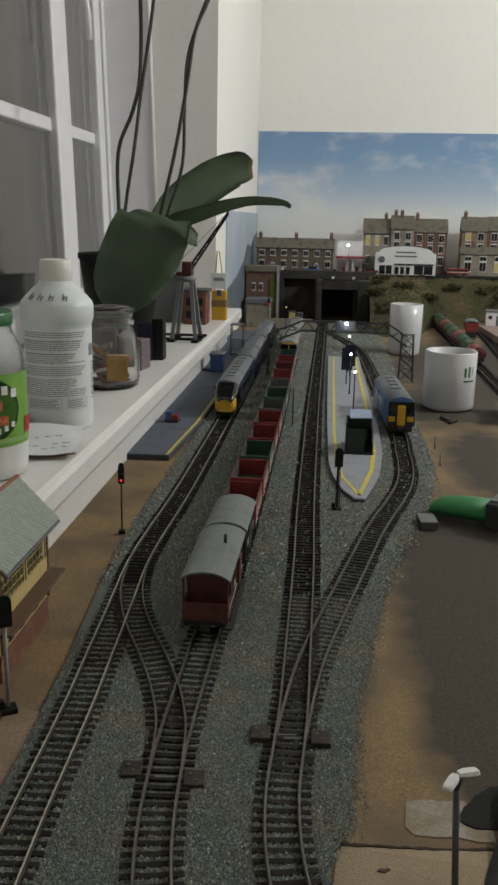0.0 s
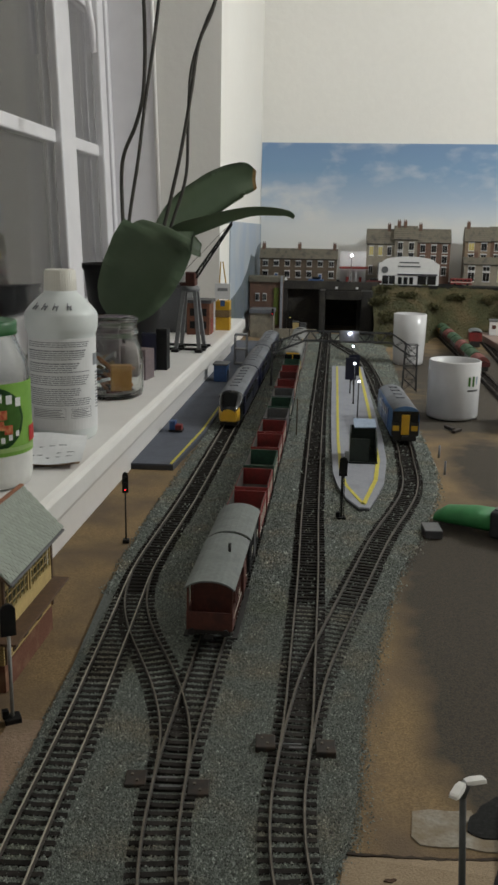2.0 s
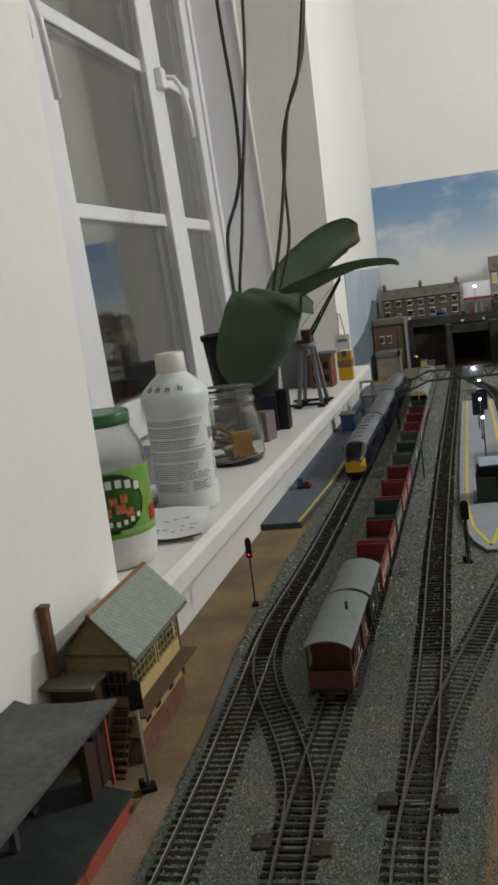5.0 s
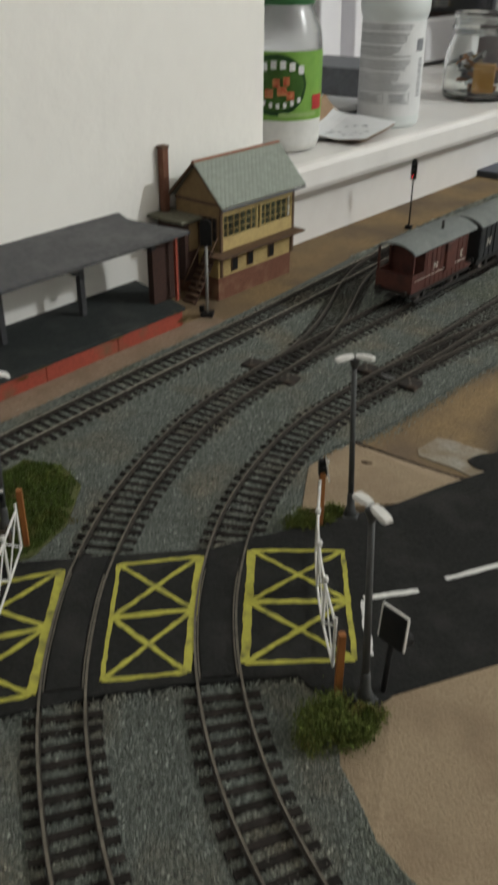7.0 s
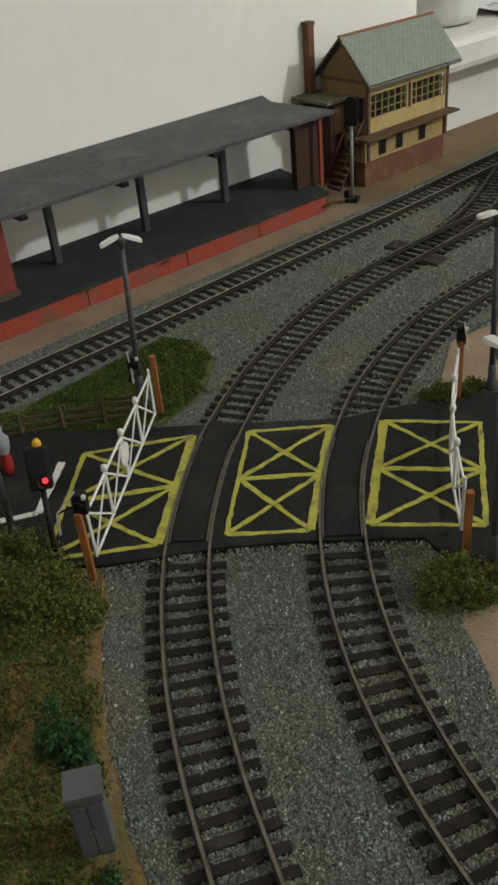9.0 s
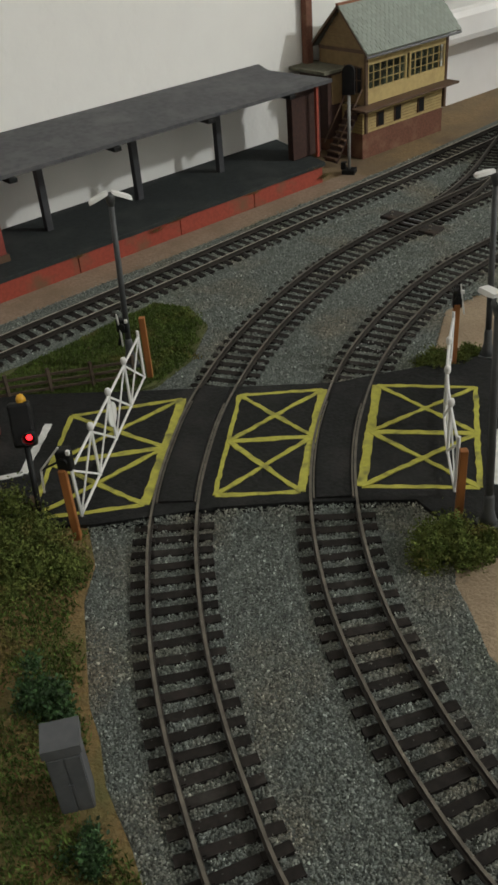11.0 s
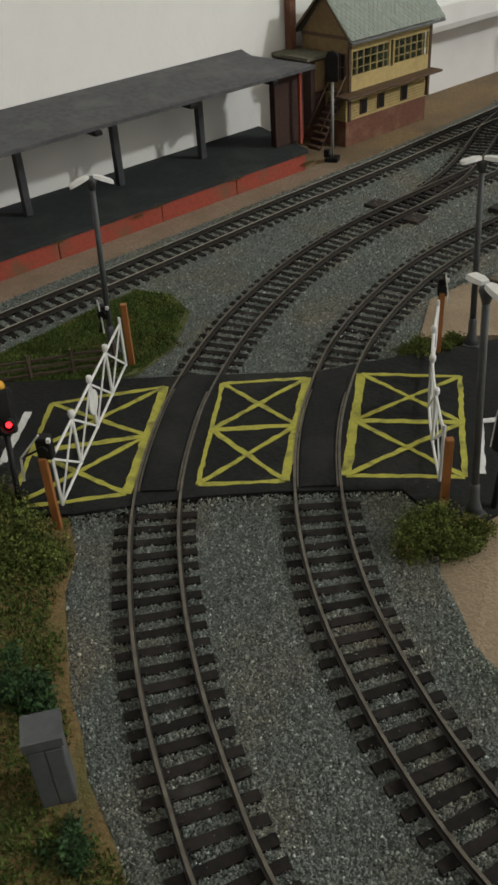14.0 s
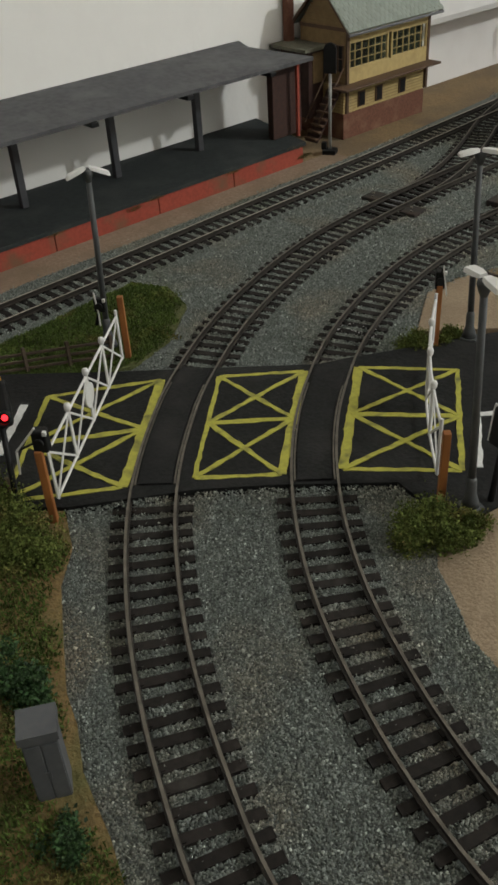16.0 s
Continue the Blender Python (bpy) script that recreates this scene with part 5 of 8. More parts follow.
def arched(bm, half, y0, y1, z, rise, thick, n=10):
    pts = [(half * math.sin(a), z + rise * (math.cos(a) - math.cos(1.1)) / (1 - math.cos(1.1))) for a in np.linspace(-1.1, 1.1, n + 1)]
    pts = [(x / math.sin(1.1), zz) for x, zz in pts]
    out = pts + [(x, zz - thick) for x, zz in reversed(pts)]
    lo, hi = [bm.verts.new((x, y0, zz)) for x, zz in out], [bm.verts.new((x, y1, zz)) for x, zz in out]
    m = len(out)
    for i in range(m):
        f = bm.faces.new((lo[i], lo[(i + 1) % m], hi[(i + 1) % m], hi[i]))
    for i in range(n):
        bm.faces.new((lo[i], lo[i + 1], lo[m - 2 - i], lo[m - 1 - i]))
        bm.faces.new((hi[i], hi[i + 1], hi[m - 2 - i], hi[m - 1 - i]))
    return bm


def letters(text, size, parent, at, name="lettering"):
    cu = bpy.data.curves.new(name, "FONT")
    cu.body, cu.size, cu.extrude, cu.align_x = text, size, 0.0002, "CENTER"
    tmp = new("text_source", cu)
    me = bpy.data.meshes.new_from_object(tmp.evaluated_get(bpy.context.evaluated_depsgraph_get()))
    bpy.data.objects.remove(tmp)
    me.materials.clear()
    me.materials.append(M_LETTER)
    ob = new(name, me)
    ob.parent, ob.matrix_basis = parent, at
    return ob


def goods_van():
    L, Wd = 0.070, 0.031
    g = thing("goods_van", "dark grey covered goods van with a light grey roof", "wagon", group="goods train wagons")
    running_gear(g, L, 0.036)
    one("body", g, M_VANBODY, -Wd / 2, Wd / 2, -L / 2, L / 2, 0.0125, 0.0405)
    for sx in (-1, 1):
        for y in np.linspace(-L / 2 + 0.0015, L / 2 - 0.0015, 9):
            one("framing", g, M_VANBODY, sx * Wd / 2 - 0.0005, sx * Wd / 2 + 0.0005, y - 0.0005, y + 0.0005, 0.0125, 0.0405)
        one("door", g, M_VANBODY, sx * Wd / 2 - 0.0008, sx * Wd / 2 + 0.0008, -0.010, 0.010, 0.0135, 0.0385)
        for text, y in (("N", -0.020), ("E", 0.020)):
            letters(text, 0.0095, g, pose(sx * (Wd / 2 + 0.0008), y * sx, 0.0220, 90, 0, 90 * sx))
    part("roof", arched(B(), 0.0168, -L / 2 - 0.001, L / 2 + 0.001, 0.0400, 0.0062, 0.0012), M_VANROOF, g)
    for sy in (-1, 1):
        part("end_panel", arched(B(), 0.0152, sy * (L / 2 - 0.0012), sy * (L / 2 - 0.0002), 0.0396, 0.0058, 0.003), M_VANBODY, g)
    return g


def brake_van():
    L, Wd = 0.092, 0.031
    g = thing("brake_van", "brown goods brake van with open end platform and grey roof", "brake van", group="goods train wagons")
    running_gear(g, L, 0.052)
    one("body", g, M_VANBROWN, -Wd / 2, Wd / 2, -L / 2 + 0.018, L / 2 - 0.010, 0.0125, 0.0425)
    one("deck", g, M_VANBROWN, -Wd / 2, Wd / 2, -L / 2, L / 2, 0.0118, 0.0135)
    for sx in (-1, 1):
        one("side_screen", g, M_VANBROWN, sx * (Wd / 2 - 0.0005) - 0.0004, sx * (Wd / 2 - 0.0005) + 0.0004, -L / 2, -L / 2 + 0.018, 0.0125, 0.0255)
        one("ducket", g, M_VANBROWN, sx * (Wd / 2) - 0.001, sx * (Wd / 2) + 0.0022, 0.000, 0.014, 0.0190, 0.0400, bevel=0.0006)
        for y in np.linspace(-L / 2 + 0.020, L / 2 - 0.012, 10):
            one("framing", g, M_VANBROWN, sx * Wd / 2 - 0.0004, sx * Wd / 2 + 0.0004, y - 0.0005, y + 0.0005, 0.0125, 0.0425)
        for y in (-L / 2 + 0.001, -L / 2 + 0.017):
            one("roof_post", g, M_VANBROWN, sx * (Wd / 2 - 0.0008) - 0.0007, sx * (Wd / 2 - 0.0008) + 0.0007, y - 0.0007, y + 0.0007, 0.0125, 0.0425)
        part("handrail", rod(B(), (sx * (Wd / 2 + 0.0006), -L / 2 + 0.002, 0.0210), (sx * (Wd / 2 + 0.0006), L / 2 - 0.012, 0.0210), 0.0003, n=5), M_LETTER, g)
        for text, y in (("N", -0.014), ("E", 0.026)):
            letters(text, 0.0080, g, pose(sx * (Wd / 2 + 0.0006), y * sx, 0.0240, 90, 0, 90 * sx))
        one("footboard", g, M_UNDER, sx * 0.0165 - 0.0018, sx * 0.0165 + 0.0018, -L / 2 + 0.004, L / 2 - 0.004, 0.0045, 0.0055)
    one("end_wall", g, M_VANBROWN, -Wd / 2, Wd / 2, -L / 2 - 0.0004, -L / 2 + 0.0004, 0.0125, 0.0250)
    part("roof", arched(B(), 0.0168, -L / 2 - 0.0015, L / 2 + 0.0015, 0.0420, 0.0060, 0.0012), M_VANROOF, g)
    for y in (-L / 2 + 0.018, L / 2 - 0.010):
        part("end_panel", arched(B(), 0.0152, y - 0.0005, y + 0.0005, 0.0416, 0.0056, 0.003), M_VANBROWN, g)
    part("stove_pipe", rod(B(), (0.006, 0.010, 0.046), (0.006, 0.010, 0.0535), 0.0011, n=8), M_UNDER, g)
    return g


def along(key, s):
    """The pose at s metres along a line, facing along it."""
    pos, tan = TRACKS[key]
    k = s / PITCH
    i = int(k)
    p = pos[i] + (pos[i + 1] - pos[i]) * (k - i)
    d = tan[i]
    return pose(p[0], p[1], 0.0, 0, 0, math.degrees(math.atan2(-d[0], d[1])))


def arc_at(key, y):
    return float(np.argmax(TRACKS[key][0][:, 1] > y)) * PITCH


RED = open_wagon(M_WAGRED, "empty red open wagon with cream lettering bars", True)
GREEN = open_wagon(M_WAGGREEN, "empty dark green open wagon with cream lettering bars", True)
MAROON = open_wagon(M_WAGDARK, "empty dark maroon open wagon with cream lettering bars", True)
GREYW = open_wagon(M_WAGGREY, "empty grey open wagon", False)
s = arc_at("two", 0.528)
bv = brake_van()
bv.matrix_basis = along("two", s + 0.046)
s += 0.104
gv = goods_van()
gv.matrix_basis = along("two", s + 0.035)
s += 0.082
used = set()
for kind in (RED, RED, GREEN, RED, RED, GREYW, GREEN, GREYW, RED, MAROON, RED, GREEN):
    m = along("two", s + 0.034)
    if kind.name in used:
        copy_thing(kind, m)
    else:
        kind.matrix_basis = m
        used.add(kind.name)
    s += 0.080


# ---- multiple unit trains ----
M_BLUE = mat("unit_blue", (0.075, 0.17, 0.36), (0.06, 0.14, 0.30), 200, rough=0.35)
M_LIGHTBLUE = mat("unit_light_blue", (0.035, 0.09, 0.24), (0.03, 0.075, 0.20), 200, rough=0.35)
M_NAVY = mat("unit_navy", (0.009, 0.011, 0.034), (0.007, 0.008, 0.026), 200, rough=0.3)
M_UNITROOF = mat("unit_roof_grey", (0.150, 0.158, 0.178), (0.125, 0.132, 0.150), 200, (0.10, 0.105, 0.115), 40, rough=0.6)
M_NOSE = mat("warning_yellow", (0.62, 0.36, 0.02), (0.56, 0.32, 0.02), 200, rough=0.4)
M_DARKGLASS = mat("dark_train_glass", (0.008, 0.009, 0.011), rough=0.12)


def hoop(Wd, z0, z1, n=6):
    """Cross-section of a coach: straight sides and a round roof."""
    pts = [(-Wd / 2, z0), (-Wd / 2 * 1.02, z0 + 0.45 * (z1 - z0)), (-Wd / 2 * 0.97, z0 + 0.76 * (z1 - z0))]
    pts += [(-Wd / 2 * 0.97 * math.cos(a), z0 + 0.76 * (z1 - z0) + 0.24 * (z1 - z0) * math.sin(a)) for a in np.linspace(0.35, math.pi / 2, n)]
    return pts + [(-x, z) for x, z in reversed(pts[:-1])]


def coach(name, label, length, skin, at, nose="", group=""):
    g = thing(name, label, "train", group=group)
    Wd, z0, z1 = 0.0365, 0.0095, 0.0495
    sec = hoop(Wd, z0, z1)
    k = len(sec)
    stations = [(0.0, 1.0, 1.0), (length, 1.0, 1.0)]
    if nose == "sleek":
        stations = [(-0.004, 0.50, 0.42), (0.000, 0.66, 0.52), (0.008, 0.82, 0.64), (0.020, 0.93, 0.82), (0.034, 0.98, 0.95), (0.046, 1.0, 1.0), (length, 1.0, 1.0)]
    b = B()
    rings = [[b.verts.new((x * w, y, z0 + (z - z0) * h)) for x, z in sec] for y, w, h in stations]
    for r0, r1 in zip(rings, rings[1:]):
        for i in range(k - 1):
            f = b.faces.new((r0[i], r0[i + 1], r1[i + 1], r1[i]))
            f.smooth = True
            f.material_index = 1 if 2 < i < k - 4 else 0
            if nose == "sleek" and r0[0].co.y < 0.030:
                f.material_index = 3 if (i < 2 or i > k - 4) and r0[0].co.y < 0.006 else 2
        b.faces.new((r0[0], r1[0], r1[-1], r0[-1]))
    b.faces.new(rings[0]).material_index = 3 if nose == "sleek" else 0
    b.faces.new(rings[-1])
    part("body", b, [skin, M_UNITROOF, M_DARKGLASS, M_NOSE], g)
    one("underframe", g, M_UNDER, -0.014, 0.014, 0.03 if nose == "sleek" else 0.004, length - 0.004, 0.0035, 0.0095)
    for y in (0.045, length - 0.040):
        for dy in (-0.015, 0.015):
            for sx in (-1, 1):
                part("wheel", lathe(B(), [(0.0066, -0.001), (0.0060, 0.001), (0.004, 0.001)], 14), M_WHEEL, g, at=pose(sx * 0.0088, y + dy, 0.0062, 0, 90 * sx, 0))
    n = int((length - 0.07) / 0.022)
    for sx in (-1, 1):
        for i in range(n):
            y = 0.055 + i * 0.022
            one("side_window", g, M_DARKGLASS, sx * 0.0186 - 0.0006, sx * 0.0186 + 0.0003, y, y + 0.0175, 0.0265, 0.0365)
        for y in (0.045, length * 0.66):
            one("door", g, M_LIGHTBLUE if skin is M_BLUE else M_NAVY, sx * 0.0186 - 0.0007, sx * 0.0186 + 0.0005, y - 0.008, y + 0.004, 0.0125, 0.0390)
    for y in np.arange(0.06, length - 0.02, 0.028):
        one("roof_vent", g, M_UNITROOF, -0.006, 0.006, y, y + 0.013, z1 - 0.0005, z1 + 0.0012, bevel=0.0004)
    if nose == "flat":
        one("front_panel", g, M_UNDER, -0.0178, 0.0178, -0.0012, 0.0004, 0.0100, 0.0300, bevel=0.0004)
        one("front_top", g, M_DARKGLASS, -0.0172, 0.0172, -0.0010, 0.0004, 0.0300, 0.0430, bevel=0.0004)
        one("gangway", g, M_NOSE, -0.0052, 0.0052, -0.0032, 0.0, 0.0115, 0.0385, bevel=0.0006)
        for sx in (-1, 1):
            one("cab_window", g, M_DARKGLASS, sx * 0.0120 - 0.0042, sx * 0.0120 + 0.0042, -0.0016, 0.0, 0.0280, 0.0400, bevel=0.0004)
            one("lamp_unit", g, M_NOSE, sx * 0.0122 - 0.0042, sx * 0.0122 + 0.0042, -0.0017, 0.0, 0.0165, 0.0235, bevel=0.0004)
        one("coupler", g, M_UNDER, -0.004, 0.004, -0.008, 0.0, 0.0060, 0.0100)
        one("obstacle_plate", g, M_UNDER, -0.015, 0.015, -0.001, 0.004, 0.0030, 0.0100)
    if nose == "sleek":
        b = B()
        q = [(-0.0105, -0.0046, 0.0100), (0.0105, -0.0046, 0.0100), (0.0128, -0.0030, 0.0180), (0.0100, -0.0006, 0.0260), (-0.0100, -0.0006, 0.0260), (-0.0128, -0.0030, 0.0180)]
        lo, hi = [b.verts.new(v) for v in q], [b.verts.new((x, y + 0.004, z)) for x, y, z in q]
        b.faces.new(lo), b.faces.new(hi)
        for i in range(6):
            b.faces.new((lo[i], lo[(i + 1) % 6], hi[(i + 1) % 6], hi[i]))
        part("yellow_nose", b, M_NOSE, g)
        b = B()
        rings = [[b.verts.new((x * w * 0.62, y, z)) for x in (-0.0182, 0.0182)] for y, w, z in ((0.0010, 0.85, 0.0315), (0.010, 0.95, 0.0400), (0.022, 1.0, 0.0468))]
        for r0, r1 in zip(rings, rings[1:]):
            b.faces.new((r0[0], r0[1], r1[1], r1[0]))
        bmesh.ops.solidify(b, geom=b.faces[:], thickness=0.0012)
        part("windscreen", b, M_DARKGLASS, g)
        one("skirt", g, M_UNDER, -0.0125, 0.0125, 0.002, 0.03, 0.0025, 0.0098)
    g.matrix_basis = at
    return g


for i in range(3):
    y0 = 1.202 + i * 0.272
    coach("high_speed_train", "navy high speed train car with a grey roof" + (" and yellow nose" if i == 0 else ""), 0.264, M_NAVY, pose(-0.144, y0, 0), "sleek" if i == 0 else "", "navy train cars")
coach("diesel_railcar", "blue diesel railcar with a yellow gangway front", 0.172, M_BLUE, pose(0.0975, 1.150, 0, 0, 0, 3.4), "flat")



# two diesel locomotives at the head of the goods train
M_LOCOGREY = mat("locomotive_grey", (0.16, 0.165, 0.165), (0.125, 0.13, 0.13), 200, (0.09, 0.09, 0.088), 50, rough=0.55)
M_LOCOROOF = mat("locomotive_roof", (0.20, 0.205, 0.20), (0.16, 0.165, 0.16), 200, (0.12, 0.12, 0.115), 45, rough=0.7)


def locomotive(at):
    g = thing("diesel_locomotive", "weathered grey diesel locomotive with yellow cab ends", "locomotive", group="goods train locomotives")
    L, Wd, z0, z1 = 0.205, 0.0350, 0.0120, 0.0500
    sec = hoop(Wd, z0, z1)
    k = len(sec)
    b = B()
    rings = [[b.verts.new((x * w, y, z0 + (z - z0) * h)) for x, z in sec] for y, w, h in
             ((-L / 2, 0.93, 0.90), (-L / 2 + 0.006, 0.98, 0.97), (-L / 2 + 0.016, 1, 1), (L / 2 - 0.016, 1, 1), (L / 2 - 0.006, 0.98, 0.97), (L / 2, 0.93, 0.90))]
    for r0, r1 in zip(rings, rings[1:]):
        for i in range(k - 1):
            f = b.faces.new((r0[i], r0[i + 1], r1[i + 1], r1[i]))
            f.smooth = True
            f.material_index = 1 if 1 < i < k - 3 else 0
    b.faces.new(rings[0]), b.faces.new(rings[-1])
    part("body", b, [M_LOCOGREY, M_LOCOROOF], g)
    one("underframe", g, M_UNDER, -0.0150, 0.0150, -L / 2 + 0.004, L / 2 - 0.004, 0.0085, 0.0122)
    one("fuel_tank", g, M_UNDER, -0.0140, 0.0140, -0.026, 0.026, 0.0035, 0.0090, bevel=0.001)
    for sy in (-1, 1):
        y = sy * (L / 2)
        one("cab_end", g, M_NOSE, -0.0160, 0.0160, y - 0.0008, y + 0.0008, 0.0125, 0.0285, bevel=0.0005)
        one("windscreen", g, M_DARKGLASS, -0.0150, 0.0150, y - 0.0010, y + 0.0010, 0.0290, 0.0405, bevel=0.0005)
        one("screen_pillar", g, M_NOSE, -0.0008, 0.0008, y - 0.0014, y + 0.0014, 0.0288, 0.0408)
        one("cab_brow", g, M_NOSE, -0.0125, 0.0125, y - 0.0009, y + 0.0009, 0.0410, 0.0440, bevel=0.0005)
        one("buffer_beam", g, M_UNDER, -0.0160, 0.0160, y - 0.0014, y + 0.0014, 0.0085, 0.0124)
        for sx in (-1, 1):
            part("buffer", lathe(B(), [(0.0012, 0.0), (0.0012, 0.0040), (0.0028, 0.0042), (0.0028, 0.0050)], 12), M_UNDER, g, at=pose(sx * 0.0115, y, 0.0115, -90 * sy, 0, 0))
            one("side_window", g, M_DARKGLASS, sx * 0.0174 - 0.0006, sx * 0.0174 + 0.0004, y - sy * 0.016 - 0.0045, y - sy * 0.016 + 0.0045, 0.0285, 0.0370)
            one("cab_door", g, M_LOCOROOF, sx * 0.0177 - 0.0006, sx * 0.0177 + 0.0004, y - sy * 0.028 - 0.0040, y - sy * 0.028 + 0.0040, 0.0130, 0.0385)
            one("bogie_frame", g, M_UNDER, sx * 0.0130 - 0.0010, sx * 0.0130 + 0.0010, sy * 0.066 - 0.024, sy * 0.066 + 0.024, 0.0040, 0.0088, bevel=0.0005)
            for dy in (-0.017, 0, 0.017):
                part("wheel", lathe(B(), [(0.0070, -0.001), (0.0064, 0.001), (0.004, 0.001)], 14), M_WHEEL, g, at=pose(sx * 0.0088, sy * 0.066 + dy, 0.0066, 0, 90 * sx, 0))
    for sx in (-1, 1):
        one("side_stripe", g, M_WAGRED, sx * 0.0176 - 0.0006, sx * 0.0176 + 0.0005, -L / 2 + 0.008, L / 2 - 0.008, 0.0122, 0.0140)
        for y in (-0.030, 0.000, 0.030):
            one("side_grille", g, M_UNDER, sx * 0.0176 - 0.0006, sx * 0.0176 + 0.0004, y - 0.009, y + 0.009, 0.0290, 0.0360)
    for y in (-0.050, -0.018, 0.018):
        one("roof_hatch", g, M_LOCOROOF, -0.0080, 0.0080, y - 0.011, y + 0.011, z1 - 0.0008, z1 + 0.0008, bevel=0.0003)
    part("roof_fan", lathe(B(), [(0.0085, 0.0), (0.0085, 0.0010), (0.0075, 0.0012)], 20), M_UNDER, g, at=(0, 0.052, z1 - 0.0006))
    part("exhaust", lathe(B(), [(0.0022, 0.0), (0.0022, 0.0014)], 10), M_UNDER, g, at=(0, 0.034, z1 - 0.0004))
    g.matrix_basis = at
    return g


for i in range(2):
    locomotive(along("two", s + 0.104 + i * 0.222))

# goods wagons on the far sidings
M_TARP = mat("tarpaulin_green", (0.05, 0.11, 0.055), (0.035, 0.08, 0.04), 200, rough=0.8)
M_TARPRED = mat("tarpaulin_red", (0.22, 0.07, 0.06), (0.17, 0.05, 0.045), 200, rough=0.8)
for i in range(9):
    g = thing("siding_wagon", "small goods wagon with a rounded load on the siding", "wagon", at=along("six", 0.62 + i * 0.078), group="siding wagons")
    one("chassis", g, M_UNDER, -0.012, 0.012, -0.034, 0.034, 0.004, 0.0125)
    one("body", g, (M_WAGDARK, M_WAGGREY, M_VANBROWN)[i % 3], -0.0155, 0.0155, -0.034, 0.034, 0.0125, 0.022, bevel=0.0005)
    part("load", arched(B(), 0.0150, -0.033, 0.033, 0.022, 0.011, 0.008), (M_TARPRED, M_TARP, M_TARP)[(i * 2) % 3], g)
    for sy in (-1, 1):
        for sx in (-1, 1):
            part("wheel", lathe(B(), [(0.0066, -0.001), (0.0060, 0.001), (0.004, 0.001)], 12), M_WHEEL, g, at=pose(sx * 0.0088, sy * 0.019, 0.0062, 0, 90 * sx, 0))
one("end_board", g, M_NOSE, -0.0150, 0.0150, -0.0350, -0.0342, 0.010, 0.024)
g = thing("shunting_locomotive", "yellow fronted diesel shunting locomotive on the siding", "locomotive", at=along("seven", 0.36))
one("frame", g, M_UNDER, -0.0165, 0.0165, -0.055, 0.055, 0.004, 0.013, bevel=0.0005)
one("bonnet", g, M_NAVY, -0.012, 0.012, -0.052, 0.020, 0.013, 0.036, bevel=0.001)
one("front_panel", g, M_NOSE, -0.0122, 0.0122, -0.0535, -0.0518, 0.013, 0.036, bevel=0.0005)
one("cab", g, M_NAVY, -0.0160, 0.0160, 0.020, 0.052, 0.013, 0.044, bevel=0.001)
one("cab_window", g, M_DARKGLASS, -0.013, 0.013, 0.0192, 0.021, 0.032, 0.041)
for sy in (-0.035, 0, 0.035):
    for sx in (-1, 1):
        part("wheel", lathe(B(), [(0.0076, -0.001), (0.0070, 0.001), (0.004, 0.001)], 14), M_WHEEL, g, at=pose(sx * 0.0088, sy, 0.0072, 0, 90 * sx, 0))

# ---- far platforms ----
M_CONCRETE = mat("platform_concrete", (0.29, 0.30, 0.34), (0.25, 0.26, 0.295), 300, (0.22, 0.23, 0.26), 35, rough=0.8)
M_PLATEDGE = mat("platform_side", (0.060, 0.062, 0.07), (0.045, 0.046, 0.052), 300, rough=0.8)
M_YLINE = mat("yellow_platform_line", (0.60, 0.52, 0.07), (0.5, 0.43, 0.06), 300, rough=0.7)


def platform(label, outline, z, runs, deck=M_CONCRETE):
    g = thing("platform", label, "platform", group="long platforms")
    part("side_wall", slab(B(), outline, -0.0066, z - 0.0018), M_PLATEDGE, g)
    part("deck", slab(B(), outline, z - 0.0018, z), deck, g)
    for pts, w in runs:
        for k, (a, c) in enumerate(zip(pts, pts[1:])):
            part("yellow_line", flat_strip(B(), a, c, w, z - 0.0004, z + 0.0004 + 0.0001 * (k % 2), 0.0002), M_YLINE, g)


platform("grey island platform with yellow edge lines and a pointed end",
         [(-0.0033, 1.8195), (-0.0010, 1.3968), (0.0010, 1.1552), (0.0042, 0.9871), (0.0095, 0.9347), (0.0189, 0.8874), (0.0315, 0.8569), (0.0420, 0.8569), (0.0525, 0.9032), (0.0619, 0.9557), (0.0693, 1.0502), (0.0701, 1.1720), (0.0659, 1.4125), (0.0597, 1.8195)][::-1], 0.0004,
         [([(0.0074, 1.8133), (0.0090, 1.3968), (0.0100, 1.1552), (0.0131, 0.9976), (0.0189, 0.9347), (0.0363, 0.8674)], 0.0036), ([(0.0520, 1.8133), (0.0572, 1.4125), (0.0587, 1.1552), (0.0588, 1.0502), (0.0525, 0.9610), (0.0363, 0.8674)], 0.0046)])
platform("blue grey platform below the window sill with a yellow line", [(-0.2440, 0.985), (-0.1837, 0.987), (-0.1726, 1.177), (-0.1715, 1.36), (-0.1715, 2.2), (-0.2440, 2.2)], 0.0012,
         [([(-0.1868, 0.989), (-0.1771, 1.177), (-0.1761, 1.36), (-0.1761, 2.18)], 0.0028)], mat("blue_grey_platform", (0.100, 0.112, 0.145), (0.084, 0.095, 0.124), 300, (0.07, 0.078, 0.10), 30, rough=0.8, world_space=True))

sh = thing("waiting_shelter", "dark green platform waiting shelter with a pale roof", "shelter", at=(0.0385, 1.058, 0.0004))
M_SHELTER = mat("shelter_green", (0.012, 0.022, 0.018), (0.008, 0.015, 0.012), 200, rough=0.5)
one("floor_plate", sh, M_SHELTER, -0.0200, 0.0190, -0.028, 0.024, 0, 0.002)


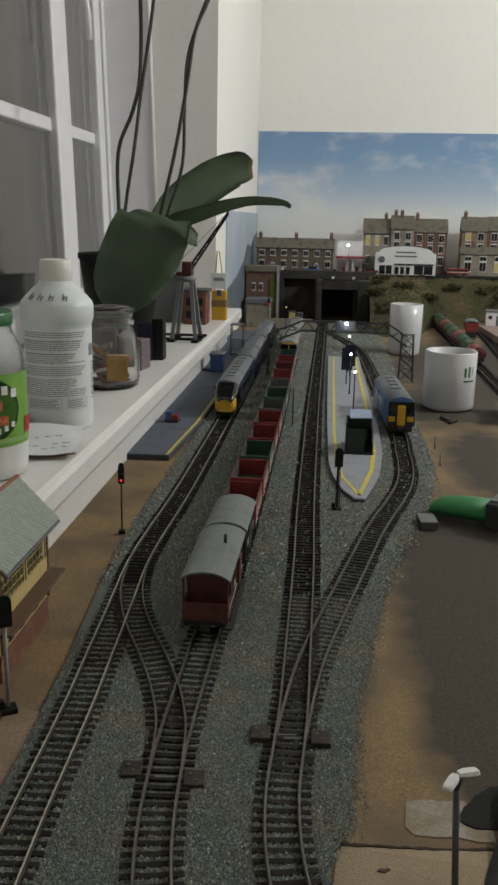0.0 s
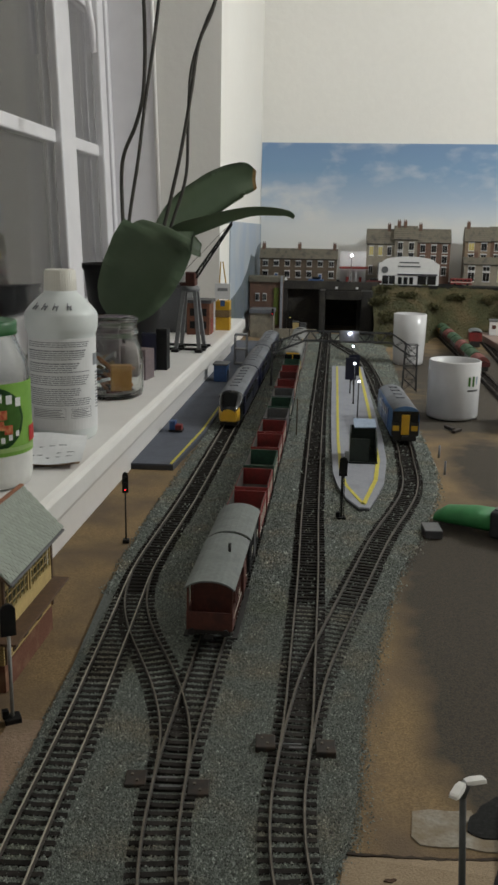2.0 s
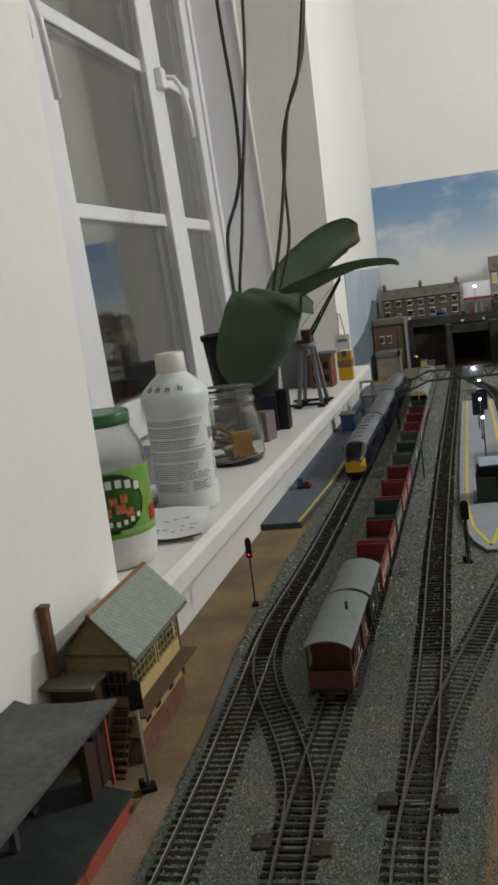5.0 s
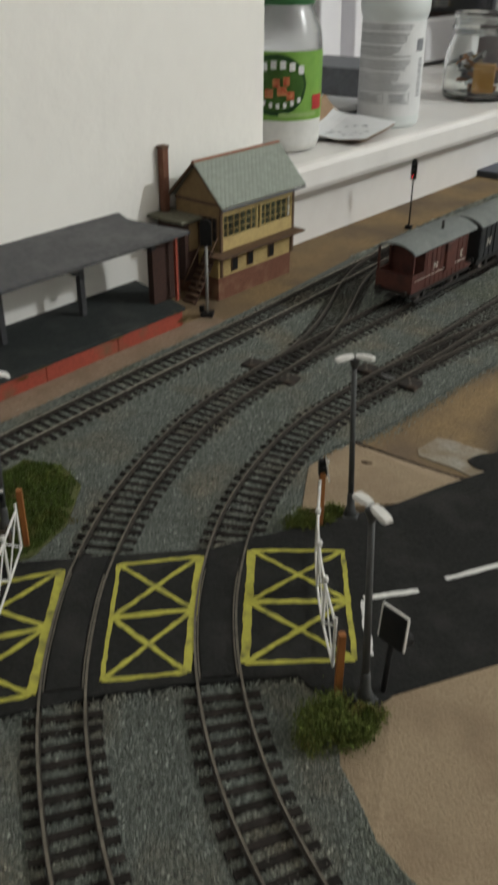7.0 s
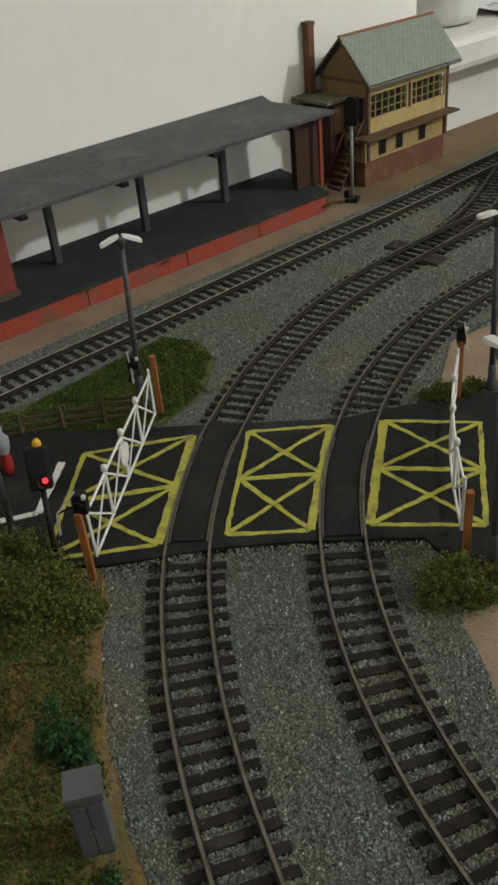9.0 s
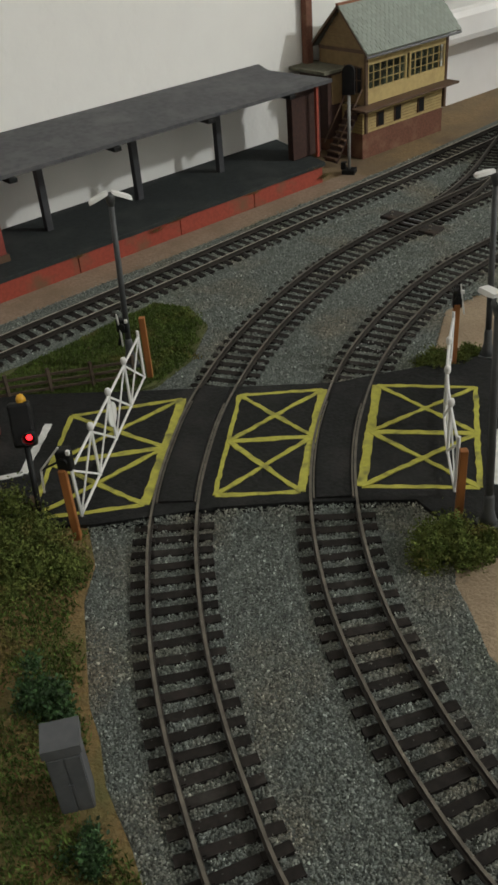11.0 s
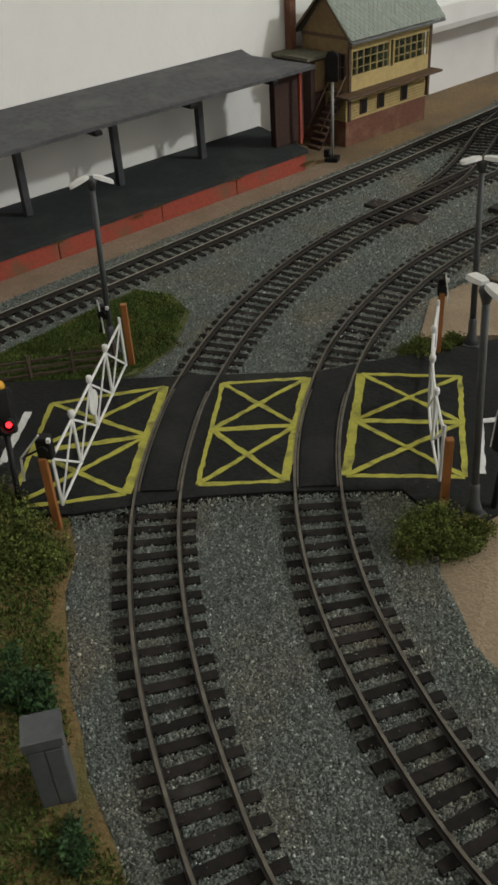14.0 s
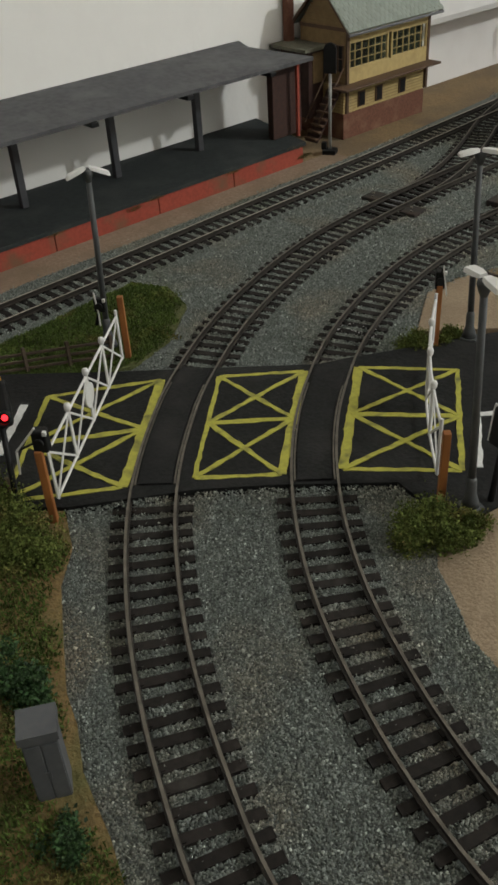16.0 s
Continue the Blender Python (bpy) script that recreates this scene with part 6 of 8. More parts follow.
def shelter_side(x, top):
    """A side wall whose top edge slopes down to the front."""
    bm = B()
    out = [(-0.024, 0.002), (0.022, 0.002), (0.022, top), (-0.004, top - 0.003), (-0.024, top - 0.016)]
    lo, hi = [bm.verts.new((x - 0.0008, y, z)) for y, z in out], [bm.verts.new((x + 0.0008, y, z)) for y, z in out]
    bm.faces.new(lo), bm.faces.new(hi)
    for k in range(5):
        bm.faces.new((lo[k], lo[(k + 1) % 5], hi[(k + 1) % 5], hi[k]))
    return bm


part("side_wall", shelter_side(-0.0140, 0.037), M_SHELTER, sh)
part("side_wall", shelter_side(0.0175, 0.030), M_SHELTER, sh)
one("back_wall", sh, M_SHELTER, -0.0140, 0.0175, 0.021, 0.022, 0.002, 0.037)
one("front_wall", sh, M_SHELTER, -0.0140, 0.0085, -0.0250, -0.0240, 0.002, 0.030)
one("corner_post", sh, M_SHELTER, -0.0150, -0.0130, -0.0260, -0.0240, 0.002, 0.037)
one("bench", sh, M_FENCE, -0.012, 0.012, 0.012, 0.019, 0.008, 0.010)
part("roof", slab(B(), [(-0.0130, -0.018), (0.0150, -0.012), (0.0165, 0.016), (-0.0110, 0.014)], 0, 0.0014), mat("shelter_roof", (0.26, 0.34, 0.46), (0.20, 0.27, 0.38), 200, rough=0.35), sh, at=pose(0.001, 0.016, 0.0400, 9, 4, 6))

M_LED = glow("white_led", (0.75, 0.85, 1.0), 60.0)
for x, y, h in ((0.0373, 1.260, 0.065), (0.0341, 1.412, 0.068), (0.0346, 1.633, 0.068)):
    g = thing("platform_lamp", "slim black platform lamp post with a bright white light", "lamp post", at=(x, y, 0.0004), group="platform lamps")
    part("pole", lathe(B(), [(0.0016, 0), (0.0010, 0.004), (0.0008, h)], 8), M_BLACK, g)
    part("arm", rod(B(), (0, 0, h), (0, -0.005, h + 0.001), 0.0008, n=6), M_BLACK, g)
    part("bulb", lathe(B(), [(0.0004, -0.0014), (0.0015, -0.0006), (0.0016, 0.0006), (0.0005, 0.0014)], 10), M_LED, g, at=(0, -0.006, h - 0.0018))
    lamp("platform_lamp_light", "POINT", (x, y - 0.012, h - 0.0016), 0.0065, (0.72, 0.82, 1.0), 0.002)
for x, y, h in ((0.0300, 1.504, 0.062), (0.0370, 1.587, 0.056)):
    g = thing("platform_sign", "dark platform sign board on a slim post", "sign", at=(x, y, 0.0004), group="platform signs")
    part("post", rod(B(), (0, 0, 0), (0, 0, h), 0.0010, n=6), M_BLACK, g)
    part("board", box(B(), -0.0095, 0.0095, -0.0010, 0.0010, h - 0.038, h, bevel=0.0003), M_NAVY, g)
b = lathe(B(), [(0.0009, 0), (0.0009, 0.050), (0.0006, 0.053)], 8)
for x, y in ((-0.0475, 1.19),):
    solid("lineside_post", b, M_FENCE, "slim brown post standing in the ballast", "post", at=(x, y, GROUND - 0.001))
g = thing("platform_trolley", "small blue and red model trolley on the platform", "trolley", at=(-0.211, 1.160, 0.0012))
one("red_crate", g, M_WAGRED, -0.001, 0.008, -0.006, 0.006, 0.003, 0.010, bevel=0.0006)
one("blue_crate", g, M_LIGHTBLUE, -0.009, -0.001, -0.006, 0.008, 0.003, 0.015, bevel=0.0006)
one("deck", g, M_UNDER, -0.010, 0.009, -0.008, 0.009, 0.001, 0.003)
g = thing("platform_kiosk", "small blue kiosk on the platform", "kiosk", at=(-0.205, 1.59, 0.0012))
one("body", g, M_LIGHTBLUE, -0.012, 0.012, -0.018, 0.018, 0, 0.030, bevel=0.001)
one("roof", g, M_GREY, -0.014, 0.014, -0.020, 0.020, 0.030, 0.033, bevel=0.0008)
g = thing("lattice_kiosk", "grey lattice sided equipment cage on the platform", "cage", at=(-0.192, 1.80, 0.0012))
for x in (-0.012, 0.012):
    for y in (-0.012, 0.012):
        one("corner_post", g, M_GREY, x - 0.001, x + 0.001, y - 0.001, y + 0.001, 0, 0.062)
for z in (0.0, 0.03, 0.060):
    one("tier", g, M_GREY, -0.013, 0.013, -0.013, 0.013, z, z + 0.0025)

# ---- signal gantry ----
gy = 1.580
ga = thing("signal_gantry", "dark lattice steel signal gantry spanning the tracks", "gantry", at=(0, 0, GROUND))
for cx in (0.1365,):
    for dx in (-0.0125, 0.0125):
        for dy in (-0.0085, 0.0085):
            part("tower_leg", bar(B(), (cx + dx, gy + dy, -0.002), (cx + dx * 0.8, gy + dy, 0.0815), 0.0018, 0.0018, up=(1, 0, 0)), M_DARKGREY, ga)
    for k in range(4):
        z0, z1 = k * 0.0205, (k + 1) * 0.0205
        for dy in (-0.0085, 0.0085):
            part("tower_brace", bar(B(), (cx - 0.0125, gy + dy, z0), (cx + 0.0115, gy + dy, z1), 0.0010, 0.0010), M_DARKGREY, ga)
            part("tower_brace", bar(B(), (cx + 0.0125, gy + dy, z0), (cx - 0.0115, gy + dy, z1), 0.0010, 0.0010), M_DARKGREY, ga)
            part("tower_tie", bar(B(), (cx - 0.0125, gy + dy, z1), (cx + 0.0125, gy + dy, z1), 0.0012, 0.0012), M_DARKGREY, ga)
# a level boom with cranked ends that come down to the towers
CRANK = [(-0.112, 0.076), (-0.052, 0.101), (0.100, 0.101), (0.136, 0.078)]
for dy in (-0.0085, 0.0085):
    for (xa, za), (xb, zb) in zip(CRANK, CRANK[1:]):
        for dz in (0, -0.017):
            part("boom_rail", bar(B(), (xa, gy + dy, za + dz), (xb, gy + dy, zb + dz), 0.0018, 0.0018), M_DARKGREY, ga)
    for k in range(18):
        xa, xb = -0.112 + 0.248 * k / 18, -0.112 + 0.248 * (k + 1) / 18
        za, zb = (float(np.interp(x, [c[0] for c in CRANK], [c[1] for c in CRANK])) for x in (xa, xb))
        up, down = (0, -0.017) if k % 2 else (-0.017, 0)
        part("boom_brace", bar(B(), (xa, gy + dy, za + up), (xb, gy + dy, zb + down), 0.0010, 0.0010), M_DARKGREY, ga)
part("far_leg", bar(B(), (-0.112, gy, -0.002), (-0.112, gy, 0.076), 0.004, 0.004, up=(1, 0, 0)), M_DARKGREY, ga)
part("light_box", box(B(), 0.008, 0.043, gy - 0.0135, gy - 0.0095, 0.086, 0.105, bevel=0.0006), M_GREY, ga)
part("lamp", box(B(), 0.0255, 0.0290, gy - 0.0165, gy - 0.0135, 0.0990, 0.1015, bevel=0.0004), M_LED, ga)
lamp("gantry_light", "POINT", (0.027, gy - 0.020, 0.096), 0.005, (0.72, 0.82, 1.0), 0.002)


# ---- mugs, and what lies by them ----
def mug(at, prof, inner, turn, label, handle_r, marks):
    g = thing("mug", label, "mug", at=pose(*at, GROUND - 0.0018, 0, 0, turn), group="china mugs")
    china = mat("white_china", (0.60, 0.60, 0.61), (0.57, 0.57, 0.58), 60, rough=0.24)
    part("body", lathe(B(), prof + inner, 48), china, g)
    b = B()
    r, z0, z1 = handle_r
    pts = [(r - 0.002, z1), (r + 0.012, z1 + 0.002), (r + 0.024, z1 - 0.008), (r + 0.027, (z0 + z1) / 2), (r + 0.022, z0 + 0.006), (r + 0.010, z0 - 0.002), (r - 0.002, z0 + 0.001)]
    tube(b, [(x, 0, a) for x, a in pts], 0.0048, 12)
    part("handle", b, china, g)
    for ang, z, w, h, m in marks:
        rr = prof[2][0] + 0.0004
        bb = B()
        k = 6
        vs = [[bb.verts.new((rr * math.cos(ang + w * (i / k - 0.5)), rr * math.sin(ang + w * (i / k - 0.5)), zz)) for i in range(k + 1)] for zz in (z, z + h)]
        for i in range(k):
            bb.faces.new((vs[0][i], vs[0][i + 1], vs[1][i + 1], vs[1][i]))
        bmesh.ops.solidify(bb, geom=bb.faces[:], thickness=-0.0004)
        part("printed_mark", bb, m, g, "printed mark")
    return g


MG = mat("printed_green", (0.10, 0.28, 0.06), rough=0.4)
mug((0.1855, 1.362), [(0.034, 0.0), (0.038, 0.002), (0.0392, 0.006), (0.0395, 0.088), (0.0385, 0.0895)], [(0.0362, 0.0890), (0.0358, 0.010), (0.030, 0.006), (0.001, 0.006)], 75,
    "plain white china mug with a small green mark", (0.039, 0.020, 0.070),
    [(math.radians(-137), 0.054, 0.10, 0.014, MG), (math.radians(-126), 0.053, 0.10, 0.016, MG), (math.radians(-115), 0.056, 0.08, 0.012, mat("printed_blue", (0.25, 0.35, 0.5), rough=0.4)), (math.radians(-125), 0.046, 0.55, 0.0025, M_WAGGREY)])
mug((0.1605, 1.925), [(0.029, 0.0), (0.0318, 0.002), (0.0325, 0.010), (0.0345, 0.060), (0.0352, 0.1080)], [(0.0332, 0.1085), (0.0322, 0.060), (0.029, 0.010), (0.001, 0.008)], 90,
    "tall white china mug with green and yellow patches", (0.0335, 0.030, 0.085),
    [(math.radians(108), 0.040, 0.7, 0.022, mat("dark_green_patch", (0.02, 0.09, 0.06), rough=0.4)), (math.radians(-100), 0.038, 0.4, 0.024, M_NOSE), (math.radians(-122), 0.046, 0.5, 0.014, MG)])

b = B()
rings = []
for u, w, h in ((0.0, 0.002, 0.003), (0.05, 0.008, 0.008), (0.2, 0.013, 0.013), (0.6, 0.015, 0.016), (1.0, 0.0155, 0.017)):
    rings.append([b.verts.new((1.3 * w * math.cos(a), u * 0.062, 1.4 * h * (0.55 + 0.45 * math.sin(a)))) for a in np.linspace(0, 2 * math.pi, 14, endpoint=False)])
for r0, r1 in zip(rings, rings[1:]):
    for i in range(14):
        b.faces.new((r0[i], r0[(i + 1) % 14], r1[(i + 1) % 14], r1[i])).smooth = True
b.faces.new(rings[0]), b.faces.new(rings[-1])
nose = thing("green_model_coach", "bright green streamlined model nose lying on the cinders", "model", at=pose(0.1050, 0.8420, -0.0048, 0, 0, -118))
part("green_shell", b, mat("bright_green_plastic", (0.026, 0.20, 0.055), (0.02, 0.165, 0.045), 100, rough=0.6), nose)
part("dark_body", box(B(), -0.0190, 0.0190, 0.061, 0.17, 0.0, 0.026, bevel=0.003), M_VANBODY, nose)
part("roof_panel", box(B(), -0.012, 0.012, 0.063, 0.17, 0.026, 0.0275, bevel=0.0006), M_VANROOF, nose)
g = thing("grey_foundation_block", "pale grey topped concrete block beside the points", "block", at=pose(0.0985, 0.8010, GROUND - 0.002, 0, 0, 4))
part("block", box(B(), -0.0082, 0.0082, -0.0130, 0.0130, 0, 0.007, bevel=0.0006), M_DARKGREY, g)
part("top_slab", box(B(), -0.0080, 0.0080, -0.0128, 0.0128, 0.007, 0.0078, bevel=0.0003), M_GREY, g)
for x, y, tr in ((0.172, 1.272, 25), (0.180, 1.255, -35)):
    b = box(B(), -0.003, 0.003, -0.011, 0.011, 0, 0.004, bevel=0.0008)
    solid("loose_scrap", b, M_WHEEL, "small piece of dark scrap metal on the ground", "scrap", at=pose(x, y, -0.0056, 0, 0, tr), group="scrap pieces")
for x, y in ((0.138, 1.10), (0.136, 1.02)):
    b = lathe(B(), [(0.0014, 0), (0.0012, 0.016), (0.0004, 0.0165)], 8)
    solid("marker_post", b, M_CONCRETE, "short pale concrete marker post", "post", at=(x, y, -0.0056), group="marker posts")

# ---- things on the window sill ----
M_PLASTIC = mat("white_bottle_plastic", (0.70, 0.74, 0.74), (0.66, 0.70, 0.70), 40, rough=0.35)
M_CAP = mat("cream_cap_plastic", (0.74, 0.72, 0.66), (0.70, 0.68, 0.62), 40, rough=0.4)
M_LABEL = mat("white_paper_label", (0.74, 0.75, 0.76), (0.70, 0.71, 0.72), 100, rough=0.5)
M_INK = mat("grey_print", (0.17, 0.18, 0.20), (0.24, 0.25, 0.27), 300, rough=0.6)
M_JARGLASS = clear("jar_glass", (0.96, 0.98, 0.96), 0.03)
M_TOWNPAPER = mat("brown_backed_paper", (0.36, 0.24, 0.15), (0.30, 0.20, 0.12), 120, rough=0.7)
M_GREENLID = mat("green_enamel_lid", (0.025, 0.13, 0.04), (0.02, 0.11, 0.035), 100, rough=0.3)
M_GREENLABEL = mat("green_label", (0.20, 0.40, 0.065), (0.165, 0.35, 0.055), 120, rough=0.45)
M_DKGREEN = mat("dark_green_label", (0.030, 0.115, 0.028), (0.024, 0.095, 0.024), 120, rough=0.45)


def wrap(bm, r, a0, a1, z0, z1, t=0.0004, n=None):
    """A thin patch wrapped round an upright cylinder, angles in degrees."""
    n = n or max(2, int(abs(a1 - a0) / 6))
    ring = [[bm.verts.new((rr * math.cos(math.radians(a0 + (a1 - a0) * i / n)), rr * math.sin(math.radians(a0 + (a1 - a0) * i / n)), z)) for i in range(n + 1)]
            for rr, z in ((r, z0), (r + t, z0), (r + t, z1), (r, z1))]
    for k in range(4):
        p, q = ring[k], ring[(k + 1) % 4]
        for i in range(n):
            bm.faces.new((p[i], p[i + 1], q[i + 1], q[i]))
    for i in (0, n):
        bm.faces.new([ring[k][i] for k in range(4)])
    return bm


bot = thing("plastic_bottle", "white plastic chemical bottle with a printed label on the sill", "bottle", at=pose(-0.2560, 0.806, SILL_Z, 0, 0, -62) @ Matrix.Diagonal((1.01, 1.01, 1, 1)))
part("body", lathe(B(), [(0.0270, 0.0), (0.0300, 0.002), (0.0310, 0.006), (0.0310, 0.099), (0.0322, 0.102), (0.0334, 0.106), (0.0334, 0.117), (0.0322, 0.1205), (0.0280, 0.1255), (0.0200, 0.1335), (0.0160, 0.1365), (0.0145, 0.140)], 48), M_PLASTIC, bot)
cap = part("cap", lathe(B(), [(0.0146, 0.136), (0.0148, 0.139), (0.0142, 0.157), (0.0130, 0.1585)], 40), M_CAP, bot)
b = B()
for k in range(40):
    a = 2 * math.pi * k / 40
    rod(b, (0.0147 * math.cos(a), 0.0147 * math.sin(a), 0.139), (0.0142 * math.cos(a), 0.0142 * math.sin(a), 0.156), 0.0003, n=4)
part("ribs", b, M_CAP, cap)
part("label", wrap(B(), 0.0310, -88, 82, 0.012, 0.097, 0.0003), M_LABEL, bot, "white printed paper label")
b = B()
z = 0.0935
for k in range(27):
    if k in (3, 8, 13, 18):
        z -= 0.0022
    a = -79.0
    while a < 38 - (k * 37 % 34):
        w = random.uniform(3, 11)
        wrap(b, 0.0314, a, a + w, z, z + (0.0011 if k in (3, 8) else 0.00075), 0.00015)
        a += w + random.uniform(0.8, 1.8)
    z -= 0.0019
for a0, a1 in ((-70, -8), (2, 40)):
    for k in range(5):
        wrap(b, 0.0314, a0 + 2, a1 - 2 - (k * 7 % 12), 0.0245 + 0.0016 * k, 0.0252 + 0.0016 * k, 0.00012)
    for z in (0.0230, 0.0328):
        wrap(b, 0.0314, a0, a1, z, z + 0.0003, 0.00012)
    for a in (a0, a1):
        wrap(b, 0.0314, a, a + 0.6, 0.0230, 0.0331, 0.00012)
for k in range(12):
    wrap(b, 0.0314, 58, 70 - (k % 3), 0.030 + 0.0030 * k, 0.0312 + 0.0030 * k + 0.0006 * (k % 2), 0.00015)
part("print_bar", b, M_INK, bot, "grey print bars")
b = B()
wrap(b, 0.0314, 50, 68, 0.071, 0.082, 0.00012)
part("pattern_square", b, M_INK, bot)
b = B()
for a in (-64, -44, -24, 0):
    for da, z0, z1 in ((0, 0.1235, 0.1290), (6, 0.1232, 0.1270)):
        p = [(zz, 0.0322 - (zz - 0.1205) * 0.84 + 0.0010) for zz in (z0, z1)]
        rod(b, (p[0][1] * math.cos(math.radians(a + da)), p[0][1] * math.sin(math.radians(a + da)), z0), (p[1][1] * math.cos(math.radians(a + da + 3)), p[1][1] * math.sin(math.radians(a + da + 3)), z1), 0.0006, n=5)
    zz = 0.1262
    rr = 0.0322 - (zz - 0.1205) * 0.84 + 0.0010
    rod(b, (rr * math.cos(math.radians(a)), rr * math.sin(math.radians(a)), zz), (rr * math.cos(math.radians(a + 8)), rr * math.sin(math.radians(a + 8)), zz), 0.0006, n=5)
part("pen_mark", b, M_INK, bot, "faint hand written marks")

jar = thing("sauce_jar", "glass sauce jar with a green lid and green label", "jar", at=pose(-0.2660, 0.641, SILL_Z, 0, 0, -57))
part("glass", lathe(B(), [(0.026, 0.0), (0.0315, 0.002), (0.0335, 0.010), (0.0340, 0.030), (0.0340, 0.085), (0.0325, 0.098), (0.0260, 0.112), (0.0248, 0.118), (0.0248, 0.122), (0.0232, 0.122), (0.0232, 0.116),
                         (0.0243, 0.111), (0.0307, 0.097), (0.0322, 0.085), (0.0322, 0.010), (0.0300, 0.005), (0.001, 0.004)], 48), clear("misted_jar_glass", (0.97, 0.98, 0.97), 0.22), jar)
part("white_content", lathe(B(), [(0.0262, 0.0003), (0.0318, 0.0019), (0.0338, 0.010), (0.0343, 0.030), (0.0343, 0.074), (0.0338, 0.0745)], 40), mat("white_powder_paint", (0.68, 0.68, 0.66), (0.62, 0.62, 0.6), 120, rough=0.8), jar)
lid = part("lid", lathe(B(), [(0.0258, 0.1170), (0.0266, 0.1180), (0.0262, 0.1205), (0.0266, 0.1255), (0.0255, 0.1275), (0.0235, 0.1270)], 40), M_GREENLID, jar, "green enamelled lid")
part("label", wrap(B(), 0.0344, -100, 86, 0.028, 0.083, 0.0003), M_GREENLABEL, jar, "green paper label")
b = B()
cols = []
for k in range(25):
    a, h = math.radians(-52 + 92 * k / 24), 0.0245 * math.sqrt(max(0.004, 1 - ((k - 12) / 12) ** 2))
    cols.append([b.verts.new((0.03500 * math.cos(a), 0.03500 * math.sin(a), 0.0565 + s * h)) for s in (-1, 1)])
for p, q in zip(cols, cols[1:]):
    b.faces.new((p[0], q[0], q[1], p[1]))
bmesh.ops.solidify(b, geom=b.faces[:], thickness=0.0002)
part("oval_panel", b, M_DKGREEN, jar, "dark green oval panel")
b = B()
cols = []
for k in range(25):
    a, h = math.radians(-48 + 84 * k / 24), 0.0205 * math.sqrt(max(0.004, 1 - ((k - 12) / 12) ** 2))
    cols.append([b.verts.new((0.03515 * math.cos(a), 0.03515 * math.sin(a), 0.0565 + s * h)) for s in (-1, 1)])
for p, q in zip(cols, cols[1:]):
    b.faces.new((p[0], q[0], q[1], p[1]))
bmesh.ops.solidify(b, geom=b.faces[:], thickness=0.0002)
part("oval_centre", b, mat("mid_green_label", (0.11, 0.27, 0.05), (0.085, 0.22, 0.04), 150, rough=0.45), jar)
for k in range(6):
    z = 0.0645 + 0.005 * math.cos((k - 2.5) / 1.8)
    part("name_bar", wrap(B(), 0.0354, -38 + k * 13, -30 + k * 13, z, z + 0.0066, 0.00015), M_LABEL, jar, "cream lettering bar")
for k in range(7):
    z = 0.0440 - 0.006 * math.cos((k - 3) / 2.2)
    part("name_bar", wrap(B(), 0.0354, -34 + k * 10, -29 + k * 10, z, z + 0.0042, 0.00015), M_LABEL, jar, "cream lettering bar")
part("pale_bar", wrap(B(), 0.0352, 0, 60, 0.031, 0.0345, 0.00015), mat("pale_green_bar", (0.30, 0.45, 0.16), (0.26, 0.40, 0.14), 150, rough=0.45), jar)
b = B()
for a, z, w in ((-14, 0.050, 12), (4, 0.052, 13), (16, 0.0485, 11), (-4, 0.0585, 10), (10, 0.060, 9)):
    wrap(b, 0.0356, a - w / 2, a + w / 2, z - 0.0035, z + 0.0035, 0.0002)
part("tomato_mark", b, mat("label_red", (0.42, 0.07, 0.03), (0.55, 0.25, 0.10), 300, rough=0.5), jar)
part("red_tag", wrap(B(), 0.0352, 52, 74, 0.036, 0.048, 0.0002), mat("label_scarlet", (0.5, 0.03, 0.03), rough=0.5), jar)

big = thing("storage_jar", "large clear glass jar with a glass neck holding odds and ends", "jar", at=(-0.2660, 1.020, SILL_Z))
part("glass", lathe(B(), [(0.034, 0.0), (0.0385, 0.003), (0.0400, 0.012), (0.0400, 0.045), (0.0370, 0.060), (0.0330, 0.070), (0.0325, 0.074), (0.0345, 0.076), (0.0345, 0.079), (0.0325, 0.081), (0.0325, 0.088), (0.0345, 0.090),
                         (0.0345, 0.094), (0.0322, 0.0945), (0.0305, 0.088), (0.0310, 0.072), (0.0352, 0.059), (0.0382, 0.044), (0.0382, 0.012), (0.0365, 0.006), (0.001, 0.005)], 48), M_JARGLASS, big)
for i in range(26):
    a, r, z = random.uniform(0, 6.28), random.uniform(0, 0.024), 0.008 + 0.0015 * i
    m = random.choice((M_WAGDARK, M_GREY, M_TAN, M_BLACK, M_POST, M_LABEL))
    part("oddment", box(B(), -0.006, 0.006, -0.009, 0.009, -0.002, 0.002, bevel=0.0006), m, big, at=pose(r * math.cos(a), r * math.sin(a), z, random.uniform(-40, 40), random.uniform(-40, 40), a * 57))
part("amber_packet", box(B(), -0.012, 0.012, -0.003, 0.003, 0, 0.032, bevel=0.001), mat("amber_packet_card", (0.42, 0.20, 0.04), (0.5, 0.28, 0.08), 200, rough=0.5), big, at=pose(0.018, -0.020, 0.010, 8, 0, 20))

note = thing("paper_note", "curled white printed paper lying on the sill", "paper", at=pose(-0.2480, 0.715, SILL_Z + 0.0012, 0, 0, 12))


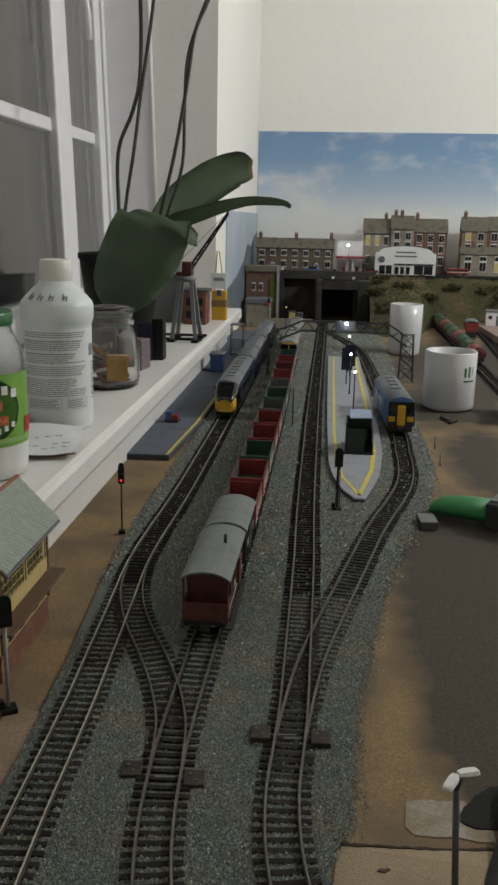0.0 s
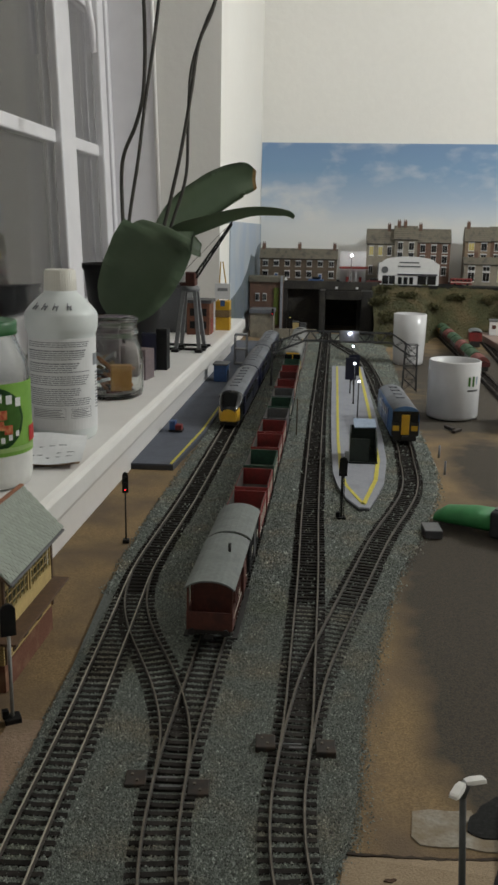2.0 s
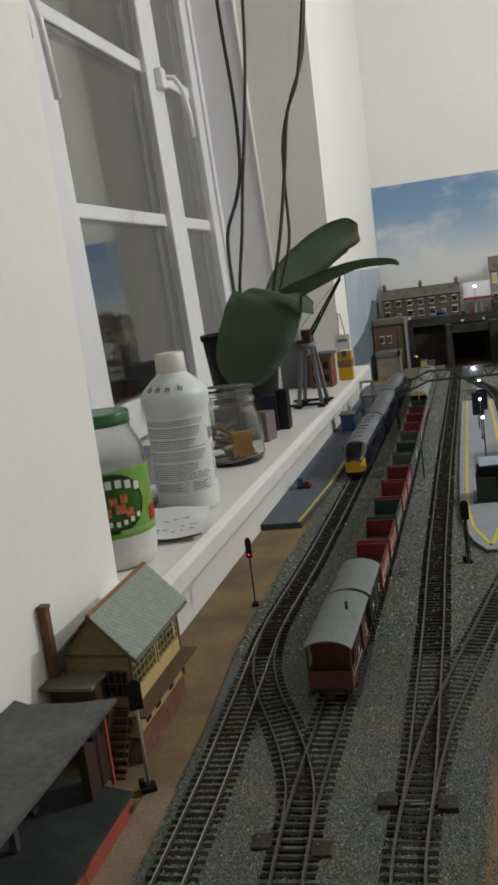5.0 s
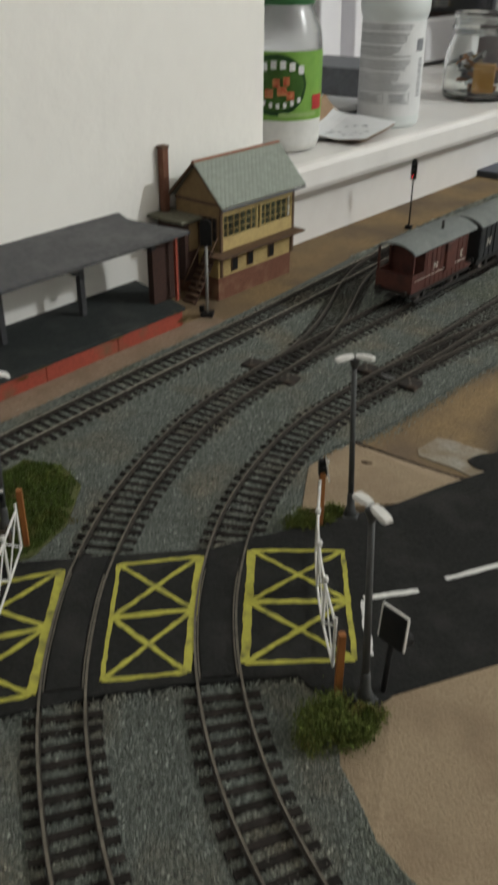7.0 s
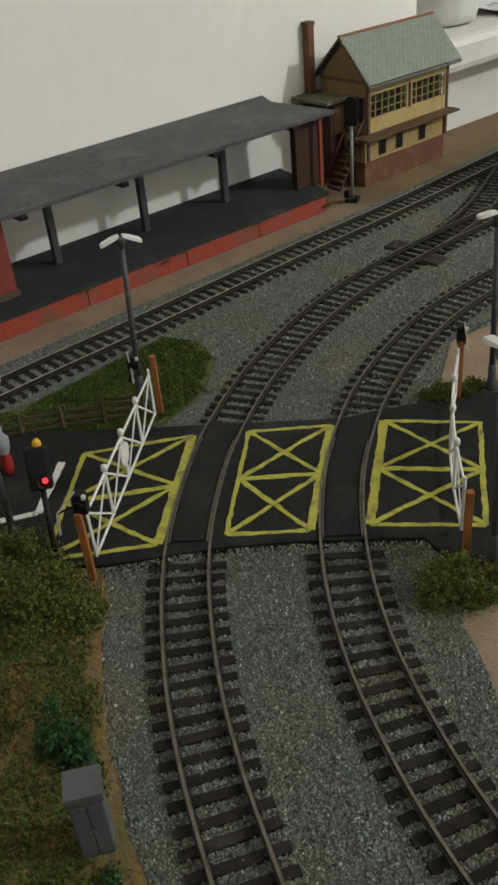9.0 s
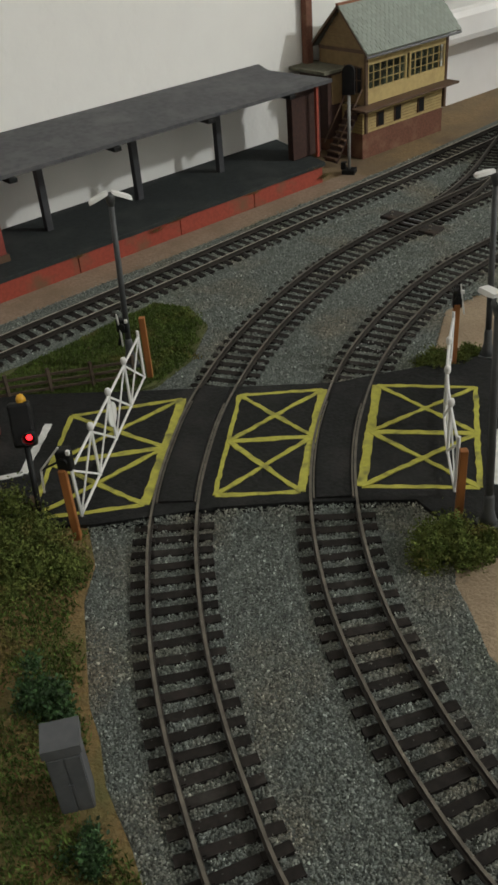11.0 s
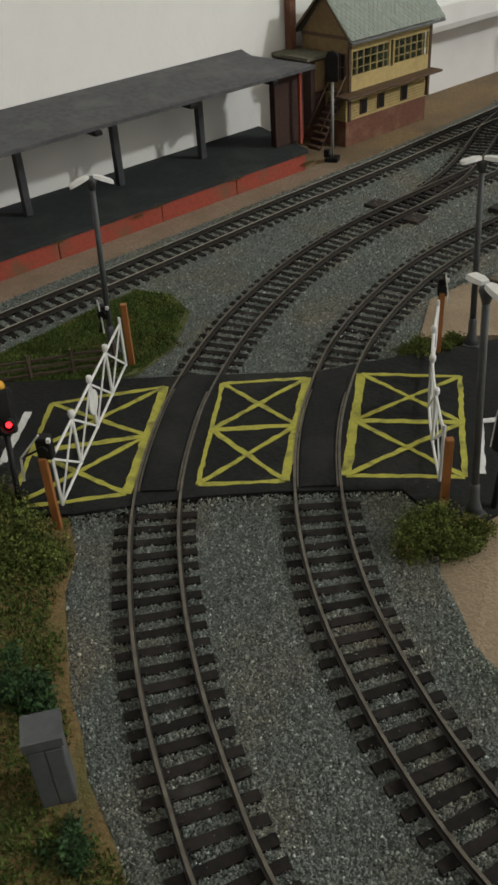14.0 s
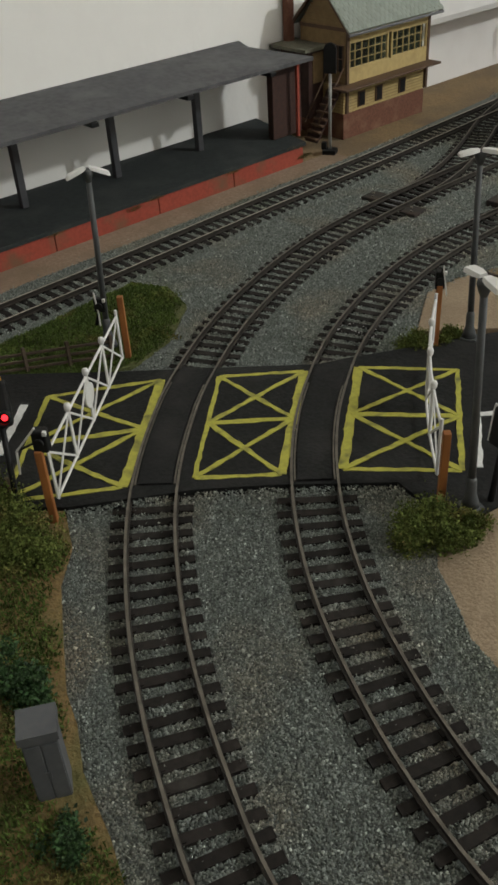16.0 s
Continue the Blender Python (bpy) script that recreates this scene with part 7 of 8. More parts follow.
def curled(bm, x0, x1, y0, y1, lift):
    """A thin curling sheet with raised far corners."""
    n = 14
    g = [[None] * (n + 1) for _ in range(n + 1)]
    for i in range(n + 1):
        for j in range(n + 1):
            u, v = i / n, j / n
            x, y = x0 + (x1 - x0) * u, y0 + (y1 - y0) * v
            z = lift + 0.016 * (max(0.0, (0.50 - u)) * 2) ** 2 * (0.4 + v) + 0.006 * v * v + 0.0016 * math.sin(7 * u + 4 * v)
            g[i][j] = bm.verts.new((x, y, z))
    for i in range(n):
        for j in range(n):
            bm.faces.new((g[i][j], g[i + 1][j], g[i + 1][j + 1], g[i][j + 1]))
    bmesh.ops.recalc_face_normals(bm, faces=bm.faces)
    return bm


part("sheet", curled(B(), -0.050, 0.036, -0.034, 0.046, 0.0050), M_LABEL, note)
part("under_sheet", curled(B(), -0.042, 0.034, -0.030, 0.049, 0.0020), M_TOWNPAPER, note)
for k in (1, 2, 4):
    b = B()
    for m in range(5):
        x = -0.012 + m * 0.0085
        u = (x + 0.050) / 0.086
        v = (0.008 + k * 0.0095) / 0.080
        z = 0.0050 + 0.016 * (max(0.0, (0.50 - u)) * 2) ** 2 * (0.4 + v) + 0.006 * v * v + 0.0016 * math.sin(7 * u + 4 * v)
        if k in (1, 2, 4) and (k * 3 + m) % 4:
            box(b, x, x + 0.0062, -0.026 + k * 0.0095, -0.0253 + k * 0.0095, z + 0.0001, z + 0.0005)
    part("print_bar", b, M_INK, note)

# papers and packets behind the bottle
for i, (x, y, dx, dy, h, tr, m) in enumerate(((-0.345, 0.80, 0.05, 0.07, 0.010, 12, M_WAGGREY), (-0.335, 0.79, 0.045, 0.065, 0.006, -8, M_LABEL), (-0.365, 0.88, 0.05, 0.05, 0.045, 5, M_UNITROOF), (-0.32, 0.90, 0.03, 0.03, 0.020, 30, M_LABEL))):
    z = SILL_Z + (0.0102 if i == 1 else 0.0)
    b = box(B(), -dx, dx, -dy, dy, 0, h, bevel=0.0012)
    solid("paper_packet", b, m, "grey and white packet lying on the window sill", "packet", at=pose(x, y, z, 0, 0, tr), group="packets on the sill")
for i, (x, y, sx, sy, h, tr, m) in enumerate(((-0.300, 1.135, 0.020, 0.018, 0.055, 8, mat("plum_card", (0.09, 0.07, 0.085), (0.07, 0.055, 0.065), 200, rough=0.6)), (-0.262, 1.150, 0.018, 0.016, 0.040, -10, mat("dusty_pink_card", (0.16, 0.12, 0.125), (0.12, 0.095, 0.10), 200, rough=0.6)),
                                              (-0.315, 1.19, 0.022, 0.020, 0.070, 4, mat("mauve_card", (0.20, 0.15, 0.20), (0.15, 0.11, 0.15), 200, rough=0.6)), (-0.2440, 1.235, 0.008, 0.012, 0.058, 0, M_BLACK), (-0.2620, 1.225, 0.010, 0.010, 0.052, 12, M_NAVY))):
    g = thing("small_box", "small dull coloured cardboard box on the sill", "box", at=pose(x, y, SILL_Z, 0, 0, tr), group="boxes on the sill")
    part("carton", box(B(), -sx, sx, -sy, sy, 0, h, bevel=0.001), m, g)
    part("flap", box(B(), -sx * 0.96, sx * 0.96, -sy * 0.96, sy * 0.1, h, h + 0.0008), m, g)

# ---- orchid ----
M_LEAF = mat("orchid_leaf", (0.140, 0.195, 0.122), (0.120, 0.175, 0.105), 25, (0.165, 0.215, 0.135), 12, rough=0.45, bump=0.0004)
M_LEAFTIP = mat("dry_leaf_tip", (0.42, 0.30, 0.14), (0.30, 0.19, 0.08), 80, rough=0.8)
M_STEM = mat("orchid_stem", (0.060, 0.055, 0.046), (0.04, 0.037, 0.032), 60, rough=0.6)
pot = Vector((-0.322, 1.330, SILL_Z))
orch = thing("orchid_plant", "orchid with broad green leaves and tall bare stems", "potted plant", at=pot)
part("pot", lathe(B(), [(0.040, 0.0), (0.046, 0.004), (0.060, 0.134), (0.063, 0.136), (0.063, 0.144), (0.058, 0.144), (0.052, 0.124), (0.001, 0.122)], 40), mat("black_pot_plastic", (0.007, 0.007, 0.008), (0.011, 0.011, 0.011), 60, rough=0.5, spec=0.2), orch, "black plastic plant pot")


def leaf(name, spine, widths, side, fold=0.25, tip=None):
    """A strap leaf along a spine of points, with a channel along its middle."""
    b = B()
    P3 = [Vector(p) - pot for p in spine]
    rows = []
    n = 30
    for i in range(n + 1):
        u = i / n * (len(P3) - 1)
        k = min(int(u), len(P3) - 2)
        f = u - k
        p0, p1, p2, p3 = P3[max(k - 1, 0)], P3[k], P3[k + 1], P3[min(k + 2, len(P3) - 1)]
        p = 0.5 * (2 * p1 + (p2 - p0) * f + (2 * p0 - 5 * p1 + 4 * p2 - p3) * f * f + (3 * p1 - p0 - 3 * p2 + p3) * f ** 3)
        w = float(np.interp(i / n, np.linspace(0, 1, len(widths)), widths))
        s = Vector(side).normalized()
        d = (P3[k + 1] - P3[k]).normalized()
        s = (s - d * s.dot(d)).normalized()
        nrm = s.cross(d).normalized()
        rows.append([b.verts.new(p + s * w * x - nrm * (abs(x) ** 1.3) * w * -fold) for x in (-1, -0.66, -0.33, 0, 0.33, 0.66, 1)])
    for i, (r0, r1) in enumerate(zip(rows, rows[1:])):
        for j in range(6):
            f = b.faces.new((r0[j], r0[j + 1], r1[j + 1], r1[j]))
            f.smooth = True
            f.material_index = 1 if (tip and i >= n - tip) else 0
    bmesh.ops.solidify(b, geom=b.faces[:], thickness=0.0022)
    return part(name, b, [M_LEAF, M_LEAFTIP], orch)


leaf("broad_leaf", [(-0.236, 1.330, 0.228), (-0.2420, 1.285, 0.272), (-0.2560, 1.262, 0.260), (-0.2840, 1.258, 0.205), (-0.3110, 1.262, 0.160), (-0.324, 1.266, 0.142)], [0.014, 0.028, 0.042, 0.053, 0.057, 0.054, 0.045, 0.030, 0.008], (1, 0.12, -0.05), 0.10)
leaf("cut_leaf", [(-0.283, 1.345, 0.215), (-0.262, 1.375, 0.275), (-0.215, 1.410, 0.318), (-0.165, 1.440, 0.348), (-0.136, 1.455, 0.350)], [0.012, 0.020, 0.027, 0.031, 0.031, 0.028, 0.023, 0.013], (0.45, 0.25, -0.85), 0.35, tip=2)
leaf("narrow_leaf", [(-0.290, 1.335, 0.210), (-0.245, 1.330, 0.262), (-0.190, 1.325, 0.284), (-0.130, 1.325, 0.299), (-0.080, 1.330, 0.298), (-0.066, 1.332, 0.291)], [0.010, 0.016, 0.012, 0.008, 0.006, 0.003], (0.2, 0.5, -0.8), 0.3)
leaf("lower_leaf", [(-0.310, 1.350, 0.200), (-0.300, 1.390, 0.235), (-0.262, 1.430, 0.255), (-0.225, 1.460, 0.236)], [0.012, 0.028, 0.028, 0.012], (0.6, 0.2, -0.7), 0.25)


def stem(points, r):
    b = B()
    ps = [Vector(p) - pot for p in points]
    line = []
    for k in range(len(ps) - 1):
        p0, p1, p2, p3 = ps[max(k - 1, 0)], ps[k], ps[k + 1], ps[min(k + 2, len(ps) - 1)]
        line += [0.5 * (2 * p1 + (p2 - p0) * f + (2 * p0 - 5 * p1 + 4 * p2 - p3) * f * f + (3 * p1 - p0 - 3 * p2 + p3) * f ** 3) for f in (0, 0.2, 0.4, 0.6, 0.8)]
    tube(b, line + [ps[-1]], r, 10)
    part("stem", b, M_STEM, orch, "thin bare dark stem")


stem([(-0.318, 1.320, 0.20), (-0.320, 1.32, 0.275), (-0.322, 1.33, 0.365), (-0.303, 1.34, 0.420), (-0.291, 1.34, 0.470), (-0.290, 1.345, 0.56), (-0.297, 1.35, 0.68), (-0.30, 1.35, 0.80)], 0.0028)
stem([(-0.300, 1.325, 0.20), (-0.313, 1.325, 0.265), (-0.298, 1.33, 0.37), (-0.289, 1.34, 0.45), (-0.274, 1.345, 0.55), (-0.262, 1.35, 0.66), (-0.255, 1.355, 0.80)], 0.0026)
stem([(-0.280, 1.330, 0.20), (-0.262, 1.34, 0.275), (-0.242, 1.345, 0.36), (-0.230, 1.35, 0.425), (-0.222, 1.35, 0.47), (-0.212, 1.355, 0.535), (-0.190, 1.36, 0.59), (-0.17, 1.36, 0.70)], 0.0027)
stem([(-0.275, 1.335, 0.20), (-0.250, 1.35, 0.285), (-0.231, 1.355, 0.35), (-0.228, 1.355, 0.43), (-0.224, 1.36, 0.50), (-0.205, 1.365, 0.56), (-0.182, 1.37, 0.62), (-0.165, 1.37, 0.74)], 0.0024)

# ---- model crane and small buildings at the end of the sill ----
cr = thing("toy_crane", "grey and black model dock crane on four legs", "crane", at=(-0.2400, 1.450, SILL_Z))
M_CRANE = mat("crane_grey", (0.20, 0.205, 0.215), (0.16, 0.165, 0.175), 200, rough=0.55)
for sx, sy in ((-1, -1), (1, -1), (-1, 1), (1, 1)):
    part("leg", bar(B(), (sx * 0.0195, sy * 0.028, 0.004), (sx * 0.009, sy * 0.012, 0.098), 0.0075, 0.0060, up=(1, 0, 0)), M_CRANE, cr)
    part("bogie", box(B(), sx * 0.0195 - 0.006, sx * 0.0195 + 0.006, sy * 0.028 - 0.012, sy * 0.028 + 0.012, 0, 0.005, bevel=0.001), M_BLACK, cr)
for sy in (-1, 1):
    part("sill_beam", bar(B(), (-0.040, sy * 0.028, 0.0045), (0.030, sy * 0.028, 0.0045), 0.004, 0.004), M_BLACK, cr)
part("turntable", lathe(B(), [(0.013, 0.096), (0.016, 0.099), (0.016, 0.104), (0.012, 0.106)], 20), M_CRANE, cr)
part("cab", box(B(), -0.016, 0.010, -0.014, 0.014, 0.106, 0.128, bevel=0.002), M_VANBROWN, cr)
part("cab_panel", box(B(), -0.018, -0.006, -0.0150, -0.0135, 0.112, 0.134, bevel=0.0006), M_LABEL, cr)
for sy in (-1, 1):
    for dz in (0, 0.010):
        part("jib_chord", bar(B(), (0.006, sy * 0.008, 0.112 + dz), (0.068, sy * 0.003, 0.205 + dz * 0.4), 0.0018, 0.0018), M_BLACK, cr)
for k in range(9):
    u, v = k / 9, (k + 1) / 9
    for sy in (-1, 1):
        part("jib_lacing", bar(B(), (0.006 + 0.062 * u, sy * (0.008 - 0.005 * u), 0.112 + 0.093 * u + (0.010 - 0.006 * u) * (k % 2)), (0.006 + 0.062 * v, sy * (0.008 - 0.005 * v), 0.112 + 0.093 * v + (0.010 - 0.006 * v) * ((k + 1) % 2)), 0.0012, 0.0012), M_BLACK, cr)
    part("jib_tie", bar(B(), (0.006 + 0.062 * u, -(0.008 - 0.005 * u), 0.112 + 0.093 * u), (0.006 + 0.062 * u, 0.008 - 0.005 * u, 0.112 + 0.093 * u), 0.0012, 0.0012), M_BLACK, cr)
part("jib_rope", rod(B(), (-0.010, 0, 0.130), (0.066, 0, 0.207), 0.0004, n=5), M_FENCE, cr)
tow = thing("toy_signal_tower", "yellow toy tower with a white sign and crane arm", "toy", at=(-0.2250, 1.765, SILL_Z))
one("base", tow, M_NOSE, -0.014, 0.014, -0.014, 0.014, 0, 0.026, bevel=0.001)
one("window_band", tow, M_TAN, -0.0146, 0.0146, -0.0146, 0.0146, 0.026, 0.040, bevel=0.001)
one("upper_storey", tow, M_NOSE, -0.014, 0.014, -0.014, 0.014, 0.040, 0.058, bevel=0.001)
one("sign_board", tow, M_LABEL, -0.0155, 0.0155, -0.0160, -0.0145, 0.062, 0.093, bevel=0.0006)
one("sign_print", tow, M_INK, -0.010, 0.010, -0.0164, -0.0158, 0.078, 0.084)
one("blue_emblem", tow, M_LIGHTBLUE, -0.004, 0.005, -0.0166, -0.0158, 0.048, 0.060, bevel=0.0004)
for x in (-0.010, 0.010):
    part("mast", bar(B(), (x, 0, 0.058), (x * 0.2 - 0.004, 0, 0.135), 0.002, 0.002, up=(1, 0, 0)), M_NOSE, tow)
shed = thing("toy_warehouse", "brown brick toy warehouse with dark windows", "toy building", at=(-0.2600, 1.690, SILL_Z))
one("wall_shell", shed, M_BRICK, -0.022, 0.022, -0.028, 0.028, 0, 0.060, bevel=0.0008)
part("roof", slab(B(), [(-0.025, -0.031), (0.025, -0.031), (0.025, 0.031), (-0.025, 0.031)], 0.060, 0.066), M_CANOPY, shed)
for x in (-0.011, 0.011):
    for z in (0.012, 0.036):
        one("window", shed, M_BLACK, x - 0.005, x + 0.005, -0.0286, -0.0276, z, z + 0.014)
one("red_door", shed, M_WAGRED, 0.0216, 0.0228, -0.010, 0.010, 0.0, 0.030)
hut = thing("toy_church", "pale grey toy building behind the crane", "toy building", at=(-0.315, 1.72, SILL_Z))
one("wall_shell", hut, M_WAGGREY, -0.030, 0.030, -0.03, 0.03, 0, 0.085, bevel=0.001)
part("roof", slab(B(), [(-0.033, -0.033), (0.033, -0.033), (0.033, 0.033), (-0.033, 0.033)], 0.085, 0.092), M_CANOPY, hut)

# window furniture
for y, z, pts in ((1.026, 0.634, [(0.010, 0.004, 0.030), (0.022, 0.010, 0.034), (0.026, 0.016, 0.010), (0.026, 0.030, -0.090)]),
                  (1.552, 0.664, [(0.008, 0.010, 0.004), (0.024, 0.020, 0.002), (0.034, 0.030, -0.020), (0.037, 0.040, -0.062), (0.036, 0.044, -0.100)])):
    g = thing("window_handle", "white painted casement window handle", "window handle", at=pose(GLASS_X + 0.021 - 0.0314 * (z - 0.22), y, z, 0, -1.8, 0), group="window handles")
    part("escutcheon", box(B(), -0.001, 0.013, -0.022 if y < 1.3 else -0.012, 0.022 if y < 1.3 else 0.012, -0.018, 0.036 if y < 1.3 else 0.018, bevel=0.003), M_UPVC, g)
    b = B()
    tube(b, pts, 0.0050, 12)
    part("lever", b, M_UPVC, g)

# ---- backscene ----
def sky_material():
    m, t, p = nodes_of("printed_sky")
    geo = t.nodes.new("ShaderNodeNewGeometry")
    sep = t.nodes.new("ShaderNodeSeparateXYZ")
    t.links.new(geo.outputs["Position"], sep.inputs[0])
    r = t.nodes.new("ShaderNodeMapRange")
    r.inputs[1].default_value, r.inputs[2].default_value = 0.22, 0.54
    t.links.new(sep.outputs[2], r.inputs[0])
    grad = t.nodes.new("ShaderNodeValToRGB")
    e = grad.color_ramp.elements
    e[0].position, e[0].color = 0.0, (0.80, 0.80, 0.78, 1)
    e[1].position, e[1].color = 1.0, (0.18, 0.30, 0.50, 1)
    for pos, col in ((0.22, (0.72, 0.74, 0.75, 1)), (0.46, (0.40, 0.51, 0.65, 1)), (0.72, (0.22, 0.36, 0.55, 1))):
        n = grad.color_ramp.elements.new(pos)
        n.color = col
    t.links.new(r.outputs[0], grad.inputs[0])
    cloud = noise_fac(t, geo.outputs["Position"], 5.0, 6.0, 0.49, 0.62, stretch=(1.0, 1.0, 1.9))
    soft = noise_fac(t, geo.outputs["Position"], 16.0, 5.0, 0.25, 0.9, stretch=(1.0, 1.0, 1.8))
    mul = t.nodes.new("ShaderNodeMath")
    mul.operation = "MULTIPLY"
    t.links.new(cloud, mul.inputs[0]), t.links.new(soft, mul.inputs[1])
    col = ramp_mix(t, mul.outputs[0], grad.outputs[0], (0.82, 0.80, 0.77))
    t.links.new(col, p.inputs["Base Color"])
    p.inputs["Roughness"].default_value = 0.5
    return m


M_SKY = sky_material()
M_PAPER = mat("printed_haze", (0.50, 0.50, 0.50), (0.45, 0.46, 0.47), 20, rough=0.6)
sheet = thing("sky_backscene", "printed blue cloudy sky sheet fixed to the far wall", "backscene", at=(0, FAR_Y, 0))
for x0, x1, lift in ((-0.2435, 0.0800, 0.0), (0.0797, 0.60, 0.0006), (0.5997, 1.12, 0.0)):
    one("sky_panel", sheet, M_SKY, x0, x1, -0.0035 - lift, -0.0004, 0.05, 0.532)
side = thing("hill_backscene", "printed hazy blue hill sheet fixed to the window wall", "backscene", at=(WALL_X, 0, 0))
part("sky_panel", box(B(), 0.0004, 0.0030, 2.015, FAR_Y - 0.004, 0.04, 0.290), mat("pale_printed_sky", (0.36, 0.44, 0.55), (0.46, 0.50, 0.55), 9, rough=0.5, world_space=True), side)
b = B()
out = [(2.02, 0.05), (FAR_Y - 0.005, 0.05), (FAR_Y - 0.005, 0.235), (2.70, 0.225), (2.60, 0.195), (2.50, 0.205), (2.40, 0.165), (2.25, 0.135), (2.10, 0.120), (2.02, 0.115)]
lo, hi = [b.verts.new((0.0032, y, z)) for y, z in out], [b.verts.new((0.0042, y, z)) for y, z in out]
b.faces.new(lo), b.faces.new(hi)
for i in range(len(out)):
    b.faces.new((lo[i], lo[(i + 1) % len(out)], hi[(i + 1) % len(out)], hi[i]))
part("hill_panel", b, mat("printed_hills", (0.10, 0.13, 0.17), (0.15, 0.17, 0.19), 30, (0.07, 0.10, 0.09), 14, rough=0.6, world_space=True), side)

# ---- model town on the embankment ----
STREET = 0.128
M_STONE = mat("town_stone", (0.27, 0.24, 0.19), (0.22, 0.195, 0.155), 250, (0.17, 0.15, 0.12), 40, rough=0.8)
M_TBRICK = mat("town_brick", (0.16, 0.092, 0.066), (0.125, 0.07, 0.05), 300, (0.10, 0.062, 0.048), 50, rough=0.85)
M_TERRACE = mat("terrace_brown_stone", (0.135, 0.100, 0.070), (0.10, 0.074, 0.052), 300, (0.075, 0.058, 0.044), 50, rough=0.85)
M_BUFF = mat("town_buff_brick", (0.26, 0.19, 0.13), (0.21, 0.15, 0.10), 300, (0.15, 0.11, 0.08), 50, rough=0.85)
M_ROOFB = mat("town_roof", (0.175, 0.155, 0.120), (0.14, 0.125, 0.098), 250, (0.08, 0.075, 0.065), 60, rough=0.85)
M_LITWIN = mat("yellow_curtained_window", (0.55, 0.45, 0.14), (0.45, 0.36, 0.10), 200, rough=0.5)
M_TOWNWHITE = mat("town_white", (0.70, 0.70, 0.70), (0.65, 0.65, 0.66), 100, rough=0.6)


def facade_window(house, x, z, w, h, y, glass=None):
    win = one("window", house, M_TOWNWHITE, x - w / 2, x + w / 2, y - 0.0012, y + 0.001, z, z + h)
    one("pane", win, glass or M_DARKGLASS, x - w / 2 + 0.0009, x - 0.0004, y - 0.0018, y, z + 0.0009, z + h - 0.0009)
    one("pane", win, glass or M_DARKGLASS, x + 0.0004, x + w / 2 - 0.0009, y - 0.0018, y, z + 0.0009, z + h - 0.0009)
    one("sill", win, M_TOWNWHITE, x - w / 2 - 0.001, x + w / 2 + 0.001, y - 0.0026, y + 0.001, z - 0.0012, z)
    one("lintel", win, M_TOWNWHITE, x - w / 2 - 0.001, x + w / 2 + 0.001, y - 0.0018, y + 0.001, z + h, z + h + 0.0020)


def house(label, x0, x1, y, z0, eave, ridge, wall, cols, rows, chimneys, depth=0.05, lit=(), doors=()):
    g = thing("town_house", label, "house", at=(0, 0, 0), group="model town houses")
    one("wall", g, wall, x0, x1, y, y + depth, z0 - 0.004, eave)
    b = B()
    v = [b.verts.new(p) for p in ((x0 - 0.002, y - 0.003, eave), (x1 + 0.002, y - 0.003, eave), (x1 + 0.002, y + depth * 0.55, ridge), (x0 - 0.002, y + depth * 0.55, ridge), (x0 - 0.002, y + depth, eave), (x1 + 0.002, y + depth, eave))]
    b.faces.new((v[0], v[1], v[2], v[3])), b.faces.new((v[3], v[2], v[5], v[4])), b.faces.new((v[0], v[3], v[4])), b.faces.new((v[1], v[5], v[2])), b.faces.new((v[0], v[4], v[5], v[1]))
    roof = part("roof", b, M_ROOFB, g)
    for k in range(6):
        u = (k + 1) / 7
        part("slate_course", bar(B(), (x0 - 0.002, y - 0.003 + u * (depth * 0.55 + 0.003), eave + u * (ridge - eave) + 0.0004), (x1 + 0.002, y - 0.003 + u * (depth * 0.55 + 0.003), eave + u * (ridge - eave) + 0.0004), 0.0016, 0.0008), M_ROOFB, roof)
    for x in chimneys:
        c = one("chimney", g, M_TBRICK, x - 0.005, x + 0.005, y + depth * 0.45, y + depth * 0.65, ridge - 0.008, ridge + 0.013, bevel=0.0004)
        for dx in (-0.0025, 0.0025):
            part("chimney_pot", rod(B(), (x + dx, y + depth * 0.55, ridge + 0.013), (x + dx, y + depth * 0.55, ridge + 0.018), 0.0014, n=6), M_TBRICK, c)
    n, rws = cols, rows
    for r, (z, h) in enumerate(rws):
        for k in range(n):
            x = x0 + (x1 - x0) * (k + 0.5) / n
            if (r, k) in doors:
                d = one("door", g, M_LIGHTBLUE, x - 0.0042, x + 0.0042, y - 0.0012, y + 0.001, z0, z0 + 0.022)
                one("door_frame", d, M_TOWNWHITE, x - 0.0055, x + 0.0055, y - 0.0006, y + 0.001, z0, z0 + 0.024)
            else:
                facade_window(g, x, z, (x1 - x0) / n * 0.46, h, y, M_LITWIN if (r, k) in lit else None)
    one("gutter", g, M_BLACK, x0 - 0.002, x1 + 0.002, y - 0.0045, y - 0.0028, eave - 0.0012, eave + 0.0006)
    return g


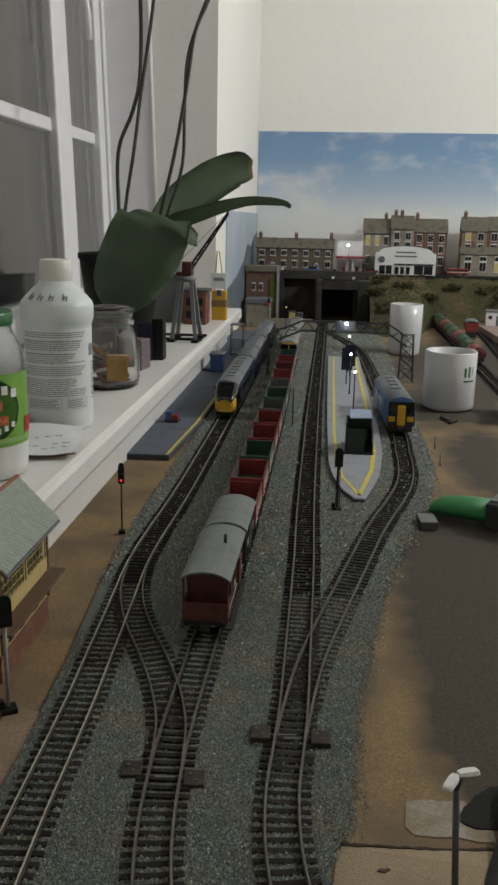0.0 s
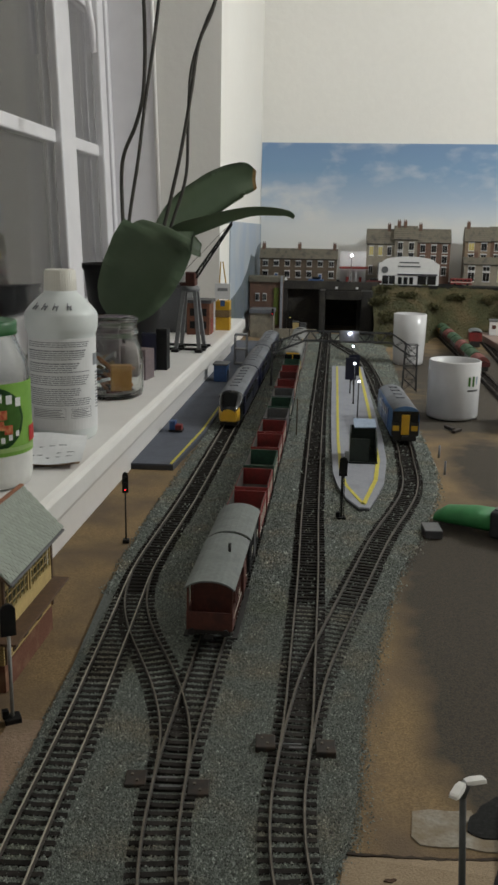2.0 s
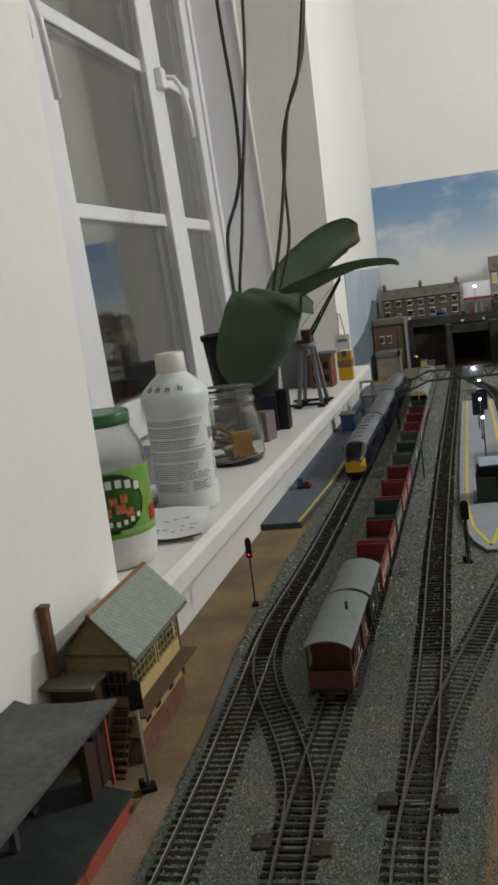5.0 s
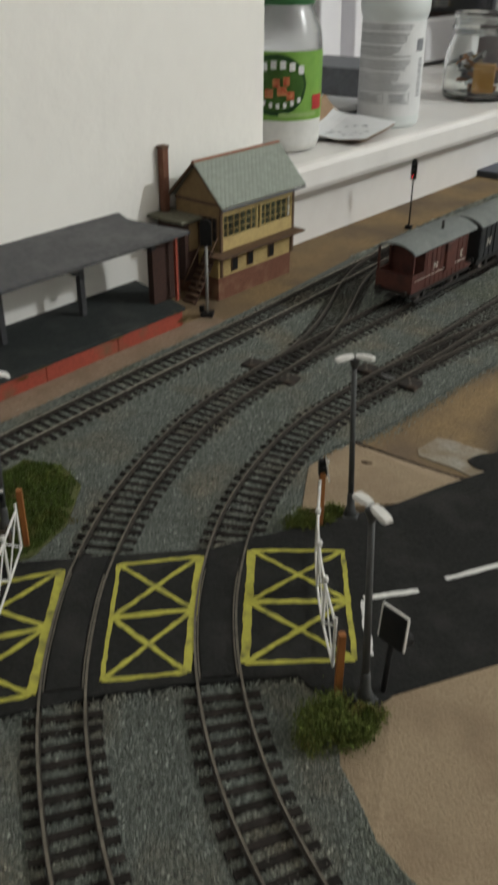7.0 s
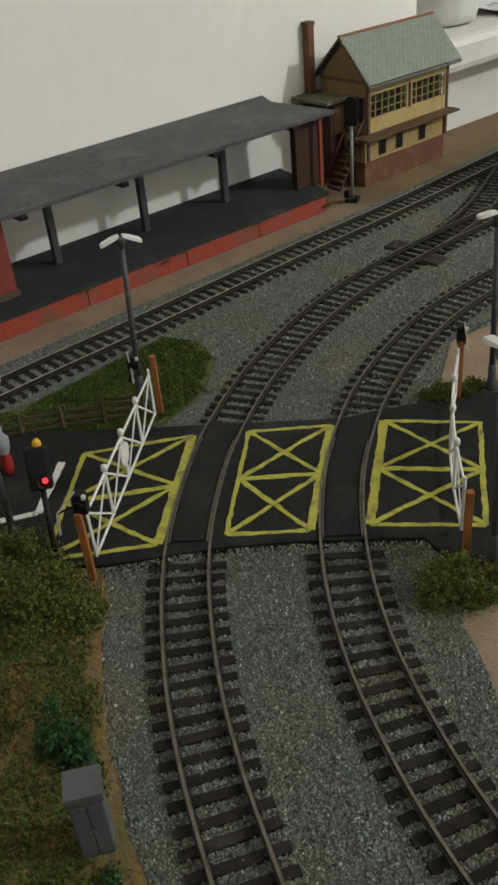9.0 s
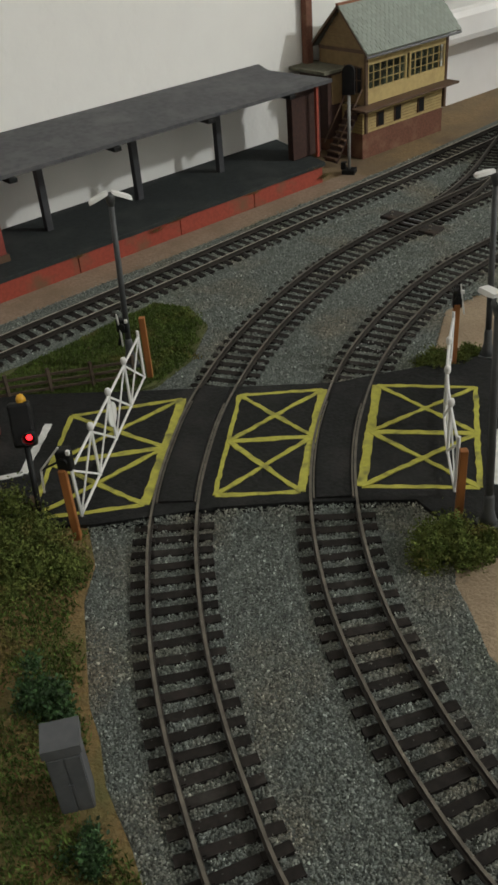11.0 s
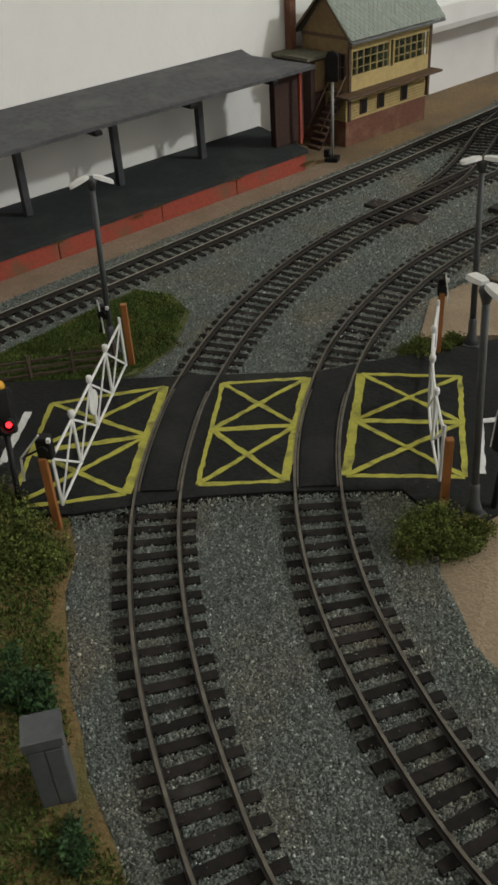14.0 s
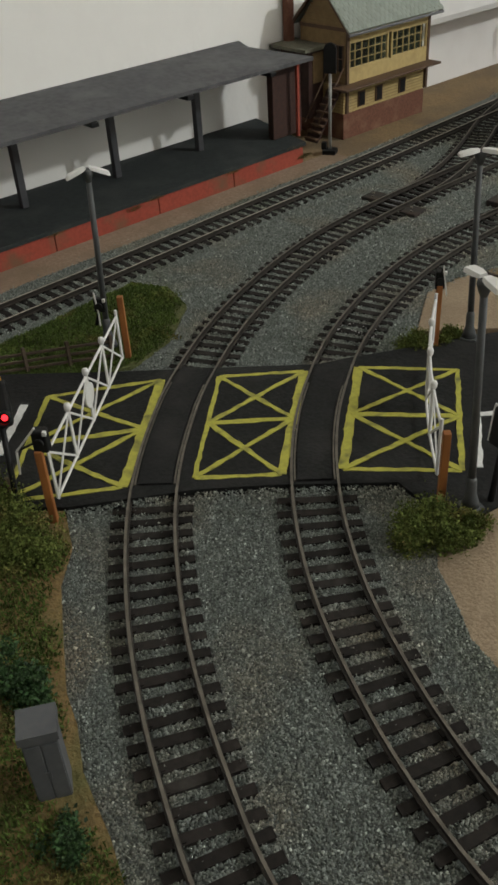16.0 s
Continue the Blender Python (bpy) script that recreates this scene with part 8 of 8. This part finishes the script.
house("long terrace of brown brick houses with a grey roof", -0.225, -0.002, 2.600, STREET, 0.193, 0.222, M_TERRACE, 7, [(0.140, 0.018), (0.172, 0.015)], (-0.216, -0.112, -0.010), doors=((0, 5), (0, 1)))
house("stone gabled town house above the showroom", 0.085, 0.165, 2.700, STREET, 0.238, 0.282, M_STONE, 3, [(0.150, 0.024), (0.205, 0.026)], (0.150,), lit=((1, 0), (1, 1)))
house("pale stone town house between brick ones", 0.166, 0.232, 2.692, STREET, 0.252, 0.292, M_STONE, 2, [(0.155, 0.024), (0.190, 0.026), (0.222, 0.022)], (0.178, 0.196))
house("red brick town house with white lintels", 0.233, 0.330, 2.700, STREET, 0.244, 0.284, M_TBRICK, 3, [(0.150, 0.024), (0.185, 0.022), (0.216, 0.022)], (0.242,))
house("buff brick town house with a yellow window", 0.372, 0.445, 2.700, STREET, 0.250, 0.292, M_BUFF, 2, [(0.190, 0.024), (0.224, 0.022)], (0.382,), lit=((1, 0),))
house("brown brick town house in a row", 0.446, 0.60, 2.700, STREET, 0.252, 0.294, M_TBRICK, 4, [(0.190, 0.024), (0.224, 0.022)], (0.52,), lit=((0, 1),))
house("row of pale stone shops with dark windows", 0.365, 0.62, 2.640, STREET, 0.186, 0.207, M_STONE, 6, [(0.138, 0.026), (0.168, 0.013)], (0.40,), depth=0.04, lit=((0, 2),))

sr = thing("car_showroom", "white curved front car showroom with glass doors", "showroom")
out = [(0.118, STREET - 0.004), (0.290, STREET - 0.004), (0.290, 0.184)] + [(0.204 + 0.086 * math.cos(a), 0.184 + (0.022 * math.sin(a) if 0.5 < a < 2.64 else 0.010 * math.sin(a))) for a in np.linspace(0.0, math.pi, 15)][1:-1] + [(0.118, 0.184)]
b = B()
lo, hi = [b.verts.new((x, 2.592, z)) for x, z in out], [b.verts.new((x, 2.602, z)) for x, z in out]
b.faces.new(lo), b.faces.new(hi)
for i in range(len(out)):
    b.faces.new((lo[i], lo[(i + 1) % len(out)], hi[(i + 1) % len(out)], hi[i]))
part("front_wall", b, M_TOWNWHITE, sr)
one("hall", sr, M_WAGGREY, 0.120, 0.288, 2.602, 2.680, STREET - 0.004, 0.182)
part("roof", slab(B(), [(0.118, 2.600), (0.290, 2.600), (0.290, 2.684), (0.118, 2.684)], 0.182, 0.186), M_ROOFB, sr)
for x0, x1 in ((0.130, 0.166), (0.230, 0.282)):
    w = one("shop_window", sr, M_DARKGLASS, x0, x1, 2.5908, 2.594, STREET, STREET + 0.024)
    one("mullion", w, M_TOWNWHITE, (x0 + x1) / 2 - 0.0008, (x0 + x1) / 2 + 0.0008, 2.5902, 2.594, STREET, STREET + 0.024)
for x in (0.180, 0.196, 0.212):
    one("door", sr, M_DARKGLASS, x - 0.0055, x + 0.0055, 2.5906, 2.594, STREET, STREET + 0.020)
one("awning", sr, M_NAVY, 0.172, 0.284, 2.588, 2.592, STREET + 0.026, STREET + 0.0295)
for z, x0, x1 in ((0.187, 0.176, 0.232), (0.176, 0.172, 0.236)):
    one("name_bar", sr, M_WAGGREY, x0, x1, 2.5910, 2.5930, z, z + 0.004)
part("round_emblem", lathe(B(), [(0.0095, -0.001), (0.0095, 0.001)], 20), M_WAGGREY, sr, at=pose(0.136, 2.5905, 0.168, 90, 0, 0))

pf = thing("petrol_station", "white petrol station with a red topped canopy", "petrol station")
one("back_wall", pf, M_TOWNWHITE, 0.008, 0.084, 2.690, 2.696, STREET - 0.004, 0.215)
one("canopy", pf, M_WAGRED, 0.006, 0.090, 2.640, 2.680, 0.166, 0.172, bevel=0.0008)
one("canopy_soffit", pf, M_TOWNWHITE, 0.008, 0.088, 2.642, 2.678, 0.1640, 0.166)
for x in (0.040, 0.056):
    one("column", pf, M_TOWNWHITE, x - 0.003, x + 0.003, 2.655, 2.661, STREET - 0.002, 0.164)
for x in (0.030, 0.068):
    one("pump", pf, M_WAGRED, x - 0.004, x + 0.004, 2.652, 2.660, STREET - 0.002, STREET + 0.014, bevel=0.0006)
part("lamp_mast", rod(B(), (0.040, 2.630, STREET - 0.004), (0.040, 2.630, 0.200), 0.001, n=6), M_BLACK, pf)
part("lamp_bulb", lathe(B(), [(0.0004, -0.003), (0.0032, -0.001), (0.0032, 0.001), (0.0004, 0.003)], 10), M_LED, pf, at=(0.040, 2.630, 0.204))
lamp("petrol_station_light", "POINT", (0.040, 2.620, 0.204), 0.035, (0.8, 0.88, 1.0), 0.003)

bus = thing("model_bus", "red model bus with a cream band parked in the street", "bus", at=(0.352, 2.590, STREET))
one("body", bus, M_WAGRED, -0.030, 0.030, -0.009, 0.009, 0.003, 0.020, bevel=0.0012)
one("cream_band", bus, M_LETTER, -0.0303, 0.0303, -0.0093, 0.0093, 0.0090, 0.0108)
for k in range(5):
    one("window", bus, M_DARKGLASS, -0.026 + k * 0.0108, -0.018 + k * 0.0108, -0.0095, -0.0085, 0.0125, 0.0175)
for x in (-0.018, 0.018):
    part("wheel", rod(B(), (x, -0.0092, 0.0035), (x, 0.0092, 0.0035), 0.0035, n=12), M_BLACK, bus)
for i, (x, m) in enumerate(((-0.06, M_LIGHTBLUE), (-0.165, M_LABEL), (0.105, M_WAGDARK))):
    car = thing("model_car", "small model car parked in the street", "car", at=(x, 2.572, STREET), group="model cars")
    one("body", car, m, -0.022, 0.022, -0.009, 0.009, 0.003, 0.010, bevel=0.002)
    one("cabin", car, M_DARKGLASS, -0.012, 0.012, -0.008, 0.008, 0.010, 0.016, bevel=0.002)
    for dx in (-0.013, 0.013):
        part("wheel", rod(B(), (dx, -0.0092, 0.0035), (dx, 0.0092, 0.0035), 0.0035, n=10), M_BLACK, car)

# street deck, retaining wall with dark openings and the road bridge
M_RETAIN = mat("sooty_retaining_wall", (0.040, 0.037, 0.034), (0.026, 0.024, 0.022), 200, (0.056, 0.050, 0.042), 30, rough=0.9)
part_deck = thing("street_deck", "raised street deck carrying the model town", "street", kind="structure")
one("deck", part_deck, M_ROAD, WALL_X + 0.006, 1.1, 2.560, FAR_Y - 0.006, STREET - 0.018, STREET - 0.002)
rw = thing("retaining_wall", "sooty retaining wall with dark arched openings below the street", "wall")
for x0, x1 in ((-0.238, -0.140), (-0.052, -0.030), (0.060, 0.110)):
    one("pier", rw, M_RETAIN, x0, x1, 2.545, 2.585, -0.0066, STREET - 0.018)
one("recess_wall", rw, M_RETAIN, -0.140, -0.052, 2.575, 2.585, -0.0066, STREET - 0.018)
one("parapet", rw, M_RETAIN, -0.238, 0.115, 2.545, 2.553, STREET - 0.018, STREET + 0.006, bevel=0.0008)
one("back_wall", rw, M_RETAIN, -0.238, 0.12, 2.700, 2.705, -0.0066, STREET - 0.018)
for x in (0.000, 0.058):
    one("notice", rw, M_TOWNWHITE, x - 0.0035, x + 0.0035, 2.5440, 2.5452, STREET - 0.015, STREET - 0.009)
br = thing("girder_bridge", "dark girder road bridge over the tracks", "bridge")
one("girder", br, M_RETAIN, -0.030, 0.075, 2.470, 2.476, 0.088, 0.112, bevel=0.0006)
for x in np.linspace(-0.026, 0.070, 9):
    one("stiffener", br, M_RETAIN, x - 0.0008, x + 0.0008, 2.4675, 2.4715, 0.088, 0.112)
one("deck", br, M_RETAIN, -0.030, 0.075, 2.476, 2.545, 0.090, 0.094)
one("abutment", br, M_RETAIN, 0.070, 0.100, 2.470, 2.545, -0.0066, 0.112)
one("abutment", br, M_RETAIN, -0.045, -0.030, 2.470, 2.545, -0.0066, 0.112)

# low relief warehouse by the window wall
wh = thing("brick_warehouse", "sooty red brick warehouse with a pale corner and tiled roof", "warehouse")
one("tall_block", wh, M_TBRICK, -0.236, -0.148, 2.420, 2.480, -0.0066, 0.135)
part("tall_roof", slab(B(), [(-0.239, 2.415), (-0.145, 2.415), (-0.145, 2.484), (-0.239, 2.484)], 0.135, 0.150), M_ROOFB, wh)
one("low_block", wh, M_STONE, -0.225, -0.165, 2.330, 2.405, -0.0066, 0.058)
part("low_roof", slab(B(), [(-0.228, 2.325), (-0.162, 2.325), (-0.162, 2.410), (-0.228, 2.410)], 0.058, 0.068), M_UNITROOF, wh)
one("corner_stone", wh, M_CONCRETE, -0.152, -0.146, 2.412, 2.420, -0.0066, 0.152)
one("ivy_panel", wh, M_BUSH, -0.170, -0.156, 2.4165, 2.4205, 0.02, 0.12)
for x in (-0.215, -0.195):
    for z in (0.02, 0.085):
        facade_window(wh, x, z, 0.010, 0.018, 2.4195)
one("yard_wall", wh, M_STONE, -0.160, -0.050, 2.300, 2.306, -0.0066, 0.022)
for i, (x, z) in enumerate(((-0.105, 0.010), (-0.085, 0.006))):
    g = thing("yard_hut", "small yellow and grey hut by the yard wall", "hut", at=(x, 2.36, -0.0062), group="yard huts")
    one("wall_shell", g, M_CREAM if i == 0 else M_WAGGREY, -0.008, 0.008, -0.008, 0.008, 0, 0.030 + z, bevel=0.0006)
    one("roof", g, M_CANOPY, -0.009, 0.009, -0.009, 0.009, 0.030 + z, 0.033 + z)


# grassy embankment: a sheet that rises from the yard to the street
def bank_height(x, y):
    s = min(1.0, max(0.0, (x - 0.19) / 0.09))
    front = 2.12 + 0.55 * max(0.0, 0.30 - x) + 0.32 * s * s * (3 - 2 * s)
    u = min(1.0, max(0.0, (y - front) / max(0.02, 2.565 - front)))
    n = noise.noise((x * 30, y * 30, 0.3)) * 0.010 + noise.noise((x * 90, y * 90, 1.3)) * 0.004
    return -0.008 + (STREET + 0.004) * (u ** 0.75) + n * (0.3 + u) * (1 if u > 0 else 0.0)


nx, ny = 90, 46
xs, ys = np.linspace(0.100, 1.1, nx), np.linspace(2.08, 2.566, ny)
v = np.array([[(x, y, bank_height(x, y)) for x in xs] for y in ys]).reshape(-1, 3)
i = np.arange((ny - 1) * nx).reshape(ny - 1, nx)[:, :-1].ravel()
M_BANK = mat("bank_scatter", (0.066, 0.062, 0.025), (0.042, 0.045, 0.018), 220, (0.098, 0.076, 0.036), 16, (0.45, 0.65), rough=0.95, bump=0.002, world_space=True)
tagged(new("embankment", from_arrays("embankment", v, np.stack([i, i + 1, i + nx + 1, i + nx], 1), M_BANK)), "rough grassy railway embankment below the street", "embankment", kind="structure")
pts = np.c_[RNG.uniform(0.11, 0.75, 24000), RNG.uniform(2.12, 2.565, 24000)]
zz = np.array([bank_height(x, y) for x, y in pts])
keep = zz > 0.004
tagged(new("bank_grass", leaf_cloud("bank_grass", np.c_[pts, zz - 0.001][keep], 0.0035, RNG, mat("bank_grass_fibre", (0.072, 0.070, 0.027), (0.047, 0.051, 0.020), 60, (0.110, 0.088, 0.040), 14, (0.45, 0.65), rough=0.95, island=0.4, world_space=True), 1.2)),
       "olive and brown rough grass on the embankment", "grass", kind="stuff")


def shrub(label, at, r, h, n, m, size):
    rng = np.random.default_rng(int(abs(at[0] * 1e4)) + n)
    c = rng.normal(size=(10, 3)) * [r * 0.5, r * 0.5, h * 0.25] + [0, 0, h * 0.45]
    c = c[rng.integers(0, 10, n)] + rng.normal(size=(n, 3)) * [r * 0.25, r * 0.25, h * 0.15]
    c[:, 2] = np.abs(c[:, 2])
    ob = new("shrub", leaf_cloud("shrub", c, size, rng, m))
    ob.location = at
    return tagged(ob, label, "shrub", group="embankment shrubs")


M_SHRUB = mat("shrub_olive", (0.095, 0.090, 0.036), (0.066, 0.066, 0.027), 120, (0.14, 0.118, 0.055), 30, rough=0.95, island=0.45, world_space=True)
for x, y, r, h in ((0.115, 2.42, 0.020, 0.022), (0.135, 2.33, 0.022, 0.020), (0.125, 2.50, 0.018, 0.022), (0.20, 2.48, 0.022, 0.020), (0.27, 2.50, 0.02, 0.018), (0.47, 2.50, 0.024, 0.026), (0.52, 2.50, 0.026, 0.030), (0.43, 2.52, 0.02, 0.022),
                   (0.33, 2.53, 0.02, 0.016), (0.58, 2.50, 0.03, 0.03), (0.155, 2.25, 0.016, 0.014)):
    shrub("olive brown bushy shrub on the embankment", (x, y, bank_height(x, y) - 0.002), r, h, 2600, M_SHRUB, 0.0042)

# white hut and red wagon by the sidings
g = thing("lineside_hut", "white walled lineside hut with a grey flat roof", "hut", at=pose(0.432, 2.400, 0.012, 0, 0, -8))
one("wall_shell", g, M_TOWNWHITE, -0.022, 0.022, -0.026, 0.026, 0, 0.036, bevel=0.0006)
one("roof", g, M_GREY, -0.024, 0.024, -0.028, 0.028, 0.036, 0.039, bevel=0.0006)
one("window", g, M_VANBROWN, -0.016, -0.006, -0.0268, -0.0255, 0.017, 0.027)
one("door", g, M_WAGGREY, 0.004, 0.013, -0.0268, -0.0255, 0.0, 0.026)
g = thing("siding_van", "red goods van standing on the siding", "wagon", at=pose(0.352, 2.26, 0, 0, 0, -6))
one("body", g, M_WAGRED, -0.0155, 0.0155, -0.036, 0.036, 0.0125, 0.034, bevel=0.0006)
one("chassis", g, M_UNDER, -0.012, 0.012, -0.036, 0.036, -0.002, 0.0125)
part("roof", arched(B(), 0.0165, -0.037, 0.037, 0.034, 0.005, 0.0012), M_VANROOF, g)
g = thing("loading_bank", "pink grey loading bank beside the siding", "platform", at=(0, 0, 0))
part("bank", slab(B(), [(0.415, 1.75), (0.62, 1.75), (0.62, 2.46), (0.385, 2.46)], -0.0066, 0.012), mat("loading_bank_top", (0.30, 0.22, 0.19), (0.24, 0.18, 0.155), 200, (0.2, 0.15, 0.13), 20, rough=0.85), g)

# ---- loose ballast stones ----
def track_local(p, key):
    """For each point: distance along the nearest line, in sleeper pitches, and distance off it."""
    pos, tan = TRACKS[key]
    best, off = np.zeros(len(p)), np.full(len(p), 9.0)
    for a in range(0, len(p), 8000):
        q = p[a:a + 8000]
        d = ((q[:, None, :] - pos[None]) ** 2).sum(-1)
        i = d.argmin(1)
        r = q - pos[i]
        best[a:a + 8000] = i + (r * tan[i]).sum(1) / PITCH
        off[a:a + 8000] = r[:, 0] * tan[i, 1] - r[:, 1] * tan[i, 0]
        far = d.min(1) > 0.03 ** 2
        off[a:a + 8000][far] = 9.0
    return best, off


def stones(window, n, size, skip):
    x0, x1, y0, y1 = window
    p = RNG.uniform((x0, y0), (x1, y1), (n, 2))
    keep = inside(p, BALLAST)
    rim = np.full(len(p), 9.0)
    for a, d in zip(BALLAST, BALLAST[1:] + BALLAST[:1]):
        a, d = np.array(a), np.array(d) - np.array(a)
        u = np.clip(((p - a) @ d) / (d @ d), 0, 1)
        rim = np.minimum(rim, np.linalg.norm(p - a - u[:, None] * d, axis=1))
    keep |= (rim < 0.014) & (RNG.uniform(size=len(p)) < 0.8 * np.exp(-rim / 0.0026)) & (p[:, 0] > -0.178)
    for poly in skip:
        keep &= ~inside(p, poly)
    p = p[keep]
    out = ~inside(p, BALLAST)
    keep = np.ones(len(p), bool)
    for key in ("one", "two", "three", "four", "five"):
        s, off = track_local(p, key)
        on = np.abs(s - np.round(s)) * PITCH < 0.0016
        a = np.abs(off)
        keep &= ~((a < 0.0145) & on & (RNG.uniform(size=len(p)) > 0.05))
        keep &= ~(np.abs(a - GAUGE / 2 - 0.0006) < 0.0013)
        if size > 0.0008:
            keep &= ~((a < 0.0140) & (RNG.uniform(size=len(p)) > 0.08))
    p, out = p[keep], out[keep]
    k = len(p)
    bed = np.zeros(k)
    for key in ("one", "two", "three", "four"):
        bed = np.maximum(bed, np.clip((0.0150 - np.abs(track_local(p, key)[1])) / 0.0015, 0, 1))
    base = np.array([(1, 0, 0), (-1, 0, 0), (0, 1, 0), (0, -1, 0), (0, 0, 1)], float)
    base[:4, 2] = -0.35
    v = base[None] * RNG.uniform(0.55, 1.15, (k, 5, 1)) + RNG.normal(0, 0.16, (k, 5, 3))
    ang = RNG.uniform(0, 6.283, (k, 3))
    c, s = np.cos(ang), np.sin(ang)
    z = np.zeros(k)
    o = np.ones(k)
    rz = np.stack([c[:, 0], -s[:, 0], z, s[:, 0], c[:, 0], z, z, z, o], 1).reshape(k, 3, 3)
    tilt = RNG.uniform(-0.6, 0.6, k)
    ct, st = np.cos(tilt), np.sin(tilt)
    rx = np.stack([o, z, z, z, ct, -st, z, st, ct], 1).reshape(k, 3, 3)
    v = np.einsum("kij,kjl,kml->kmi", rz, rx, v) * (size * RNG.lognormal(0, 0.28, (k, 1, 1)))
    v[:, :, :2] += p[:, None]
    near = np.full(k, 9.0)
    for a, d in zip(ROAD, ROAD[1:] + ROAD[:1]):
        a, d = np.array(a), np.array(d) - np.array(a)
        u = np.clip(((p - a) @ d) / (d @ d), 0, 1)
        near = np.minimum(near, np.linalg.norm(p - a - u[:, None] * d, axis=1))
    heap = np.clip(1 - near / 0.0055, 0, 1) * 0.0020 - np.where(out, 0.0014, 0.0)
    v[:, :, 2] += (-0.0040 + heap + 0.0006 * bed)[:, None] + RNG.normal(0, 0.00022, (k, 1))
    f = np.array([(0, 2, 4), (2, 1, 4), (1, 3, 4), (3, 0, 4)])
    faces = (np.arange(k)[:, None, None] * 5 + f[None]).reshape(-1, 3)
    ob = new("ballast_stone", from_arrays("ballast_stone", v.reshape(-1, 3), faces, M_CHIP))
    return tagged(ob, "loose grey granite ballast stones between the sleepers", "ballast", kind="stuff")


SKIP = [ROAD, GRASS_A, GRASS_B]
stones((-0.16, 0.26, 0.00, 0.30), 720000, 0.00039, SKIP)
stones((-0.16, 0.06, 0.30, 0.62), 280000, 0.00048, SKIP)
stones((-0.18, 0.13, 0.62, 1.05), 100000, 0.00088, SKIP)
stones((-0.18, 0.13, 1.05, 1.65), 90000, 0.0011, SKIP)
stones((-0.18, 0.13, 1.65, 2.40), 60000, 0.0014, SKIP)
